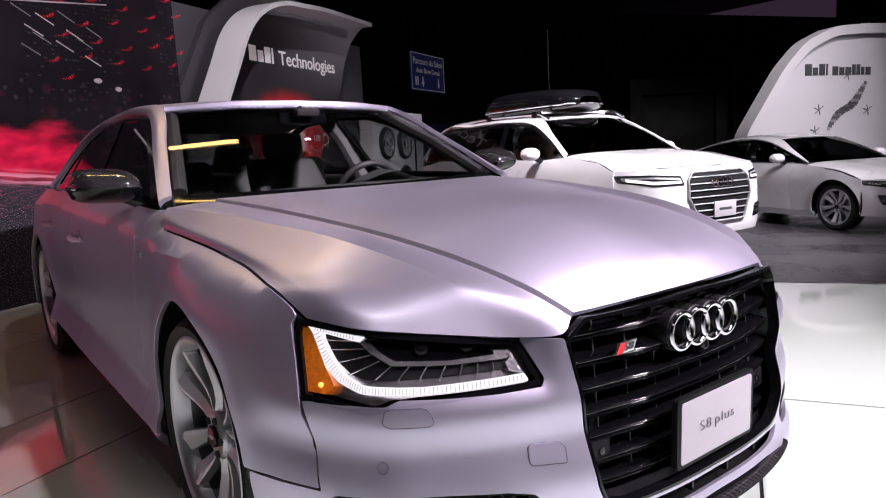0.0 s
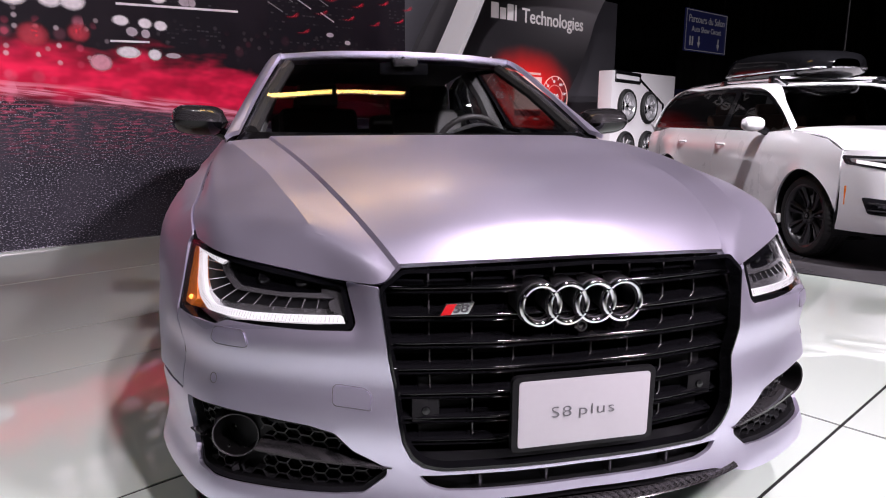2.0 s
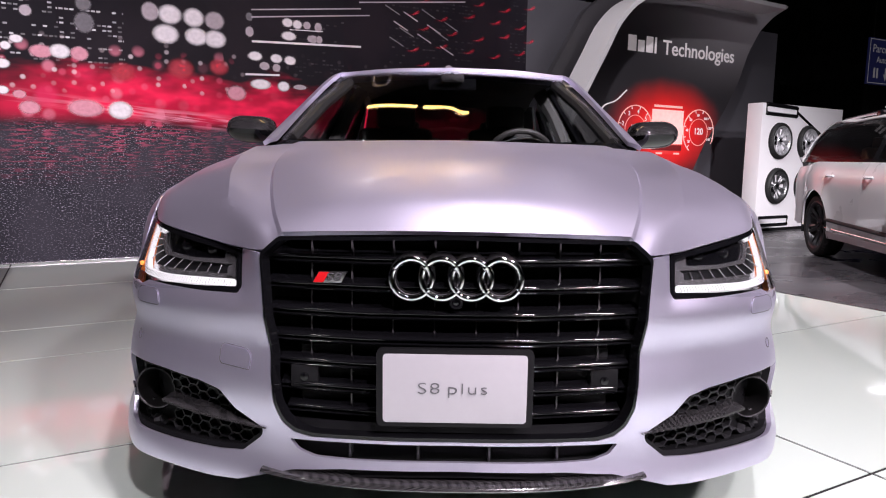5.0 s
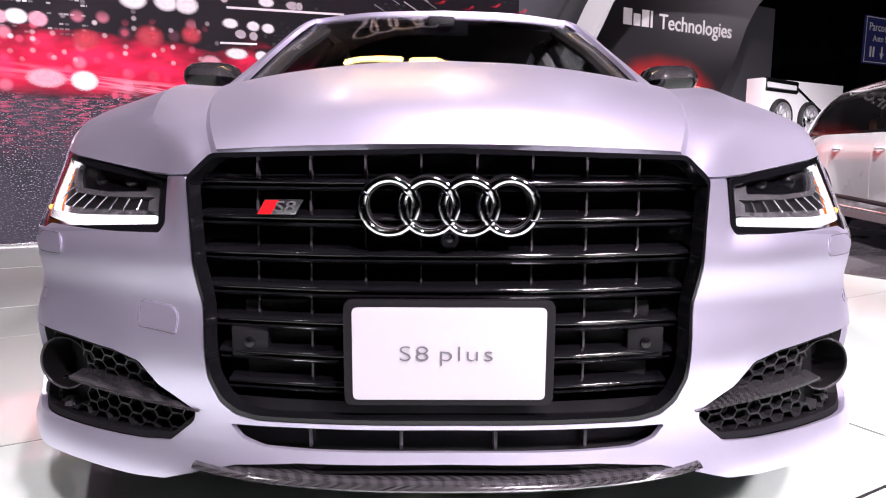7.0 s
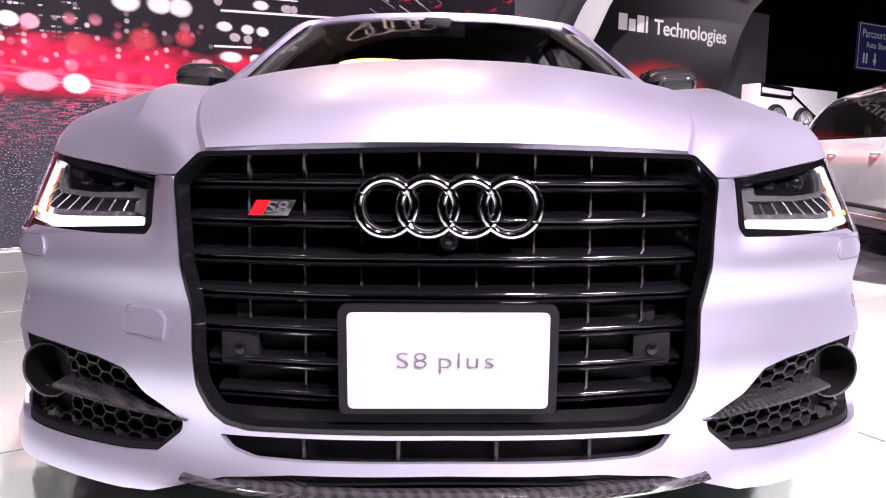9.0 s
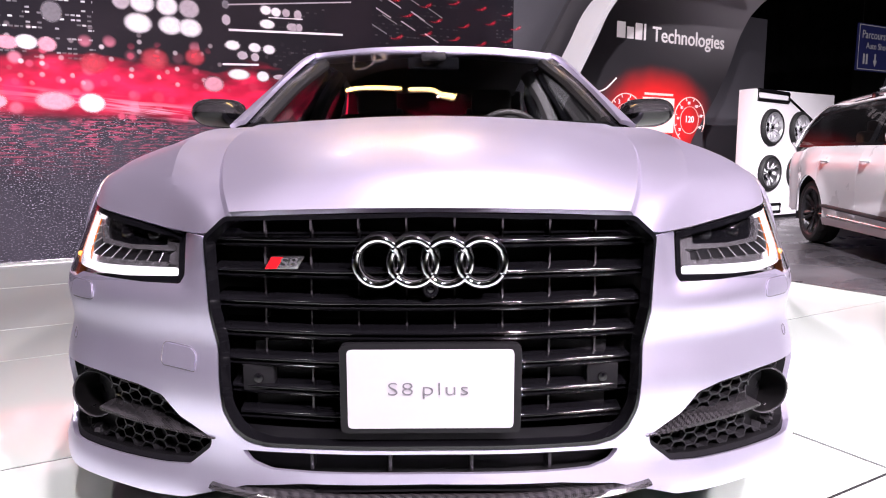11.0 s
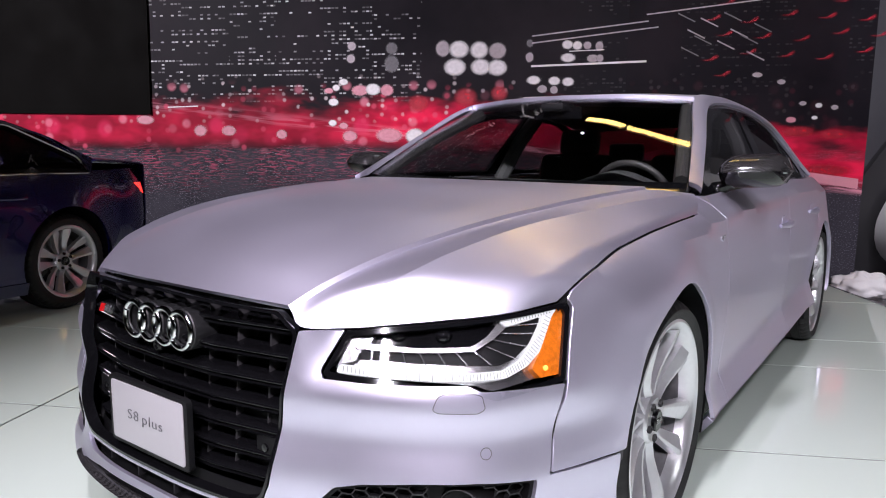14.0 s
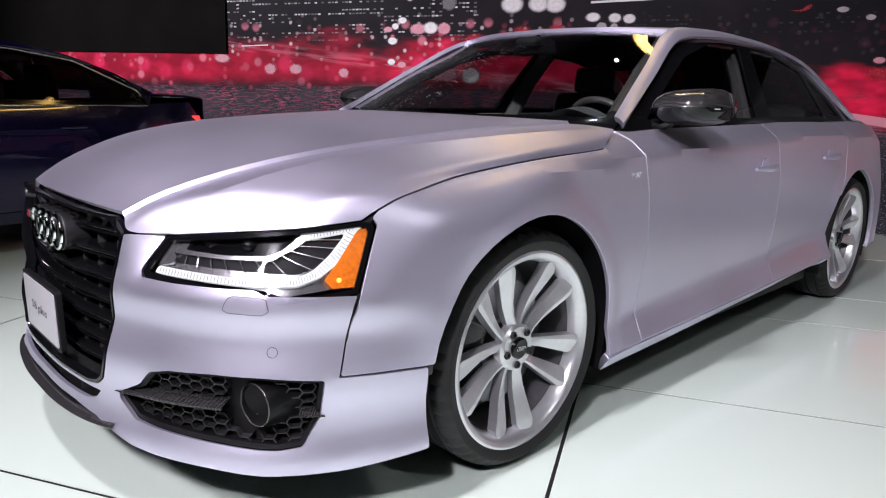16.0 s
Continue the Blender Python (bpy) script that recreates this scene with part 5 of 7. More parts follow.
        pts = nose(np.array([a for a, b in rounded(ol, 0.008, 0.006)]), np.array([b for a, b in rounded(ol, 0.008, 0.006)]), 0.001) * (sg, 1, 1)
        part("seam", tube(pts, 0.0009, 5, True), SEAM, w)
        c = nose(along(0.815), 0.503, 0.002) * (sg, 1, 1)
        th = np.linspace(0, 2 * math.pi, 20, endpoint=False)
        ps = nose(along(0.815) + 0.012 * np.cos(th), 0.503 + 0.012 * np.sin(th), 0.0015) * (sg, 1, 1)
        part("parking_sensor", tube(ps, 0.0009, 5, True), SEAM, car)
    ol = to_s([(0.470, 0.474), (0.546, 0.480), (0.552, 0.488), (0.552, 0.520), (0.544, 0.527), (0.484, 0.521), (0.470, 0.508)])
    w = trimmed("tow_cover", ol, [], nose_of(0.0022), PAINT, car, "", 0.02, 0.006, 0.003, sign=-1)
    q = rounded(ol, 0.008, 0.006)
    part("seam", tube(nose(q[:, 0], q[:, 1], 0.001) * (-1, 1, 1), 0.0009, 5, True), SEAM, w)
    return car, intake


SALOON, INTAKE = saloon()


def headlamp(car, sg):
    """One headlamp: housing, chrome tray, light strip, fins, projector, amber reflector and lens."""
    A, B, C, D = [np.array(q) for q in ((float(along(0.503)), 0.650), (float(along(0.907)), 0.634), (float(along(0.516)), 0.744), (float(along(0.874)), 0.797))]

    def at(u, v):
        # u: 0 at the grille end to 1 at the fender, v: 0 low to 1 high
        p = (A * (1 - u) + B * u) * (1 - v) + (C * (1 - u) + D * u) * v
        return (float(p[0]), float(p[1]))

    def pic(px, py):
        u = 0.5
        for _ in range(6):
            lo, hi = 445 + 10 * u, 207 - 117 * u
            v = (lo - py) / (lo - hi)
            left, right = 50 + 90 * v, 1207 + 43 * v
            u = (px - left) / (right - left)
        return at(u, v)
    pics = lambda *q: [pic(q[i], q[i + 1]) for i in range(0, len(q), 2)]
    outline = pics(140, 208, 600, 158, 1195, 88, 1240, 95, 1252, 130, 1207, 452, 1000, 482, 815, 512, 740, 484, 400, 462, 70, 448, 52, 425)
    body = trimmed("headlamp", outline, [], nose_of(-0.06), MATT_BLACK, car, "clear headlamp with lit white strip and amber corner", 0.03, 0.004, 0, sign=sg, gap=0)
    trimmed("bezel", outline, [inset(outline, 0.0125)], nose_of(-0.002), GLOSS_BLACK, body, "", 0.02, 0.006, 0.05, sign=sg, gap=0.001)
    trimmed("tray", inset(outline, 0.012), [], nose_of(-0.034), LAMP_TRAY, body, "satin chrome tray", 0.02, 0.005, 0, sign=sg, gap=0)
    trimmed("fin_well", pics(190, 364, 206, 327, 720, 310, 800, 275, 905, 202, 1112, 160, 1080, 230, 1035, 288, 960, 345, 880, 368), [], nose_of(-0.031), MATT_BLACK, body, "", 0.02, 0.003, 0.002, sign=sg, gap=0)
    frame_ol = pics(182, 308, 200, 232, 260, 214, 560, 184, 830, 160, 935, 172, 850, 240, 745, 300, 480, 312)
    well_ol = pics(248, 284, 276, 228, 560, 200, 800, 176, 862, 182, 800, 240, 728, 280, 480, 292)
    trimmed("projector_frame", frame_ol, [well_ol], nose_of(-0.020), LAMP_TRAY, body, "bright chrome surround", 0.02, 0.006, 0.012, sign=sg, gap=0)
    trimmed("projector_well", well_ol, [], nose_of(-0.030), GLOSS_BLACK, body, "", 0.02, 0.004, 0, sign=sg, gap=-0.002)
    for px in (380, 600):
        s, z = pic(px, 240)
        bm = bmesh.new()
        bmesh.ops.create_uvsphere(bm, u_segments=20, v_segments=12, radius=0.019)
        c = nose(s, z, -0.034) * (sg, 1, 1)
        bmesh.ops.translate(bm, verts=bm.verts, vec=c)
        part("projector_lens", bm, GLOSS_BLACK, body)
    for a in ((262, 322, 262, 368), (335, 320, 341, 370), (410, 318, 427, 371), (487, 316, 520, 372), (575, 314, 614, 370), (657, 308, 712, 365), (737, 298, 828, 360), (802, 278, 972, 344), (842, 250, 1032, 290), (884, 222, 1068, 232), (930, 190, 1098, 188)):
        p, q = pic(a[0], a[1]), pic(a[2], a[3])
        pts = nose(np.linspace(p[0], q[0], 6), np.linspace(p[1], q[1], 6), -0.024) * (sg, 1, 1)
        part("fin", tube(pts, 0.0016, 6), LAMP_TRAY, body)
    strip = pics(868, 158, 1190, 108, 1165, 190, 1095, 300, 1010, 372, 900, 416, 600, 428, 105, 424, 122, 384, 600, 394, 880, 380, 965, 342, 1040, 262, 1098, 172, 1100, 152, 905, 186)
    trimmed("light_strip", strip, [], nose_of(-0.014), DRL, body, "glowing white light strip", 0.012, 0.006, 0.012, sign=sg, gap=0)
    # fine cross ribs of the light guide along the strip
    for u0, v0, u1, v1, lo, hi, n in ((130, 404, 600, 411, -14, 14, 24), (600, 411, 890, 398, -13, 13, 18), (890, 398, 1000, 350, -16, 16, 9), (1000, 350, 1090, 250, -22, 22, 9), (1090, 250, 1140, 150, -20, 20, 6), (925, 162, 1150, 124, -14, 14, 14)):
        for k in range(n):
            t = (k + 0.5) / n
            cx, cy, ln = u0 + (u1 - u0) * t, v0 + (v1 - v0) * t, math.hypot(u1 - u0, v1 - v0)
            nx, ny = -(v1 - v0) / ln, (u1 - u0) / ln
            p, q = pic(cx + nx * lo, cy + ny * lo), pic(cx + nx * hi, cy + ny * hi)
            part("light_rib", tube(nose(np.array((p[0], q[0])), np.array((p[1], q[1])), -0.0125) * (sg, 1, 1), 0.0006, 4), LAMP_TRAY, body)
    trimmed("inner_end_trim", pics(105, 424, 122, 384, 190, 364, 206, 327, 182, 308, 200, 232, 160, 232, 120, 330), [], nose_of(-0.018), LAMP_TRAY, body, "", 0.02, 0.003, 0.01, sign=sg, gap=0)
    amber = pics(1160, 150, 1198, 112, 1228, 118, 1196, 425, 1075, 430, 1030, 385, 1085, 300, 1130, 210)
    trimmed("amber_reflector", amber, [], nose_of(-0.012), AMBER, body, "orange side reflector", 0.012, 0.005, 0.02, sign=sg, gap=0)
    s, z = pic(1105, 388)
    bm = bmesh.new()
    bmesh.ops.create_uvsphere(bm, u_segments=16, v_segments=10, radius=0.0062)
    bmesh.ops.translate(bm, verts=bm.verts, vec=nose(s, z, -0.010) * (sg, 1, 1))
    part("amber_bulb", bm, AMBER_LAMP, body)
    lens = trimmed("lens", outline, [], nose_of(0.0), LENS_GLASS, body, "clear lens", 0.03, 0.006, 0, sign=sg, gap=0.003)
    lens.visible_shadow = False
    return body


def side_intake(car, sg):
    """The lower side opening: dark back, honeycomb, fog lamp ring and carbon winglet."""
    body = trimmed("side_intake", INTAKE, [], nose_of(-0.055), MATT_BLACK, car, "black honeycomb air intake", 0.04, 0.004, 0, sign=sg, gap=-0.012)
    trimmed("intake_frame", INTAKE, [inset(INTAKE, 0.010)], nose_of(-0.012), MATT_BLACK, body, "", 0.02, 0.006, 0.045, sign=sg, gap=-0.001)
    v, f = [], []
    poly = inset(INTAKE, 0.004)
    r = 0.0215
    s0, s1 = poly[:, 0].min(), poly[:, 0].max()
    done = set()
    for i in range(int((s1 - s0) / (1.5 * r)) + 2):
        for j in range(12):
            cs, cz = s0 + 1.5 * r * i, 0.25 + (j + 0.5 * (i % 2)) * r * 1.2
            for k in range(6):
                a, b = math.pi / 3 * k, math.pi / 3 * (k + 1)
                p, q = (cs + r * math.cos(a), cz + r * 0.72 * math.sin(a)), (cs + r * math.cos(b), cz + r * 0.72 * math.sin(b))
                key = (round((p[0] + q[0]) * 400), round((p[1] + q[1]) * 400))
                if key in done or math.hypot((p[0] + q[0]) / 2 - float(along(0.775)), (p[1] + q[1]) / 2 - 0.362) < 0.079 or not inside(poly, np.array([((p[0] + q[0]) / 2, (p[1] + q[1]) / 2)]))[0]:
                    continue
                done.add(key)
                d = np.array(q) - np.array(p)
                n = np.array((-d[1], d[0])) / np.linalg.norm(d) * 0.0013
                c = [np.array(p) + n, np.array(q) + n, np.array(q) - n, np.array(p) - n]
                base = len(v)
                for off in (-0.030, -0.05):
                    v += [nose(w[0], w[1], off) * (sg, 1, 1) for w in c]
                f += [(base, base + 1, base + 2, base + 3), (base + 1, base, base + 4, base + 5), (base + 3, base + 2, base + 6, base + 7)]
    tagged(linked("honeycomb", v, f, DARK_GREY, body, smooth=False), kind="stuff")
    c = np.array((0.770, 0.259, 0.364))
    m = Matrix.Translation(c * (sg, 1, 1)) @ Matrix.Rotation(radians(9 * sg), 4, "Z")
    bm = lathe([(0.11, 0.074), (0.07, 0.068), (0.03, 0.061), (0.0, 0.0565), (-0.008, 0.0545), (-0.010, 0.053), (-0.008, 0.051), (0.012, 0.047), (0.040, 0.038), (0.062, 0.030), (0.064, 0.026)], 48, "y")
    bm.transform(m)
    fog = part("fog_lamp", bm, FOG_BLACK, body, "round fog lamp in a satin black cone")
    bm = lathe([(0.060, 0.031), (0.057, 0.029), (0.057, 0.026), (0.060, 0.0245)], 32, "y")
    bm.transform(m)
    part("fog_rim", bm, DARK_GREY, fog)
    bm = lathe([(0.062, 0.026), (0.044, 0.021), (0.034, 0.012), (0.031, 0.0)], 32, "y")
    bm.transform(m)
    part("fog_lens", bm, GLOSS_BLACK, fog)
    bm = lathe([(-0.0095, 0.0555), (-0.0115, 0.0540), (-0.0115, 0.0525), (-0.0095, 0.0515)], 48, "y")
    bm.transform(m)
    part("fog_ring", bm, RIB_GREY, fog)
    for a in (-1.2, -2.1):
        bm = lathe([(0.012, 0.0), (0.013, 0.0035), (0.020, 0.0035)], 12, "y")
        bm.transform(m @ Matrix.Translation((0.0465 * math.cos(a), 0, 0.0465 * math.sin(a))))
        part("fog_screw", bm, CHROME, fog)
    for name, xs, zs, hw in (("winglet", np.linspace(0.428, 0.722, 18), np.linspace(0.343, 0.357, 18), np.interp(np.linspace(0, 1, 18), [0, 0.12, 0.4, 1], [0.002, 0.011, 0.0135, 0.011])), ("outer_winglet", np.linspace(0.848, 0.876, 6), np.linspace(0.345, 0.341, 6), np.linspace(0.010, 0.005, 6))):
        s = along(xs)
        g = np.stack([nose(s, zs + k * hw, o) * (sg, 1, 1) for k, o in ((1.0, -0.045), (0.95, -0.030), (0.1, 0.004), (-0.35, 0.005), (-0.8, -0.006), (-1.0, -0.04))])
        linked(name, g.reshape(-1, 3), grid_faces(6, len(xs), 0, sg > 0), CARBON, body, "carbon winglet")
    return body


def cabin(car):
    part("dashboard", skin_solid([[(-0.72, 1.62, 1.01), (0, 1.56, 1.015), (0.72, 1.62, 1.01)], [(-0.72, 1.85, 1.03), (0, 1.85, 1.04), (0.72, 1.85, 1.03)], [(-0.74, 2.08, 0.985), (0, 2.12, 0.985), (0.74, 2.08, 0.985)], [(-0.74, 2.12, 0.75), (0, 2.16, 0.75), (0.74, 2.12, 0.75)]]), DASH, car)
    part("instrument_hood", skin_solid([[(0.20, 1.98, 1.035), (0.37, 1.96, 1.075), (0.54, 1.98, 1.035)], [(0.19, 2.10, 1.03), (0.37, 2.10, 1.082), (0.55, 2.10, 1.03)], [(0.20, 2.13, 0.97), (0.37, 2.13, 0.99), (0.54, 2.13, 0.97)]]), DASH, car)
    ring = [(0.37 + 0.182 * math.cos(a), 2.24 - 0.075 * math.sin(a), 0.955 + 0.165 * math.sin(a)) for a in np.linspace(0, 2 * math.pi, 40, endpoint=False)]
    sw = part("steering_wheel", tube(ring, 0.016, 10, True), LEATHER, car)
    part("wheel_boss", block((0.29, 2.225, 0.90), (0.45, 2.27, 1.0), 0.02), DARK_GREY, sw)
    for sx in (-1, 1):
        x = 0.37 * sx
        seat = part("front_seat", block((x - 0.25, 2.65, 0.42), (x + 0.25, 3.1, 0.60), 0.06, seg=3), LEATHER, car, "black leather seat")
        part("seat_back", block((x - 0.25, -0.07, 0.0), (x + 0.25, 0.07, 0.64), 0.06, Matrix.Translation((0, 3.06, 0.55)) @ Matrix.Rotation(radians(-16), 4, "X"), 3), LEATHER, seat)
        part("head_rest", block((x - 0.13, -0.045, 0.0), (x + 0.13, 0.045, 0.16), 0.04, Matrix.Translation((0, 3.23, 1.17)) @ Matrix.Rotation(radians(-8), 4, "X"), 3), LEATHER, seat)
        rear = part("rear_seat_back", block((x - 0.30, -0.07, 0.0), (x + 0.30, 0.07, 0.62), 0.06, Matrix.Translation((0, 3.85, 0.55)) @ Matrix.Rotation(radians(-20), 4, "X"), 3), LEATHER, car)
        part("rear_head_rest", block((x - 0.13, -0.04, 0.0), (x + 0.13, 0.04, 0.14), 0.035, Matrix.Translation((0, 4.06, 1.13)), 3), LEATHER, rear)
        part("pillar_trim", tube([(sx * 0.745, 1.74, 1.05), (sx * 0.655, 2.05, 1.23), (sx * 0.565, 2.36, 1.375)], 0.03, 8), LEATHER, car)
        part("door_lining", block((sx * 0.80 - 0.02, 1.75, 0.40), (sx * 0.80 + 0.02, 3.9, 1.02), 0.015), LEATHER, car)
        part("b_pillar_trim", tube([(sx * 0.76, 2.90, 1.0), (sx * 0.66, 2.97, 1.25), (sx * 0.57, 3.02, 1.40)], 0.045, 8), BEIGE, car)
    part("headlining", skin_solid([[(-0.56, 2.36, 1.375), (0, 2.28, 1.395), (0.56, 2.36, 1.375)], [(-0.55, 3.0, 1.395), (0, 3.0, 1.425), (0.55, 3.0, 1.395)], [(-0.57, 3.75, 1.335), (0, 3.82, 1.365), (0.57, 3.75, 1.335)]]), LEATHER, car)
    mr = part("inside_mirror", block((-0.125, 2.16, 1.325), (0.125, 2.19, 1.385), 0.014, seg=3), GLOSS_BLACK, car)
    part("mirror_stalk", tube([(0, 2.17, 1.38), (0, 2.2, 1.41)], 0.012, 8), GLOSS_BLACK, mr)
    part("mirror_housing", block((-0.06, 2.10, 1.365), (0.06, 2.24, 1.40), 0.012), MATT_BLACK, mr)
    part("cabin_floor", block((-0.78, 1.6, 0.25), (0.78, 4.3, 0.32)), MATT_BLACK, car)
    part("parcel_shelf", block((-0.66, 4.05, 1.0), (0.66, 4.45, 1.03), 0.01), LEATHER, car)


def skin_solid(lines, nu=20, nv=5):
    g = skin(lines, nu, nv)
    nr, nc, _ = g.shape
    bm = bmesh.new()
    vs = [[bm.verts.new(q) for q in row] for row in g]
    for i in range(nr - 1):
        for j in range(nc - 1):
            bm.faces.new((vs[i][j], vs[i + 1][j], vs[i + 1][j + 1], vs[i][j + 1]))
    bmesh.ops.solidify(bm, geom=bm.faces[:], thickness=0.012)
    bmesh.ops.recalc_face_normals(bm, faces=bm.faces)
    return bm


def underside(car):
    for hub in (HUB_F, HUB_R):
        for sg in (1, -1):
            g = np.array([[(sg * x, hub + r * math.cos(a), HUB_Z + r * math.sin(a)) for x, r in ((0.955, 0.425), (0.93, 0.428), (0.60, 0.425), (0.595, 0.30), (0.595, 0.0))] for a in np.linspace(radians(-22), radians(202), 40)])
            linked("arch_liner", g.reshape(-1, 3), grid_faces(40, 5, 0, sg > 0), MATT_BLACK, car)
    part("floor_pan", block((-0.90, 1.50, 0.18), (0.90, 3.58, 0.26), 0.01), MATT_BLACK, car)
    part("front_tray", block((-0.66, 0.16, 0.19), (0.66, 1.5, 0.27), 0.01), MATT_BLACK, car)
    part("rear_tray", block((-0.62, 3.58, 0.19), (0.62, 5.0, 0.27), 0.01), MATT_BLACK, car)
    part("engine_cover", block((-0.58, 0.55, 0.27), (0.58, 1.6, 0.70), 0.01), MATT_BLACK, car)
    for sg in (1, -1):
        part("bumper_end_tray", block((sg * 0.74 - 0.12, 0.45, 0.22), (sg * 0.74 + 0.12, 0.62, 0.25), 0.005), MATT_BLACK, car)


for sg in (1, -1):
    headlamp(SALOON, sg)
    side_intake(SALOON, sg)
cabin(SALOON)
underside(SALOON)
WHEEL = road_wheel("wheel", 1.0, radius=0.366, rim=0.301)
WHEEL.parent = SALOON
WHEEL["label"] = "silver ten-spoke alloy wheel with low-profile tyre"
WHEEL.matrix_basis = pose(0.838, HUB_F, HUB_Z, -4, 0, 0)
copy_thing(WHEEL, pose(0.838, HUB_R, HUB_Z, 22, 0, 0))
copy_thing(WHEEL, pose(-0.838, HUB_F, HUB_Z, 15, 0, 180))
copy_thing(WHEEL, pose(-0.838, HUB_R, HUB_Z, 40, 0, 180))
for sg in (1, -1):
    fx = float(flank(1.59, 0.862)[0])
    lettering("fender_badge", "V8T", 0.030, Matrix.Translation((sg * (fx + 0.0005), 1.592, 0.862)) @ Matrix.Rotation(radians(90 * sg), 4, "Z") @ Matrix.Rotation(radians(90), 4, "X") @ Matrix.Diagonal((1.25, 1, 1, 1)), CHROME, SALOON, "small chrome badge letters", depth=0.002)
    # dark strip added behind the lower bumper seam to close the gap
    trimmed("bumper_flange", [(0.40, 0.46), (0.64, 0.452), (0.634, 0.405), (0.40, 0.405)], [], lambda a, b: flank(a, b) - (0.008, 0, 0), SEAM_DARK, SALOON, step=0.03, sign=sg, lip=0)

# ---- the other cars of the stand
def show_car(name, label, m, paint, P, wheel_alloy, spokes, group="", grille_tone=None, lit=False, detail=True):
    """A whole car, nose at local y = 0 facing -y, from a table of its main sizes."""
    car = thing(name, label, "car", m, group)
    W, L, R = P["half"], P["length"], P["tyre"]
    hf, hr = P["front_axle"], P["front_axle"] + P["wheelbase"]
    zb, zs, arch = P["belt"], P["sill"], R + 0.055
    nose_d = 0.52

    def side(y, z):
        y, z = np.asarray(y, float), np.asarray(z, float)
        k = curve([zs - 0.08, zs, zs + 0.12, 0.5 * (zs + zb), zb - 0.12, zb, zb + 0.08], [-0.05, -0.02, -0.015, 0.0, -0.012, -0.065, -0.12], z)
        taper = curve([0.0, nose_d, 1.4, 0.6 * L, L - 0.6, L - 0.1, L], [-0.30, -0.028, 0.0, 0.0, -0.035, -0.16, -0.3], y)
        x = W + k + taper
        for hub in (hf, hr):
            x = x + 0.022 * np.exp(-((np.hypot(y - hub, z - R) - arch) / 0.06)**2)
        return np.stack([x, y, z], -1)

    def front(s, z, off=0.0):
        s, z = np.asarray(s, float), np.asarray(z, float)
        a = np.clip(np.abs(s) / W, 0, 1.02)
        y = nose_d * (0.25 * a**2 + 0.75 * a**7) - off
        bulge = curve([zs - 0.1, zs + 0.05, 0.5 * (zs + P["hood"][0]), P["hood"][0] - 0.1, P["hood"][0] + 0.05], [0.05, -0.005, -0.01, 0.02, 0.09], z)
        return np.stack([s * (1 - 0.028 / W) * 1.0, y + bulge, z], -1)
    zh = P["hood"]
    arcs = lambda hub, a0, a1, n=22: [(hub + arch * math.cos(radians(a)), R + arch * math.sin(radians(a))) for a in np.linspace(a0, a1, n)]
    low = math.degrees(math.asin((zs + 0.02 - R) / arch))
    yb, yt = P["screen"]
    d1, d2, d3 = P["doors"]
    top = lambda y: float(np.interp(y, [nose_d, yb + 0.1, yb + 0.3, L - 0.9, L - 0.1], [zh[0] + 0.01, zh[2] - 0.02, zb, zb + 0.02, P["tail"] - 0.02]))
    fender = [(nose_d, zh[0] + 0.006), (0.55 * yb, zh[1] - 0.019), (0.8 * yb, 0.45 * zh[1] + 0.55 * zh[2] - 0.017), (yb, zh[2] - 0.019), (d1, zb), (d1 + 0.02, 0.6 * zb), (d1, zs + 0.02)] + arcs(hf, low, 180 - low) + [(nose_d, zs + 0.02)]
    fdoor = [(d1, zb), (d2, zb + 0.01), (d2 + 0.04, 0.6 * zb), (d2 + 0.02, zs + 0.02), (d1, zs + 0.02), (d1 + 0.02, 0.6 * zb)]
    rdoor = [(d2, zb + 0.01), (d3, zb + 0.015), (d3 + 0.02, 0.8 * zb)] + arcs(hr, 122, 180 - low, 10) + [(d2 + 0.02, zs + 0.02), (d2 + 0.04, 0.6 * zb)]
    quarter = [(d3, zb + 0.015), (L - 0.9, zb + 0.018), (L - 0.1, P["tail"] - 0.03), (L - 0.06, 0.55), (L - 0.1, zs + 0.05)] + arcs(hr, low, 121, 18) + [(d3 + 0.02, 0.8 * zb)]
    sillp = [(hf + arch * 0.9, zs + 0.018), (hr - arch * 0.9, zs + 0.018), (hr - arch * 0.9, zs - 0.07), (hf + arch * 0.9, zs - 0.07)]
    for sg in (1, -1):
        trimmed("front_fender", fender, [], side, paint, car, step=0.06, sign=sg, lip=0.02)
        for nm, pl, hy in (("front_door", fdoor, d2 - 0.14), ("rear_door", rdoor, d3 - 0.16)):
            d = trimmed(nm, pl, [], side, paint, car, step=0.09, sign=sg, lip=0.02)
            hx, hz = float(side(hy, zb - 0.15)[0]), zb - 0.15
            part("door_handle", tube([(sg * (hx + 0.03 * math.sin(math.pi * t)), hy - 0.1 + 0.2 * t, hz) for t in np.linspace(0, 1, 9)], 0.012, 8), paint, d)
        trimmed("rear_quarter", quarter, [], side, paint, car, step=0.09, sign=sg, lip=0.02)
        sl = trimmed("sill", sillp, [], side, P.get("sill_mat", paint), car, step=0.09, sign=sg, lip=0.05)
        if P.get("sill_strip"):
            hx = W + 0.004
            part("side_strip", tube([(sg * hx, d1 + 0.1, zs + 0.11), (sg * hx, d3 - 0.15, zs + 0.15)], 0.022, 8), DARK_GREY, sl)
            part("sill_trim", tube([(sg * (hx - 0.015), d1 - 0.1, zs + 0.03), (sg * (hx - 0.015), d3 - 0.1, zs + 0.05)], 0.008, 6), CHROME, sl)
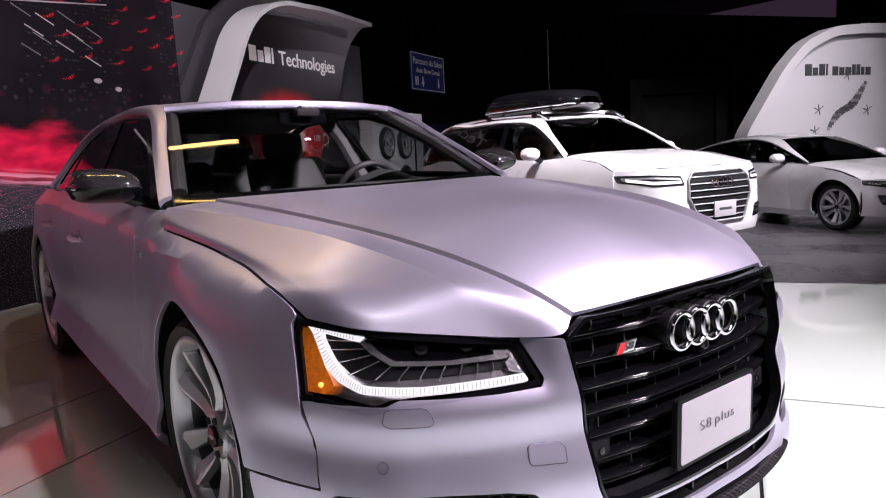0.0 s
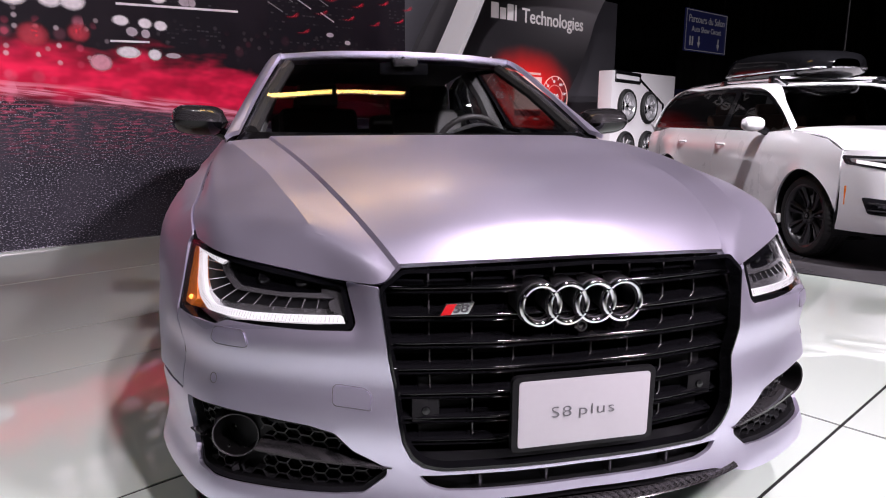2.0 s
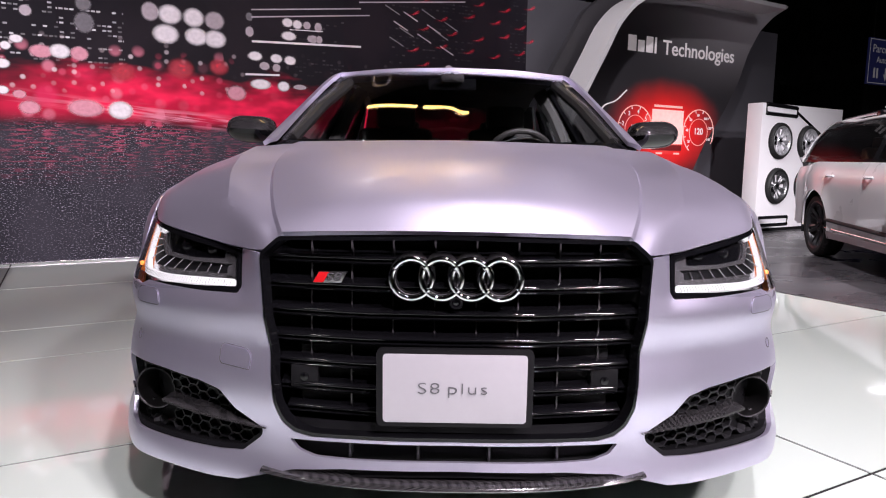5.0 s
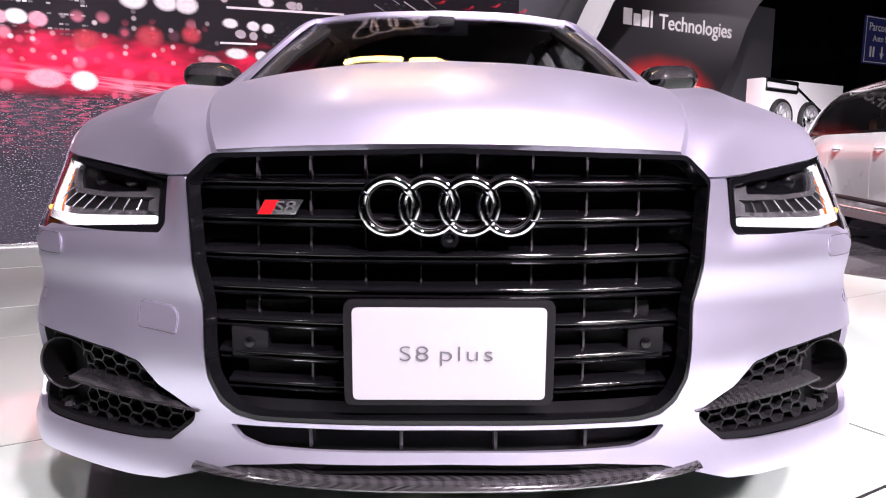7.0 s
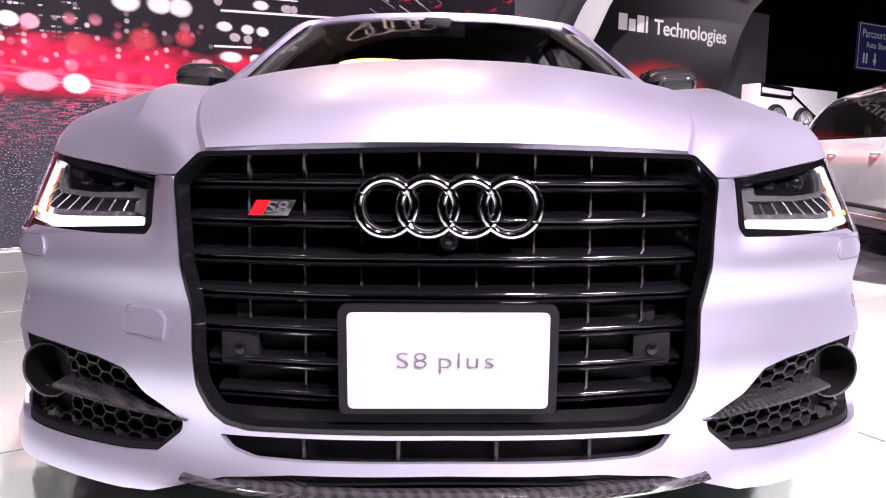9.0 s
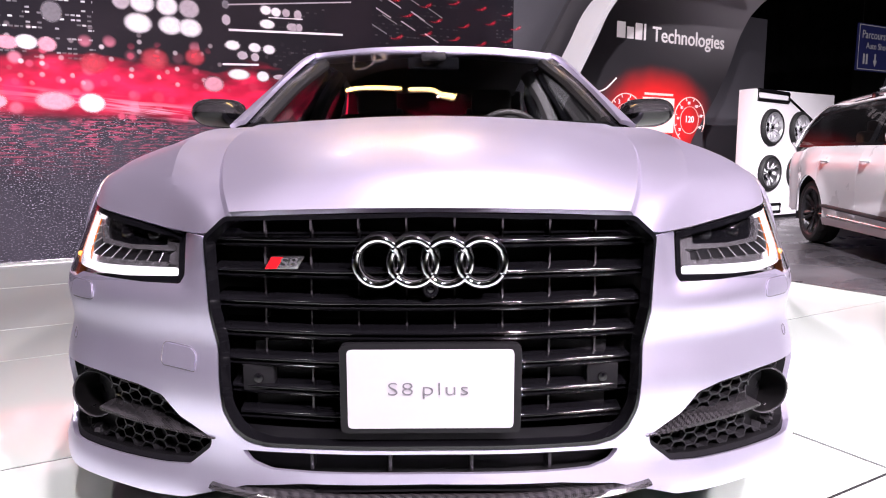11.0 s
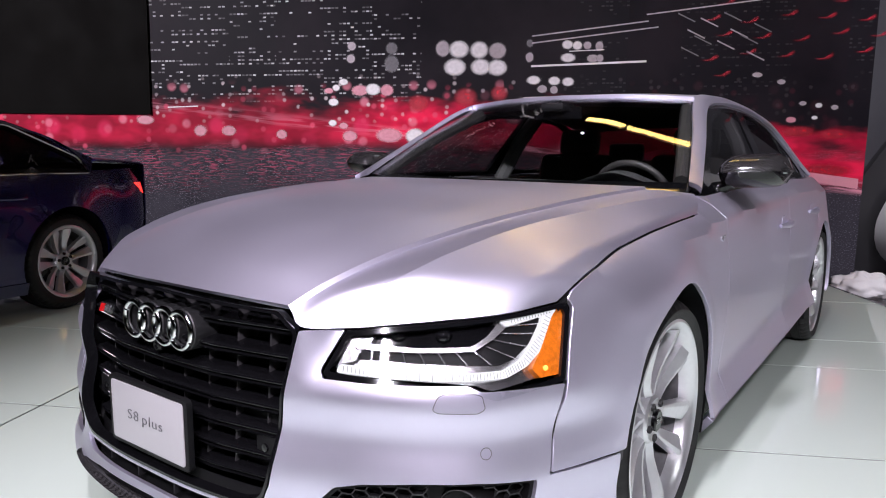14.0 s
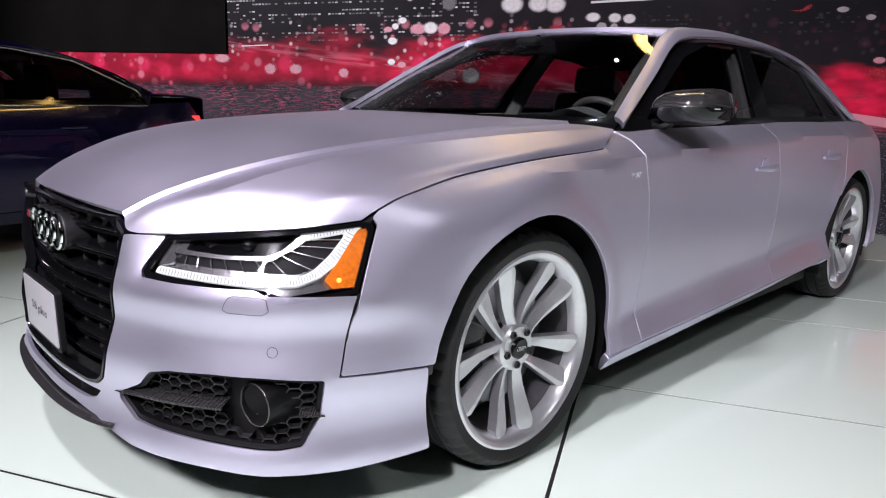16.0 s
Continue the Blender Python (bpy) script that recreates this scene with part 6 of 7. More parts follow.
        for hub in (hf, hr):
            g = np.array([[(sg * x, hub + r * math.cos(a), R + r * math.sin(a)) for x, r in ((W - 0.01, arch + 0.008), (W - 0.40, arch + 0.008), (W - 0.41, 0.0))] for a in np.linspace(radians(-16), radians(196), 28)])
            linked("arch_liner", g.reshape(-1, 3), grid_faces(28, 3, 0, sg > 0), MATT_BLACK, car)
    # nose
    ol = [(-W, zs + 0.0), (W, zs + 0.0), (W, zh[0] + 0.012), (0.6 * W, zh[0] + 0.03), (0.3 * W, zh[0] + 0.045), (0, zh[0] + 0.05), (-0.3 * W, zh[0] + 0.045), (-0.6 * W, zh[0] + 0.03), (-W, zh[0] + 0.012)]
    trimmed("front_bumper", ol, [], front, paint, car, step=0.06, lip=0.02)
    gw, g0, g1 = P["grille"]
    gp = [(-0.72 * gw, g0), (0.72 * gw, g0), (gw, 0.5 * (g0 + g1)), (0.98 * gw, g1 - 0.08), (0.8 * gw, g1), (-0.8 * gw, g1), (-0.98 * gw, g1 - 0.08), (-gw, 0.5 * (g0 + g1))]
    gr = trimmed("grille", gp, [], lambda s, z: front(s, z, 0.006), MATT_BLACK, car, "dark grille with bright bars", 0.05, 0.02, 0.01)
    tone = grille_tone or BRIGHT_BAR
    pr = rounded(gp, 0.05, 0.02)
    part("grille_frame", tube(front(pr[:, 0], pr[:, 1], 0.012), 0.013, 6, True), tone, gr)
    if detail:
        for z in np.linspace(g0 + 0.05, g1 - 0.05, 7):
            w = float(np.interp(z, [g0, 0.5 * (g0 + g1), g1 - 0.08, g1], [0.72 * gw, gw, 0.98 * gw, 0.8 * gw])) - 0.02
            s = np.linspace(-w, w, 15)
            part("grille_bar", tube(front(s, np.full(15, z), 0.014), 0.007, 6), tone, gr)
        for k in range(4):
            cx, cz = -0.105 + 0.07 * k, g1 - 0.11
            part("emblem_ring", tube([tuple(front(cx + 0.048 * math.cos(a), cz + 0.048 * math.sin(a), 0.026)) for a in np.linspace(0, 2 * math.pi, 24, endpoint=False)], 0.007, 6, True), CHROME, gr)
        pz = g0 + 0.12
        pl = part("show_plate", block((-0.16, -0.012, pz - 0.08), (0.16, 0.0, pz + 0.08), 0.004), PLATE_WHITE, gr, "white show plate")
        pl.location = (0, float(front(0, pz, 0.014)[1]) - 0.01, 0)
        part("plate_bar", block((-0.09, -0.0135, pz - 0.012), (0.09, -0.012, pz + 0.012)), INK, pl)
    for sg in (1, -1):
        h0, h1 = P["lamp"]
        lp = [(gw + 0.03, h0), (0.80 * W, h0 - 0.005), (0.985 * W, h0 + 0.04), (0.995 * W, h1), (0.80 * W, h1 + 0.002), (gw + 0.05, h1 - 0.02)]
        hl = trimmed("headlamp", lp, [], lambda s, z: front(s, z, 0.004), SMOKED, car, "clear headlamp with chrome inside", 0.04, 0.01, 0.01, sign=sg)
        trimmed("lamp_tray", inset(lp, 0.022), [inset(lp, 0.040)], lambda s, z: front(s, z, 0.008), BRIGHT_BAR, hl, "", 0.03, 0.008, 0.004, sign=sg)
        st = [(gw + 0.06, h0 + 0.02), (0.80 * W, h0 + 0.016), (0.95 * W, h0 + 0.05), (0.95 * W, h0 + 0.085), (0.80 * W, h0 + 0.052), (gw + 0.06, h0 + 0.050)]
        trimmed("light_strip", st, [], lambda s, z: front(s, z, 0.010), DRL if lit else SATIN_CHROME, hl, "", 0.03, 0.002, 0.003, sign=sg)
        sp = [(gw + 0.05, zs + 0.13), (0.90 * W, zs + 0.16), (0.93 * W, zs + 0.30), (gw + 0.12, zs + 0.27)]
        ik = trimmed("side_intake", sp, [], lambda s, z: front(s, z, 0.004), GLOSS_BLACK, car, "black lower air intake", 0.04, 0.02, 0.01, sign=sg)
        for t in (0.3, 0.7):
            s = np.linspace(gw + 0.08, 0.9 * W, 8)
            part("intake_bar", tube(front(s, zs + 0.14 + 0.03 * (s - gw) + 0.14 * t, 0.010) * (sg, 1, 1), 0.006, 5), DARK_GREY, ik)
        if P.get("marker"):
            q = side(hf - arch - 0.05, 0.62)
            part("side_marker", block((-0.006, -0.02, -0.08), (0.006, 0.02, 0.08), 0.004), AMBER, car).location = q * (sg, 1, 1)
    # hood, glass, roof, tail
    hood = skin([[(0, 0.06, zh[0] + 0.05), (0, 0.45 * yb, zh[1] + 0.03), (0, yb - 0.12, zh[2] + 0.02)], [(0.42 * W, 0.10, zh[0] + 0.045), (0.46 * W, 0.45 * yb, zh[1] + 0.03), (0.5 * W, yb - 0.08, zh[2] + 0.018)], [(0.70 * W, 0.18, zh[0] + 0.035), (0.72 * W, 0.48 * yb, zh[1] + 0.005), (0.76 * W, yb - 0.02, zh[2] + 0.005)], [(0.955 * W, nose_d, zh[0] + 0.012), (0.945 * W, 0.55 * yb, zh[1] - 0.02), (0.93 * W, yb, zh[2] - 0.02)]], 24, 4, (1,))
    sheet("hood", hood, paint, car, mirror=True, thick=0.015)
    tz, rw = P["roof"], P["roof_half"]
    ys = P["roof_y"]
    scr = np.swapaxes(skin([[(0, yb - 0.12, zh[2] + 0.01), (0.5 * W, yb - 0.05, zh[2] + 0.01), (0.86 * W, yb + 0.05, zh[2] + 0.01)], [(0, 0.5 * (yb + yt) - 0.06, 0.5 * (zh[2] + tz[0]) + 0.05), (0.45 * W, 0.5 * (yb + yt) - 0.03, 0.5 * (zh[2] + tz[0]) + 0.045), (0.5 * (0.86 * W + rw) + 0.01, 0.5 * (yb + yt) + 0.06, 0.5 * (zh[2] + tz[0]) + 0.02)], [(0, yt - 0.08, tz[0] + 0.01), (0.5 * rw, yt - 0.05, tz[0] + 0.008), (rw, yt + 0.03, tz[0] - 0.01)]], 12, 5), 0, 1)[:, ::-1]
    w = sheet("windscreen", scr, TINT_GLASS, car, mirror=True, thick=0.004)
    w.visible_shadow = False
    rf = np.swapaxes(skin([[(0, y + dy0, z + 0.012), (0.55 * rw, y + dy0 * 0.6, z + 0.008), (rw, y - dy0 * 0.4, z - 0.012)] for y, z, dy0 in [(ys[i], tz[i], -0.08 if i == 0 else 0.0) for i in range(len(ys))]], 12, 5), 0, 1)[:, ::-1]
    sheet("roof", rf, paint, car, mirror=True, thick=0.02)
    ye, ze = P["rear_glass"]
    rg = np.swapaxes(skin([[(0, ys[-1], tz[-1] + 0.010), (0.55 * rw, ys[-1], tz[-1] + 0.006), (rw, ys[-1], tz[-1] - 0.014)], [(0, 0.5 * (ys[-1] + ye), 0.5 * (tz[-1] + ze) + 0.03), (0.5 * W, 0.5 * (ys[-1] + ye), 0.5 * (tz[-1] + ze) + 0.02), (0.5 * (rw + 0.84 * W), 0.5 * (ys[-1] + ye), 0.5 * (tz[-1] + ze))], [(0, ye, ze), (0.5 * W, ye - 0.02, ze), (0.84 * W, ye - 0.08, ze - 0.01)]], 12, 4), 0, 1)[:, ::-1]
    sheet("rear_window", rg, TINT_GLASS, car, mirror=True, thick=0.004)
    tl = np.swapaxes(skin([[(0, ye, ze + 0.005), (0.5 * W, ye - 0.02, ze), (0.92 * W, ye - 0.08, ze - 0.02)], [(0, L - 0.06, P["tail"] + 0.02), (0.5 * W, L - 0.08, P["tail"] + 0.015), (0.84 * W, L - 0.16, P["tail"])], [(0, L - 0.01, P["tail"] - 0.08), (0.5 * W, L - 0.03, P["tail"] - 0.08), (0.86 * W, L - 0.12, P["tail"] - 0.08)], [(0, L, 0.55), (0.5 * W, L - 0.02, 0.55), (0.86 * W, L - 0.12, 0.55)], [(0, L - 0.06, zs), (0.5 * W, L - 0.08, zs), (0.86 * W, L - 0.16, zs)]], 12, 4), 0, 1)[:, ::-1]
    sheet("tail", tl, paint, car, mirror=True)
    # rails, side glass
    rin = [(0.865 * W, yb + 0.04, zh[2] + 0.005), (0.5 * (0.86 * W + rw) + 0.012, 0.5 * (yb + yt) + 0.06, 0.5 * (zh[2] + tz[0]) + 0.02)] + [(rw + 0.002, y + (0.03 if i == 0 else 0), z - 0.011) for i, (y, z) in enumerate(zip(ys, tz))] + [(0.5 * (rw + 0.84 * W), 0.5 * (ys[-1] + ye), 0.5 * (tz[-1] + ze)), (0.86 * W, ye - 0.06, ze - 0.01)]
    kx = (0.905 * W - rw - 0.06) / (tz[1] - zb)

    def pane(y, z, off=0.0):
        y, z = np.asarray(y, float), np.asarray(z, float)
        return np.stack([0.925 * W - kx * (z - zb) + off, y, z], -1)
    fr = [(yb - 0.02, zb - 0.012), (0.5 * (yb + yt) + 0.03, 0.5 * (zh[2] + tz[0]) - 0.022)] + [(y + (0.06 if i == 0 else 0), z - (0.062 if i == 0 else 0.05)) for i, (y, z) in enumerate(zip(ys, tz))] + [P["dlo_end"], (P["dlo_end"][0] + 0.06, zb + 0.012)]
    rout = [tuple(pane(y, z, 0.004)) for y, z in fr]
    rails = skin([rin, [tuple(0.55 * np.array(a) + 0.45 * np.array(b) + (0.008, 0, 0.004)) for a, b in zip(rin, rout + rout[-1:])], rout[:len(rin)]], 40, 3)
    inn = inset(fr, 0.028)
    for sg in (1, -1):
        side_r = rails * (sg, 1, 1)
        sheet("roof_rail_panel", side_r if sg < 0 else side_r[::-1], paint, car, thick=0.015)
        bp = d2 - 0.05
        fa, fb = [q for q in inn if q[0] < bp + 0.09], [q for q in inn if q[0] > bp + 0.09]
        zt = float(np.interp(bp, ys, tz)) - 0.095
        g1p = sorted([tuple(q) for q in fa if q[1] < zb + 0.05], key=lambda q: q[0])[:1] + [tuple(q) for q in fa if q[1] >= zb + 0.05] + [(bp - 0.02, zt), (bp - 0.05, zb + 0.04)]
        g2p = [(bp + 0.07, zb + 0.04), (bp + 0.08, zt)] + [tuple(q) for q in fb]
        trimmed("window_frame", fr, [g1p, g2p], pane, GLOSS_BLACK, car, "", 0.09, 0.01, 0.02, sign=sg, hole_r=0.02)
        for gpz in (g1p, g2p):
            q = trimmed("side_window", gpz, [], lambda a, b: pane(a, b, -0.004), DARK_GLASS, car, "", 0.2, 0.02, 0.0, sign=sg, gap=-0.006)
            q.visible_shadow = False
        if P.get("bright_frame"):
            rr = rounded(fr, 0.08, 0.02)
            part("window_strip", tube(pane(rr[:, 0], rr[:, 1], 0.008) * (sg, 1, 1), 0.007, 6, True), SATIN_CHROME, car)
        shell = []
        for t in np.linspace(-1, 1, 9):
            k = (1 - abs(t)**3)**0.5 if abs(t) < 1 else 0.02
            shell.append([(sg * (W + 0.10 + t * 0.12), yb + 0.42 + 0.09 * k * math.cos(a), zb + 0.075 + 0.075 * k * math.sin(a)) for a in np.linspace(0, 2 * math.pi, 17)])
        md = linked("door_mirror", np.array(shell).reshape(-1, 3), grid_faces(9, 17, 0, sg > 0), paint, car)
        part("mirror_arm", tube([(sg * (W - 0.06), yb + 0.42, zb - 0.01), (sg * (W + 0.03), yb + 0.42, zb + 0.03)], 0.035, 8), GLOSS_BLACK, md)
    # plain cabin
    part("dashboard", block((-0.78 * W, yb + 0.1, zb - 0.3), (0.78 * W, yb + 0.55, zb - 0.02), 0.05), DARK_GREY, car)
    for sx in (-1, 1):
        for yy in (d2 - 0.1, d3 - 0.15):
            st = part("seat", block((sx * 0.4 - 0.24, yy - 0.06, zb - 0.5), (sx * 0.4 + 0.24, yy + 0.10, zb + 0.18), 0.05, seg=3), P.get("seat_mat", LEATHER), car)
            part("head_rest", block((sx * 0.4 - 0.12, yy + 0.04, zb + 0.16), (sx * 0.4 + 0.12, yy + 0.12, zb + 0.30), 0.03), P.get("seat_mat", LEATHER), st)
    part("cabin_floor", block((-0.8 * W, yb, zs + 0.1), (0.8 * W, L - 0.6, zs + 0.2)), MATT_BLACK, car)
    part("floor_pan", block((-0.9 * W, hf + arch, zs - 0.03), (0.9 * W, hr - arch, zs + 0.06)), MATT_BLACK, car)
    part("front_tray", block((-0.6 * W, 0.25, zs), (0.6 * W, hf + arch, zs + 0.30)), MATT_BLACK, car)
    part("rear_tray", block((-0.6 * W, hr - arch, zs), (0.6 * W, L - 0.2, zs + 0.1)), MATT_BLACK, car)
    for sg in (1, -1):
        tp = [(L - 0.30, P["tail"] - 0.15), (L - 0.13, P["tail"] - 0.15), (L - 0.14, P["tail"] - 0.25), (L - 0.2, P["tail"] - 0.23)]
        trimmed("tail_lamp", tp, [], lambda a, b: side(a, b) + (0.004, 0, 0), RED_LAMP if P.get("tail_on") else RED_BADGE, car, "red tail lamp", 0.06, 0.01, 0.01, sign=sg)
    wh = road_wheel("wheel", 1.0, R, 0.25, R - 0.085, spokes, alloy=wheel_alloy)
    wh.parent = car
    for i, (sx, hub) in enumerate(((1, hf), (1, hr), (-1, hf), (-1, hr))):
        mm = pose(sx * (W - 0.135), hub, R, 13 + 31 * i, 0, 0 if sx > 0 else 180)
        if i == 0:
            wh.matrix_basis = mm
        else:
            copy_thing(wh, mm)
    return car


SUV = dict(half=0.984, length=5.05, tyre=0.375, front_axle=0.95, wheelbase=2.994, belt=1.13, sill=0.32, hood=(0.985, 1.105, 1.175), screen=(1.32, 2.05), doors=(1.68, 2.72, 3.72), roof=(1.605, 1.65, 1.645, 1.60), roof_y=(2.05, 2.7, 3.6, 4.45), roof_half=0.62, rear_glass=(4.92, 1.22), tail=1.08, grille=(0.46, 0.46, 0.96), lamp=(0.84, 0.955), dlo_end=(4.62, 1.42), sill_strip=True, marker=True, seat_mat=mat("tan_leather", (0.10, 0.04, 0.018), 0.5))
suv = show_car("sport_utility_car", "white sport utility car with a black roof box on dark floor", pose(4.87, 2.82, LOW, 0, 0, -8.8), WHITE_PAINT, SUV, DARK_ALLOY, 7, lit=True)
FAST = dict(half=0.955, length=4.97, tyre=0.345, front_axle=0.93, wheelbase=2.914, belt=0.98, sill=0.24, hood=(0.73, 0.87, 0.97), screen=(1.48, 2.30), doors=(1.72, 2.80, 3.72), roof=(1.35, 1.405, 1.39, 1.30), roof_y=(2.30, 2.8, 3.3, 3.9), roof_half=0.57, rear_glass=(4.72, 1.06), tail=1.02, grille=(0.43, 0.30, 0.73), lamp=(0.63, 0.73), dlo_end=(4.30, 1.11), bright_frame=True, sill_mat=WHITE_PAINT)
show_car("fastback_car", "white four-door fastback car beside the white display panel", STAND @ pose(9.39, 2.27, DEEP, 0, 0, -19.3), WHITE_PAINT, FAST, ALLOY, 5)
BLUE = dict(half=0.92, length=4.73, tyre=0.345, front_axle=0.88, wheelbase=2.82, belt=0.97, sill=0.23, hood=(0.72, 0.87, 0.97), screen=(1.35, 2.12), doors=(1.60, 2.62, 3.42), roof=(1.355, 1.415, 1.41, 1.355), roof_y=(2.12, 2.6, 3.0, 3.45), roof_half=0.55, rear_glass=(4.12, 1.09), tail=1.05, grille=(0.42, 0.29, 0.72), lamp=(0.62, 0.72), dlo_end=(3.92, 1.10), bright_frame=True, tail_on=True)
show_car("compact_saloon_car", "dark blue saloon car with a lit red tail lamp", pose(-3.17, -2.33, 0.0, 0, 0, 19), BLUE_PAINT, BLUE, ALLOY, 5)
show_car("far_car", "dark grey car far back in the dim hall", STAND @ pose(12.6, 8.6, DEEP, 0, 0, -30), mat("dark_grey_paint", (0.02, 0.02, 0.022), 0.3, 0.3, 1.0), dict(FAST, grille=(0.40, 0.30, 0.70)), ALLOY, 5, detail=False)


def roof_box():
    """A glossy roof box on two bars, on the sport utility car."""
    at = pose(4.87, 2.82, LOW, 0, 0, -8.8)
    bx = thing("roof_box", "glossy black roof luggage box on silver cross bars", "roof box", at)
    rows = []
    for t in np.linspace(0, 1, 15):
        y = 1.93 + 2.0 * t
        k = max(0.02, (1 - abs(2 * t - 1)**4)**0.5)
        h = 0.09 + 0.17 * k * (1 - 0.35 * (1 - t)**2)
        ring = [(-0.02 + 0.42 * (0.35 + 0.65 * k) * np.sign(math.cos(a)) * abs(math.cos(a))**0.55, y, 1.785 + (h * max(0, math.sin(a))**0.7 if math.sin(a) > 0 else -0.10 * k * abs(math.sin(a))**0.6)) for a in np.linspace(0, 2 * math.pi, 33)]
        rows.append(ring)
    g = np.array(rows)
    linked("lid", g.reshape(-1, 3), grid_faces(15, 33), GLOSS_BLACK, bx)
    part("seam_strip", tube([(-0.02 + 0.425 * c, 2.93 + 0.97 * s, 1.785) for c, s in [(abs(math.cos(a))**0.5 * np.sign(math.cos(a)), abs(math.sin(a))**0.5 * np.sign(math.sin(a))) for a in np.linspace(0, 2 * math.pi, 40, endpoint=False)]], 0.012, 6, True), SATIN_CHROME, bx)
    for y in (2.25, 3.3):
        bar = part("cross_bar", tube([(-0.62, y, 1.70), (0.62, y, 1.70)], 0.018, 8), SATIN_CHROME, bx)
        for sx in (-1, 1):
            part("bar_foot", block((sx * 0.60 - 0.04, y - 0.05, 1.635), (sx * 0.60 + 0.04, y + 0.05, 1.715), 0.01), GLOSS_BLACK, bar)
    for sx in (-1, 1):
        part("roof_rail", tube([(sx * 0.60, 2.0, 1.615), (sx * 0.615, 2.15, 1.68), (sx * 0.61, 3.2, 1.697), (sx * 0.60, 4.25, 1.665), (sx * 0.59, 4.4, 1.605)], 0.018, 8), SATIN_CHROME, suv)


roof_box()

# ---- the display arch, its stands and signs
def swoosh():
    """White arch frame with a dark printed panel, leaning to the right."""
    arch = thing("display_arch", "white curved display arch with a dark printed panel", "display", FRAME)
    inner = line([(0.62, -0.15), (-1.0, -0.13), (-2.0, -0.10), (-2.22, -0.02), (-2.36, 0.15), (-2.40, 0.42), (-2.26, 0.85), (-1.76, 1.77), (-1.18, 2.75), (-0.86, 3.28), (-0.55, 3.58), (0.0, 3.84), (0.9, 3.95), (3.3, 3.98)], 90)
    run = np.gradient(inner, axis=0)
    run /= np.linalg.norm(run, axis=1)[:, None]
    outer = inner + 0.075 * np.stack([-run[:, 1], run[:, 0]], 1) * (-1)
    outer[:, 1] = np.maximum(outer[:, 1], DEEP)
    n = len(outer)
    v, f = [], []
    for d in (0.0, 0.56):
        v += [(a, d, b) for a, b in outer] + [(a, d, b) for a, b in inner]
    for i in range(n - 1):
        f += [(i, i + 1, n + i + 1, n + i), (i + 1, i, 2 * n + i, 2 * n + i + 1), (n + i, n + i + 1, 3 * n + i + 1, 3 * n + i)]
    f += [(0, n, 3 * n, 2 * n), (n - 1, 2 * n - 1, 4 * n - 1, 3 * n - 1)]
    linked("arch_frame", v, f, WHITE_PANEL, arch, "white lacquered frame")
    return arch


def panel_print():
    m, n, l = node_mat("dark_dial_print")
    w = Wire(m.node_tree)
    b = n["Principled BSDF"]
    co, sp = n.new("ShaderNodeTexCoord"), n.new("ShaderNodeSeparateXYZ")
    l.new(co.outputs["Object"], sp.inputs[0])
    u, z = sp.outputs[0], sp.outputs[2]
    # Ground paler upwards, with a soft highlight coloured in at the top right.
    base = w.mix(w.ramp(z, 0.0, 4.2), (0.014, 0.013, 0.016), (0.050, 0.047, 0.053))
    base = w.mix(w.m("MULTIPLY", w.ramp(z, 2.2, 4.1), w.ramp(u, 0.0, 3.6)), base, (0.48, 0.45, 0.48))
    dx, dz = w.m("MULTIPLY", w.m("SUBTRACT", u, 1.08), 0.62), w.m("SUBTRACT", z, 1.62)
    r = w.m("SQRT", w.m("ADD", w.m("MULTIPLY", dx, dx), w.m("MULTIPLY", dz, dz)))
    r = w.m("ADD", r, w.m("MULTIPLY", w.m("SUBTRACT", w.noise(co.outputs["Object"], 2.0, 2), 0.5), 0.18))
    col = w.mix(w.ramp(r, 0.28, 1.0, 1.0, 0.0), base, (0.78, 0.012, 0.014))
    hot = w.m("SQRT", w.m("ADD", w.m("POWER", w.m("MULTIPLY", w.m("SUBTRACT", u, 1.0), 0.9), 2.0), w.m("POWER", w.m("MULTIPLY", w.m("SUBTRACT", z, 1.6), 1.3), 2.0)))
    col = w.mix(w.ramp(hot, 0.05, 0.62, 0.85, 0.0), col, (0.95, 0.42, 0.38))
    l.new(col, b.inputs["Base Color"])
    b.inputs["Roughness"].default_value = 0.38
    # the red picture is given a slight emission of its own
    l.new(w.mix(w.ramp(r, 0.28, 1.0, 1.0, 0.0), (0.0, 0.0, 0.0), (1.0, 0.03, 0.03)), b.inputs["Emission Color"])
    b.inputs["Emission Strength"].default_value = 0.25
    return m


ARCH_OB = swoosh()
pn = [(-2.45, DEEP + 0.02), (1.58, DEEP + 0.02), (1.46, 0.0), (1.46, 0.2), (1.62, 0.47), (2.10, 1.35), (2.65, 2.05), (3.0, 2.62), (3.25, 3.20), (3.55, 3.64), (3.95, 3.96), (4.45, 4.22), (0.8, 4.22), (-0.3, 4.0), (-1.0, 3.5), (-2.45, 1.2), (-2.9, 0.5), (-2.8, 0.0)]
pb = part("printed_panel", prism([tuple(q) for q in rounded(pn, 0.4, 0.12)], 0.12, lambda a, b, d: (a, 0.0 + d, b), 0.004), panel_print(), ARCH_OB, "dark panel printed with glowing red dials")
pb.matrix_parent_inverse = FRAME.inverted()
pb.matrix_basis = PANEL
# Letter and dial prints carry a little emission to read brighter.
PALE = mat("pale_print", (0.85, 0.80, 0.82), 0.4, emit=(1.0, 0.9, 0.92), power=0.15, vary=0.02)
DIAL = mat("dial_print", (0.85, 0.45, 0.42), 0.4, emit=(1.0, 0.55, 0.5), power=0.35, vary=0.02)


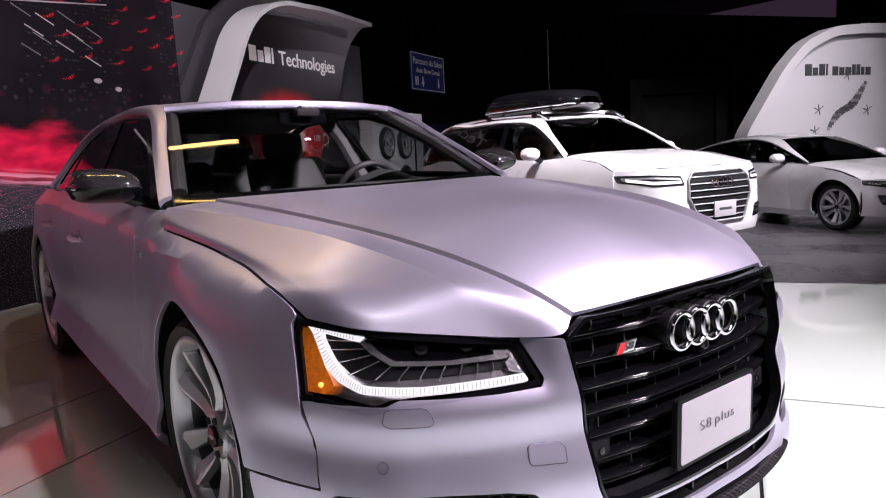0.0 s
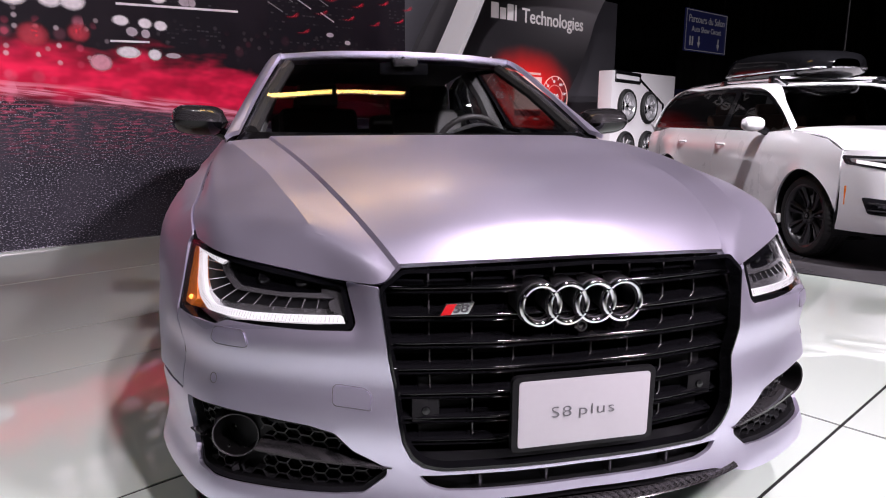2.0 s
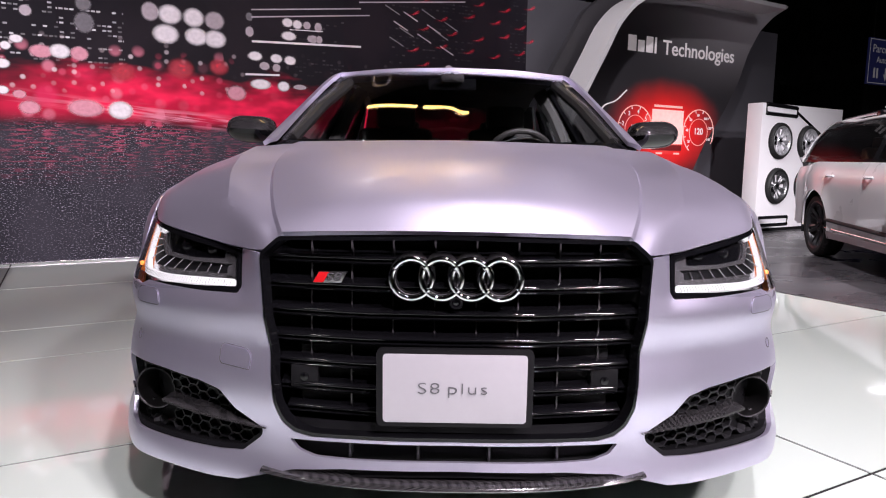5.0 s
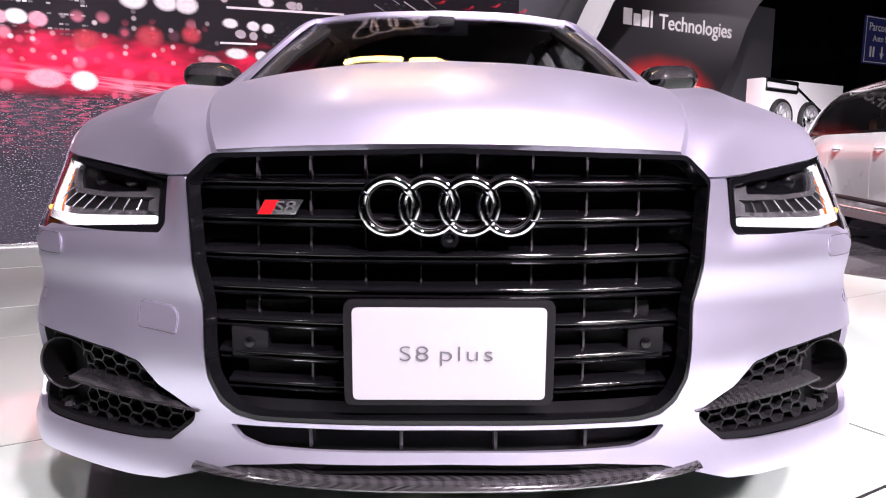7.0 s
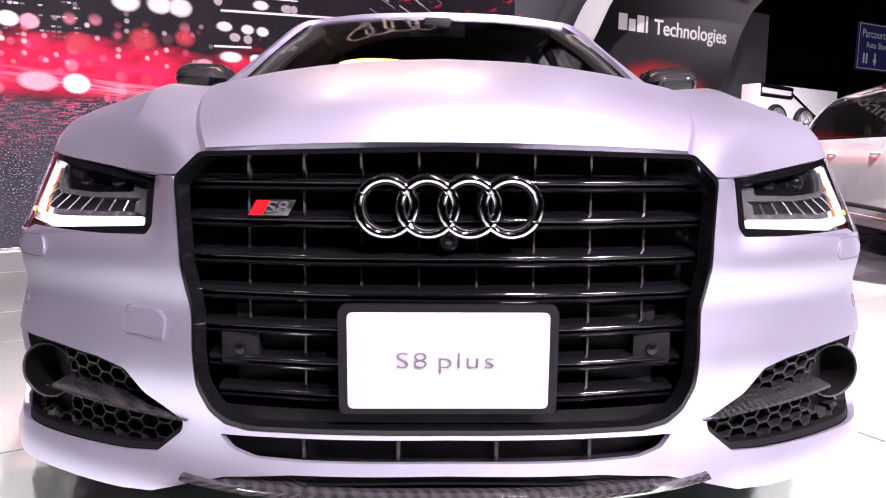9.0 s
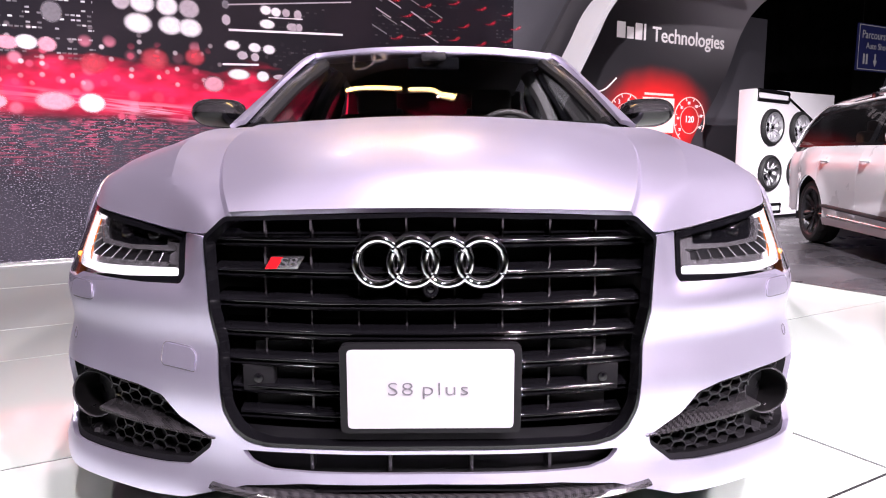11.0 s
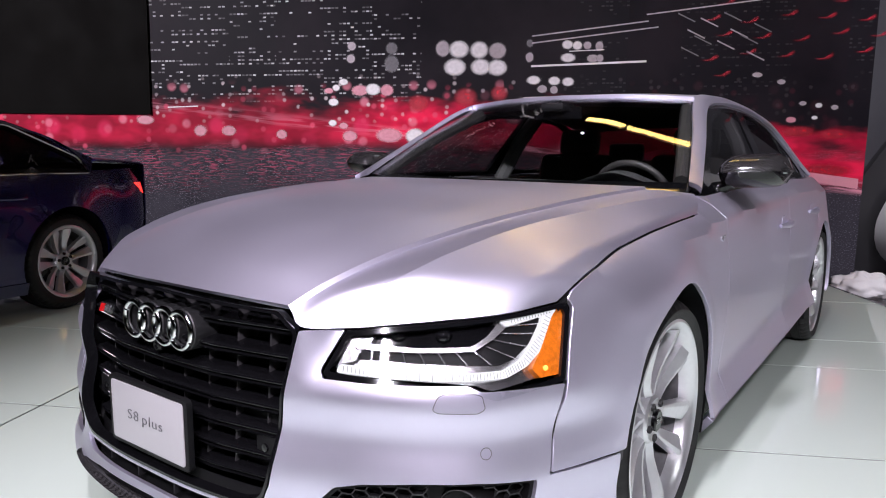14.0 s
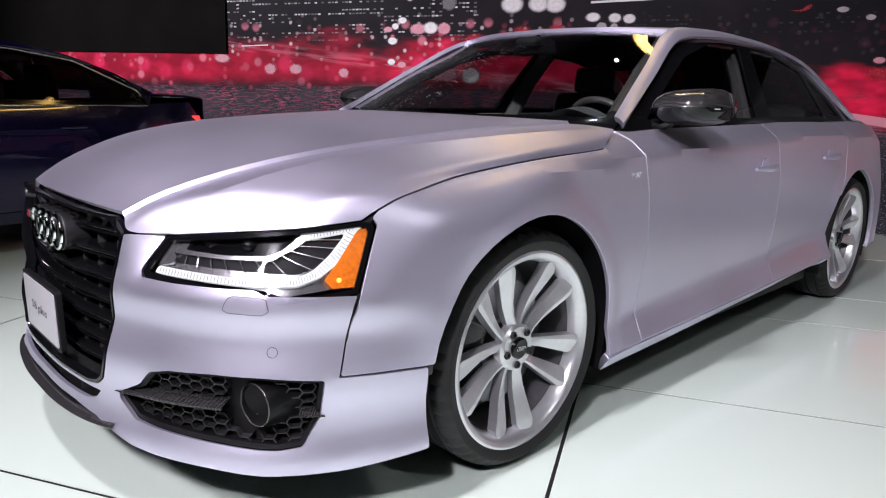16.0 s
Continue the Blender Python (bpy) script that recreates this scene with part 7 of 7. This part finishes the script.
def on_panel(name, bm, material):
    ob = part(name, bm, material, pb)
    return ob


def panel_text(name, body, u, z, size, material, align="LEFT", sx=1.0):
    return lettering(name, body, size, Matrix.Translation((u, -0.004, z)) @ Matrix.Rotation(radians(90), 4, "X") @ Matrix.Diagonal((sx, 1, 1, 1)), material, pb, depth=0.003, align=align, thin=0.012 * size)


# the maker's name as plain bars, then the word
for k, (a, wd, h) in enumerate(((0.0, 0.20, 0.27), (0.24, 0.16, 0.20), (0.44, 0.17, 0.28), (0.65, 0.05, 0.28))):
    on_panel("name_bar", block((a, -0.006, 2.955), (a + wd, -0.001, 2.955 + h), 0.001), PALE)
panel_text("panel_word", "Technologies", 0.86, 3.07, 0.36, PALE, sx=1.02)
arc_pts = lambda cu, cz, r, a0, a1, n=40: [(cu + r * math.cos(radians(a)), -0.006, cz + r * math.sin(radians(a))) for a in np.linspace(a0, a1, n)]
for cu in (0.27, 1.93):
    on_panel("dial_ring", tube(arc_pts(cu, 1.60, 0.42, -30, 235), 0.010, 6), DIAL)
    on_panel("dial_inner_ring", tube(arc_pts(cu, 1.60, 0.25, 0, 360), 0.005, 6), DIAL)
    for k in range(9):
        a = radians(225 - 30 * k)
        on_panel("dial_tick", tube([(cu + 0.36 * math.cos(a), -0.006, 1.60 + 0.36 * math.sin(a)), (cu + 0.41 * math.cos(a), -0.006, 1.60 + 0.41 * math.sin(a))], 0.008, 5), PALE)
for k, t in enumerate("123456"):
    a = radians(205 - 42 * k)
    panel_text("dial_figure", t, 0.27 + 0.315 * math.cos(a), 1.60 + 0.315 * math.sin(a), 0.11, PALE, "CENTER")
for k, t in enumerate(("20", "40", "60", "80", "100", "120", "140")):
    a = radians(215 - 40 * k)
    panel_text("dial_figure", t, 1.93 + 0.315 * math.cos(a), 1.60 + 0.315 * math.sin(a), 0.07, PALE, "CENTER")
panel_text("gear_figure", "D6", 0.27, 1.61, 0.17, PALE, "CENTER")
panel_text("speed_figure", "120", 1.93, 1.61, 0.17, PALE, "CENTER")
# The map print is brightened by emission too.
MAP = mat("map_print", (0.92, 0.55, 0.52), 0.4, emit=(1.0, 0.62, 0.58), power=0.42, vary=0.2, grain=12)
on_panel("map_screen", block((0.68, -0.004, 1.36), (1.50, -0.001, 1.98)), MAP)
on_panel("map_header", block((0.72, -0.006, 2.02), (1.46, -0.002, 2.06)), DIAL)
on_panel("map_footer", block((0.70, -0.007, 1.24), (1.48, -0.002, 1.34)), mat("dark_red_print", (0.20, 0.01, 0.012), 0.4))
for a in (0.82, 1.28):
    on_panel("footer_bar", block((a, -0.006, 1.17), (a + 0.16, -0.002, 1.20)), DIAL)
on_panel("binnacle_line", tube(line([(0.02, -0.006, 2.27), (-0.22, -0.006, 2.08), (-0.52, -0.006, 1.95), (-0.60, -0.006, 1.70), (-0.50, -0.006, 1.40), (-0.28, -0.006, 1.10), (0.05, -0.006, 0.90), (0.38, -0.006, 0.82), (0.62, -0.006, 0.92)], 60), 0.014, 6), PALE)
on_panel("fuel_bar", block((0.12, -0.006, 0.97), (0.42, -0.002, 0.99)), PALE)
on_panel("fuel_figure", block((0.16, -0.006, 1.02), (0.38, -0.002, 1.05)), PALE)


def kiosk():
    """White stand with a sloping screen desk on a slanted foot."""
    k = thing("display_kiosk", "white information stand with a sloping red screen", "kiosk", STAND @ pose(3.10, 8.75, DEEP, 0, 0, 24))
    prof = [(-0.36, 0.0), (-0.04, 0.0), (0.10, 0.52), (0.17, 0.60), (0.24, 0.645), (0.62, 0.71), (0.67, 0.76), (0.68, 0.94), (-0.16, 0.94), (-0.21, 0.77)]
    part("body", prism(prof, 0.42, lambda a, b, d: (a, d - 0.21, b + (d - 0.21) * 0.22 * (b > 0.75)), 0.012), WHITE_PANEL, k)
    part("screen", prism([(-0.06, -0.17), (0.60, -0.17), (0.60, 0.17), (-0.06, 0.17)], 0.006, lambda a, b, d: (a, b, 0.942 + b * 0.22 + d)), mat("red_screen", (0.12, 0.012, 0.014), 0.15, coat=0.6, emit=(1.0, 0.08, 0.07), power=0.15), k)


def tread_box():
    """White display box with four alloy wheels on its face and a black outline."""
    b = thing("wheel_display", "white display box with four alloy wheels on its face", "display", STAND @ pose(5.65, 10.8, DEEP, 0, 0, 32))
    part("body", block((0.0, 0.0, 0.06), (2.62, 0.30, 2.32), 0.01), WHITE_PANEL, b)
    part("plinth", block((0.05, 0.04, 0.0), (2.57, 0.28, 0.06)), MATT_BLACK, b)
    path = [(0.10, 2.30), (1.05, 2.27), (1.05, 2.12), (0.10, 2.14)]
    part("black_outline", tube([(a, -0.004, z) for a, z in path], 0.035, 4, True), GLOSS_BLACK, b)
    part("black_line", tube([(1.05, -0.004, 2.20), (2.1, -0.004, 1.72), (2.1, -0.004, 0.55)], 0.03, 4), GLOSS_BLACK, b)
    part("foot_outline", tube([(0.10, -0.004, 0.26), (0.98, -0.004, 0.26), (0.98, -0.004, 0.12), (0.10, -0.004, 0.12)], 0.03, 4, True), GLOSS_BLACK, b)
    tones = [ALLOY, ALLOY, DARK_ALLOY, DARK_ALLOY]
    for i, (u, z) in enumerate(((0.56, 1.66), (1.46, 1.64), (0.56, 0.84), (1.46, 0.84))):
        w = road_wheel("display_wheel", 1.0, 0.33, 0.18, 0.262, 5 if i < 2 else 7, alloy=tones[i] if i < 2 else STEEL)
        w.parent = b
        w.matrix_basis = pose(u, 0.012, z, 0, 0, -90) @ pose(0, 0, 0, 20 * i, 0, 0)
    return b


kiosk()
tread_box()
# crumpled white cloth by the arch's foot
bm = bmesh.new()
bmesh.ops.create_uvsphere(bm, u_segments=40, v_segments=22, radius=1)
for v in bm.verts:
    p = v.co.copy()
    k = 1 + 0.35 * noise.fractal(p * 2.2, 1.0, 2.0, 4) + 0.10 * abs(math.sin(9 * p.x + 5 * p.z + 3 * p.y))
    v.co = Vector((p.x * 0.27 * k, p.y * 0.18 * k, max(0.0, 0.10 + p.z * 0.15 * k)))
cloth = tagged(part("cloth", bm, mat("white_cloth", (0.72, 0.69, 0.72), 0.85, vary=0.06, grain=80), sharp=180), "crumpled white cloth lying by the arch", "cloth")
cloth.matrix_world = STAND @ pose(1.22, 7.75, DEEP, 0, 0, 10)


def direction_sign():
    """Blue direction sign with two lines of writing, hung from the dark."""
    s = thing("direction_sign", "dark blue direction sign with white writing and arrows", "sign", STAND @ pose(13.0, 18.7, 0.20, 0, 0, 27))
    # Board and writing carry a slight emission so the far sign reads.
    BLUE_SIGN = mat("blue_sign", (0.022, 0.025, 0.11), 0.4, emit=(0.05, 0.055, 0.22), power=0.06)
    SIGN_INK = mat("sign_ink", (0.40, 0.38, 0.42), 0.5, emit=(1.0, 0.95, 1.0), power=0.06)
    part("board", block((-1.3, 0.0, 3.12), (1.3, 0.05, 4.40), 0.01), BLUE_SIGN, s)
    part("border", tube([(a, -0.006, z) for a, z in ((-1.26, 3.16), (1.26, 3.16), (1.26, 4.36), (-1.26, 4.36))], 0.012, 4, True), SIGN_INK, s)
    up = Matrix.Rotation(radians(90), 4, "X")
    lettering("sign_line", "Parcours du Salon", 0.31, Matrix.Translation((0, -0.006, 4.10)) @ up, SIGN_INK, s, depth=0.002)
    lettering("sign_line", "Auto Show Circuit", 0.24, Matrix.Translation((0, -0.006, 3.80)) @ up, SIGN_INK, s, depth=0.002)
    for a in (-0.45, 0.78):
        part("arrow", prism([(a - 0.035, 3.60), (a + 0.035, 3.60), (a + 0.035, 3.42), (a + 0.10, 3.42), (a, 3.24), (a - 0.10, 3.42), (a - 0.035, 3.42)], 0.003, lambda p, q, d: (p, -0.006 + d, q)), SIGN_INK, s)
    for a in (-0.98, -0.84):
        part("rest_room_mark", block((a - 0.04, -0.006, 3.30), (a + 0.04, -0.002, 3.58), 0.002), SIGN_INK, s)
    for a in (-1.1, 1.1):
        part("wire", tube([(a, 0.02, 4.40), (a, 0.02, 8.98)], 0.008, 5), DARK_GREY, s)


direction_sign()


def gecko_panel():
    """White display panel with bars for its title and dark flecks for its picture."""
    s = thing("white_display_panel", "white curved display panel with grey title bars", "display", STAND @ pose(11.5, 8.0, DEEP, 0, 0, -20))
    ol = [(1.75, 0.0), (2.05, 1.45), (3.12, 2.95), (3.72, 3.52), (4.55, 3.86), (5.6, 3.93), (8.5, 3.93), (8.5, 0.0)]
    face = rounded(ol, 0.3, 0.25)
    part("panel_face", prism([tuple(q) for q in inset(face, 0.20)], 0.05, lambda a, b, d: (a, 0.12 + d, b)), mat("white_print", (0.72, 0.70, 0.74), 0.4, vary=0.03), s)
    v, f = [], []
    inn = inset(face, 0.22)
    n = len(face)
    for d in (0.0, 0.4):
        v += [(a, d, b) for a, b in face] + [(a, d, b) for a, b in inn]
    for i in range(n):
        j = (i + 1) % n
        f += [(i, j, n + j, n + i), (j, i, 2 * n + i, 2 * n + j), (n + i, n + j, 3 * n + j, 3 * n + i)]
    linked("panel_frame", v, f, WHITE_PANEL, s)
    for a, w, h in ((3.80, 0.20, 0.26), (4.03, 0.15, 0.18), (4.22, 0.17, 0.26), (4.43, 0.05, 0.26), (4.62, 0.17, 0.2), (4.83, 0.15, 0.18), (5.02, 0.17, 0.18), (5.22, 0.11, 0.24), (5.36, 0.11, 0.24), (5.5, 0.1, 0.18), (5.64, 0.16, 0.18)):
        part("title_bar", block((a, 0.105, 2.75), (a + w, 0.118, 2.75 + h), 0.002), INK, s)
    for k in range(26):
        t = k / 25
        u, z = 4.55 + 1.1 * t, 1.5 + 1.0 * t + 0.08 * math.sin(7 * t)
        wd = 0.05 + 0.11 * math.sin(math.pi * t)
        part("picture_fleck", prism([tuple(q) for q in rounded([(u - wd, z - 0.03), (u + wd, z - 0.05), (u + wd * 0.9, z + 0.03), (u - wd * 0.8, z + 0.05)], 1, 0.01)], 0.006, lambda a, b, d: (a, 0.110 + d, b)), INKS[4 if k % 3 else 1], s)
    for u, z in ((4.25, 1.95), (4.15, 1.45), (5.75, 1.9), (5.1, 2.75)):
        for q in range(5):
            a = radians(40 + 60 * q)
            part("picture_fleck", tube([(u, 0.112, z), (u + 0.16 * math.cos(a), 0.112, z + 0.13 * math.sin(a))], 0.012, 4), INKS[4], s)


gecko_panel()
# dim doorway in the back curtain, poles and an exit light
dw = thing("doorway_frame", "dim grey portal in the black curtain", "doorway", STAND @ pose(19.0, 12.7, DEEP, 0, 0, -38))
DIM = mat("dim_grey_board", (0.007, 0.0066, 0.006), 0.7, vary=0.15)
part("left_post", block((-1.65, 0, 0), (-1.25, 0.3, 3.5), 0.02), DIM, dw)
part("right_post", block((1.25, 0, 0), (1.65, 0.3, 3.5), 0.02), DIM, dw)
part("lintel", block((-1.25, 0, 2.95), (1.25, 0.3, 3.5), 0.02), DIM, dw)
part("shutter", block((-1.25, 0.2, 0), (1.25, 0.28, 2.95), 0.02), mat("dark_olive_board", (0.007, 0.0065, 0.004), 0.7, vary=0.2), dw)
for x, y, h in ((12.5, 12.5, 4.6), (20.6, 11.6, 4.0)):
    pl = thing("curtain_pole", "thin grey upright pole of the curtain frame", "pole", STAND @ pose(x, y, DEEP), "curtain poles")
    part("pole", tube([(0, 0, 0), (0, 0, h)], 0.022, 8), DARK_GREY, pl)
    part("foot", block((-0.2, -0.2, 0), (0.2, 0.2, 0.012), 0.003), DARK_GREY, pl)
ex = thing("exit_light", "small red exit light on the blue drape", "light", STAND @ pose(10.9, 20.75, 2.15))
part("lit_face", block((-0.16, -0.04, -0.12), (0.16, 0.0, 0.12), 0.01), RED_LAMP, ex)
part("housing", block((-0.2, 0.0, -0.16), (0.2, 0.06, 0.16), 0.01), DARK_GREY, ex)

# warm tube lamps hung from the ceiling over the stand
WARM = mat("warm_tube", (1.0, 0.8, 0.45), 0.4, emit=(1.0, 0.60, 0.17), power=18, vary=0)
for a, b in (((-1.6, 5.1, 5.0), (-0.65, 4.65, 5.0)), ((-0.55, 4.6, 5.0), (0.5, 4.34, 5.0))):
    tl = thing("tube_lamp", "warm yellow tube lamp hung from the ceiling on wires", "lamp", None, "tube lamps")
    part("tube", tube([a, b], 0.048, 10), WARM, tl)
    d = (Vector(b) - Vector(a)).normalized()
    q = Vector((-d.y, d.x, 0)) * 0.05
    part("reflector", prism([(-0.06, 0.05), (0.06, 0.05), (0.05, 0.08), (-0.05, 0.08)], 1.0, lambda x, z, t: tuple(Vector(a).lerp(Vector(b), t) + q.normalized() * x + Vector((0, 0, z)))), WHITE_PANEL, tl)
    for t in (0.1, 0.9):
        c = Vector(a).lerp(Vector(b), t)
        part("wire", tube([(c.x, c.y, 5.07), (c.x, c.y, 9.0)], 0.004, 5), DARK_GREY, tl)
# white words and rings high on the printed wall
for word, u in (("durch", -0.70), ("Technik", 0.33)):
    lettering("wall_word", word, 0.24, Matrix.Translation((u, -0.006, 3.93)) @ Matrix.Rotation(radians(90), 4, "X"), PALE, WALL_OB, depth=0.004)
for k in range(4):
    cu = 1.6 + 0.37 * k
    part("wall_ring", tube([(cu + 0.25 * math.cos(a), -0.008, 4.5 + 0.25 * math.sin(a)) for a in np.linspace(0, 2 * math.pi, 48, endpoint=False)], 0.03, 6, True), INKS[1], WALL_OB)

# ---- floor tiles
ds = [-9.0, -7.75, -6.48, -5.21, -3.94, -2.67, -1.40, -0.13, 1.155, 2.41, 3.06, 4.42, 5.69]
for i, (d0, d1) in enumerate(zip(ds, ds[1:])):
    for k in range(-6, 6):
        e0 = 1.45 + 2.66 * k
        poly = clip_edge([turn(e0 + 0.006, d0 + 0.006), turn(e0 + 2.654, d0 + 0.006), turn(e0 + 2.654, d1 - 0.006), turn(e0 + 0.006, d1 - 0.006)])
        if len(poly) >= 3:
            part("tile", prism(poly, 0.008, lambda a, b, d: (a, b, -d)), TILE, FLOOR)
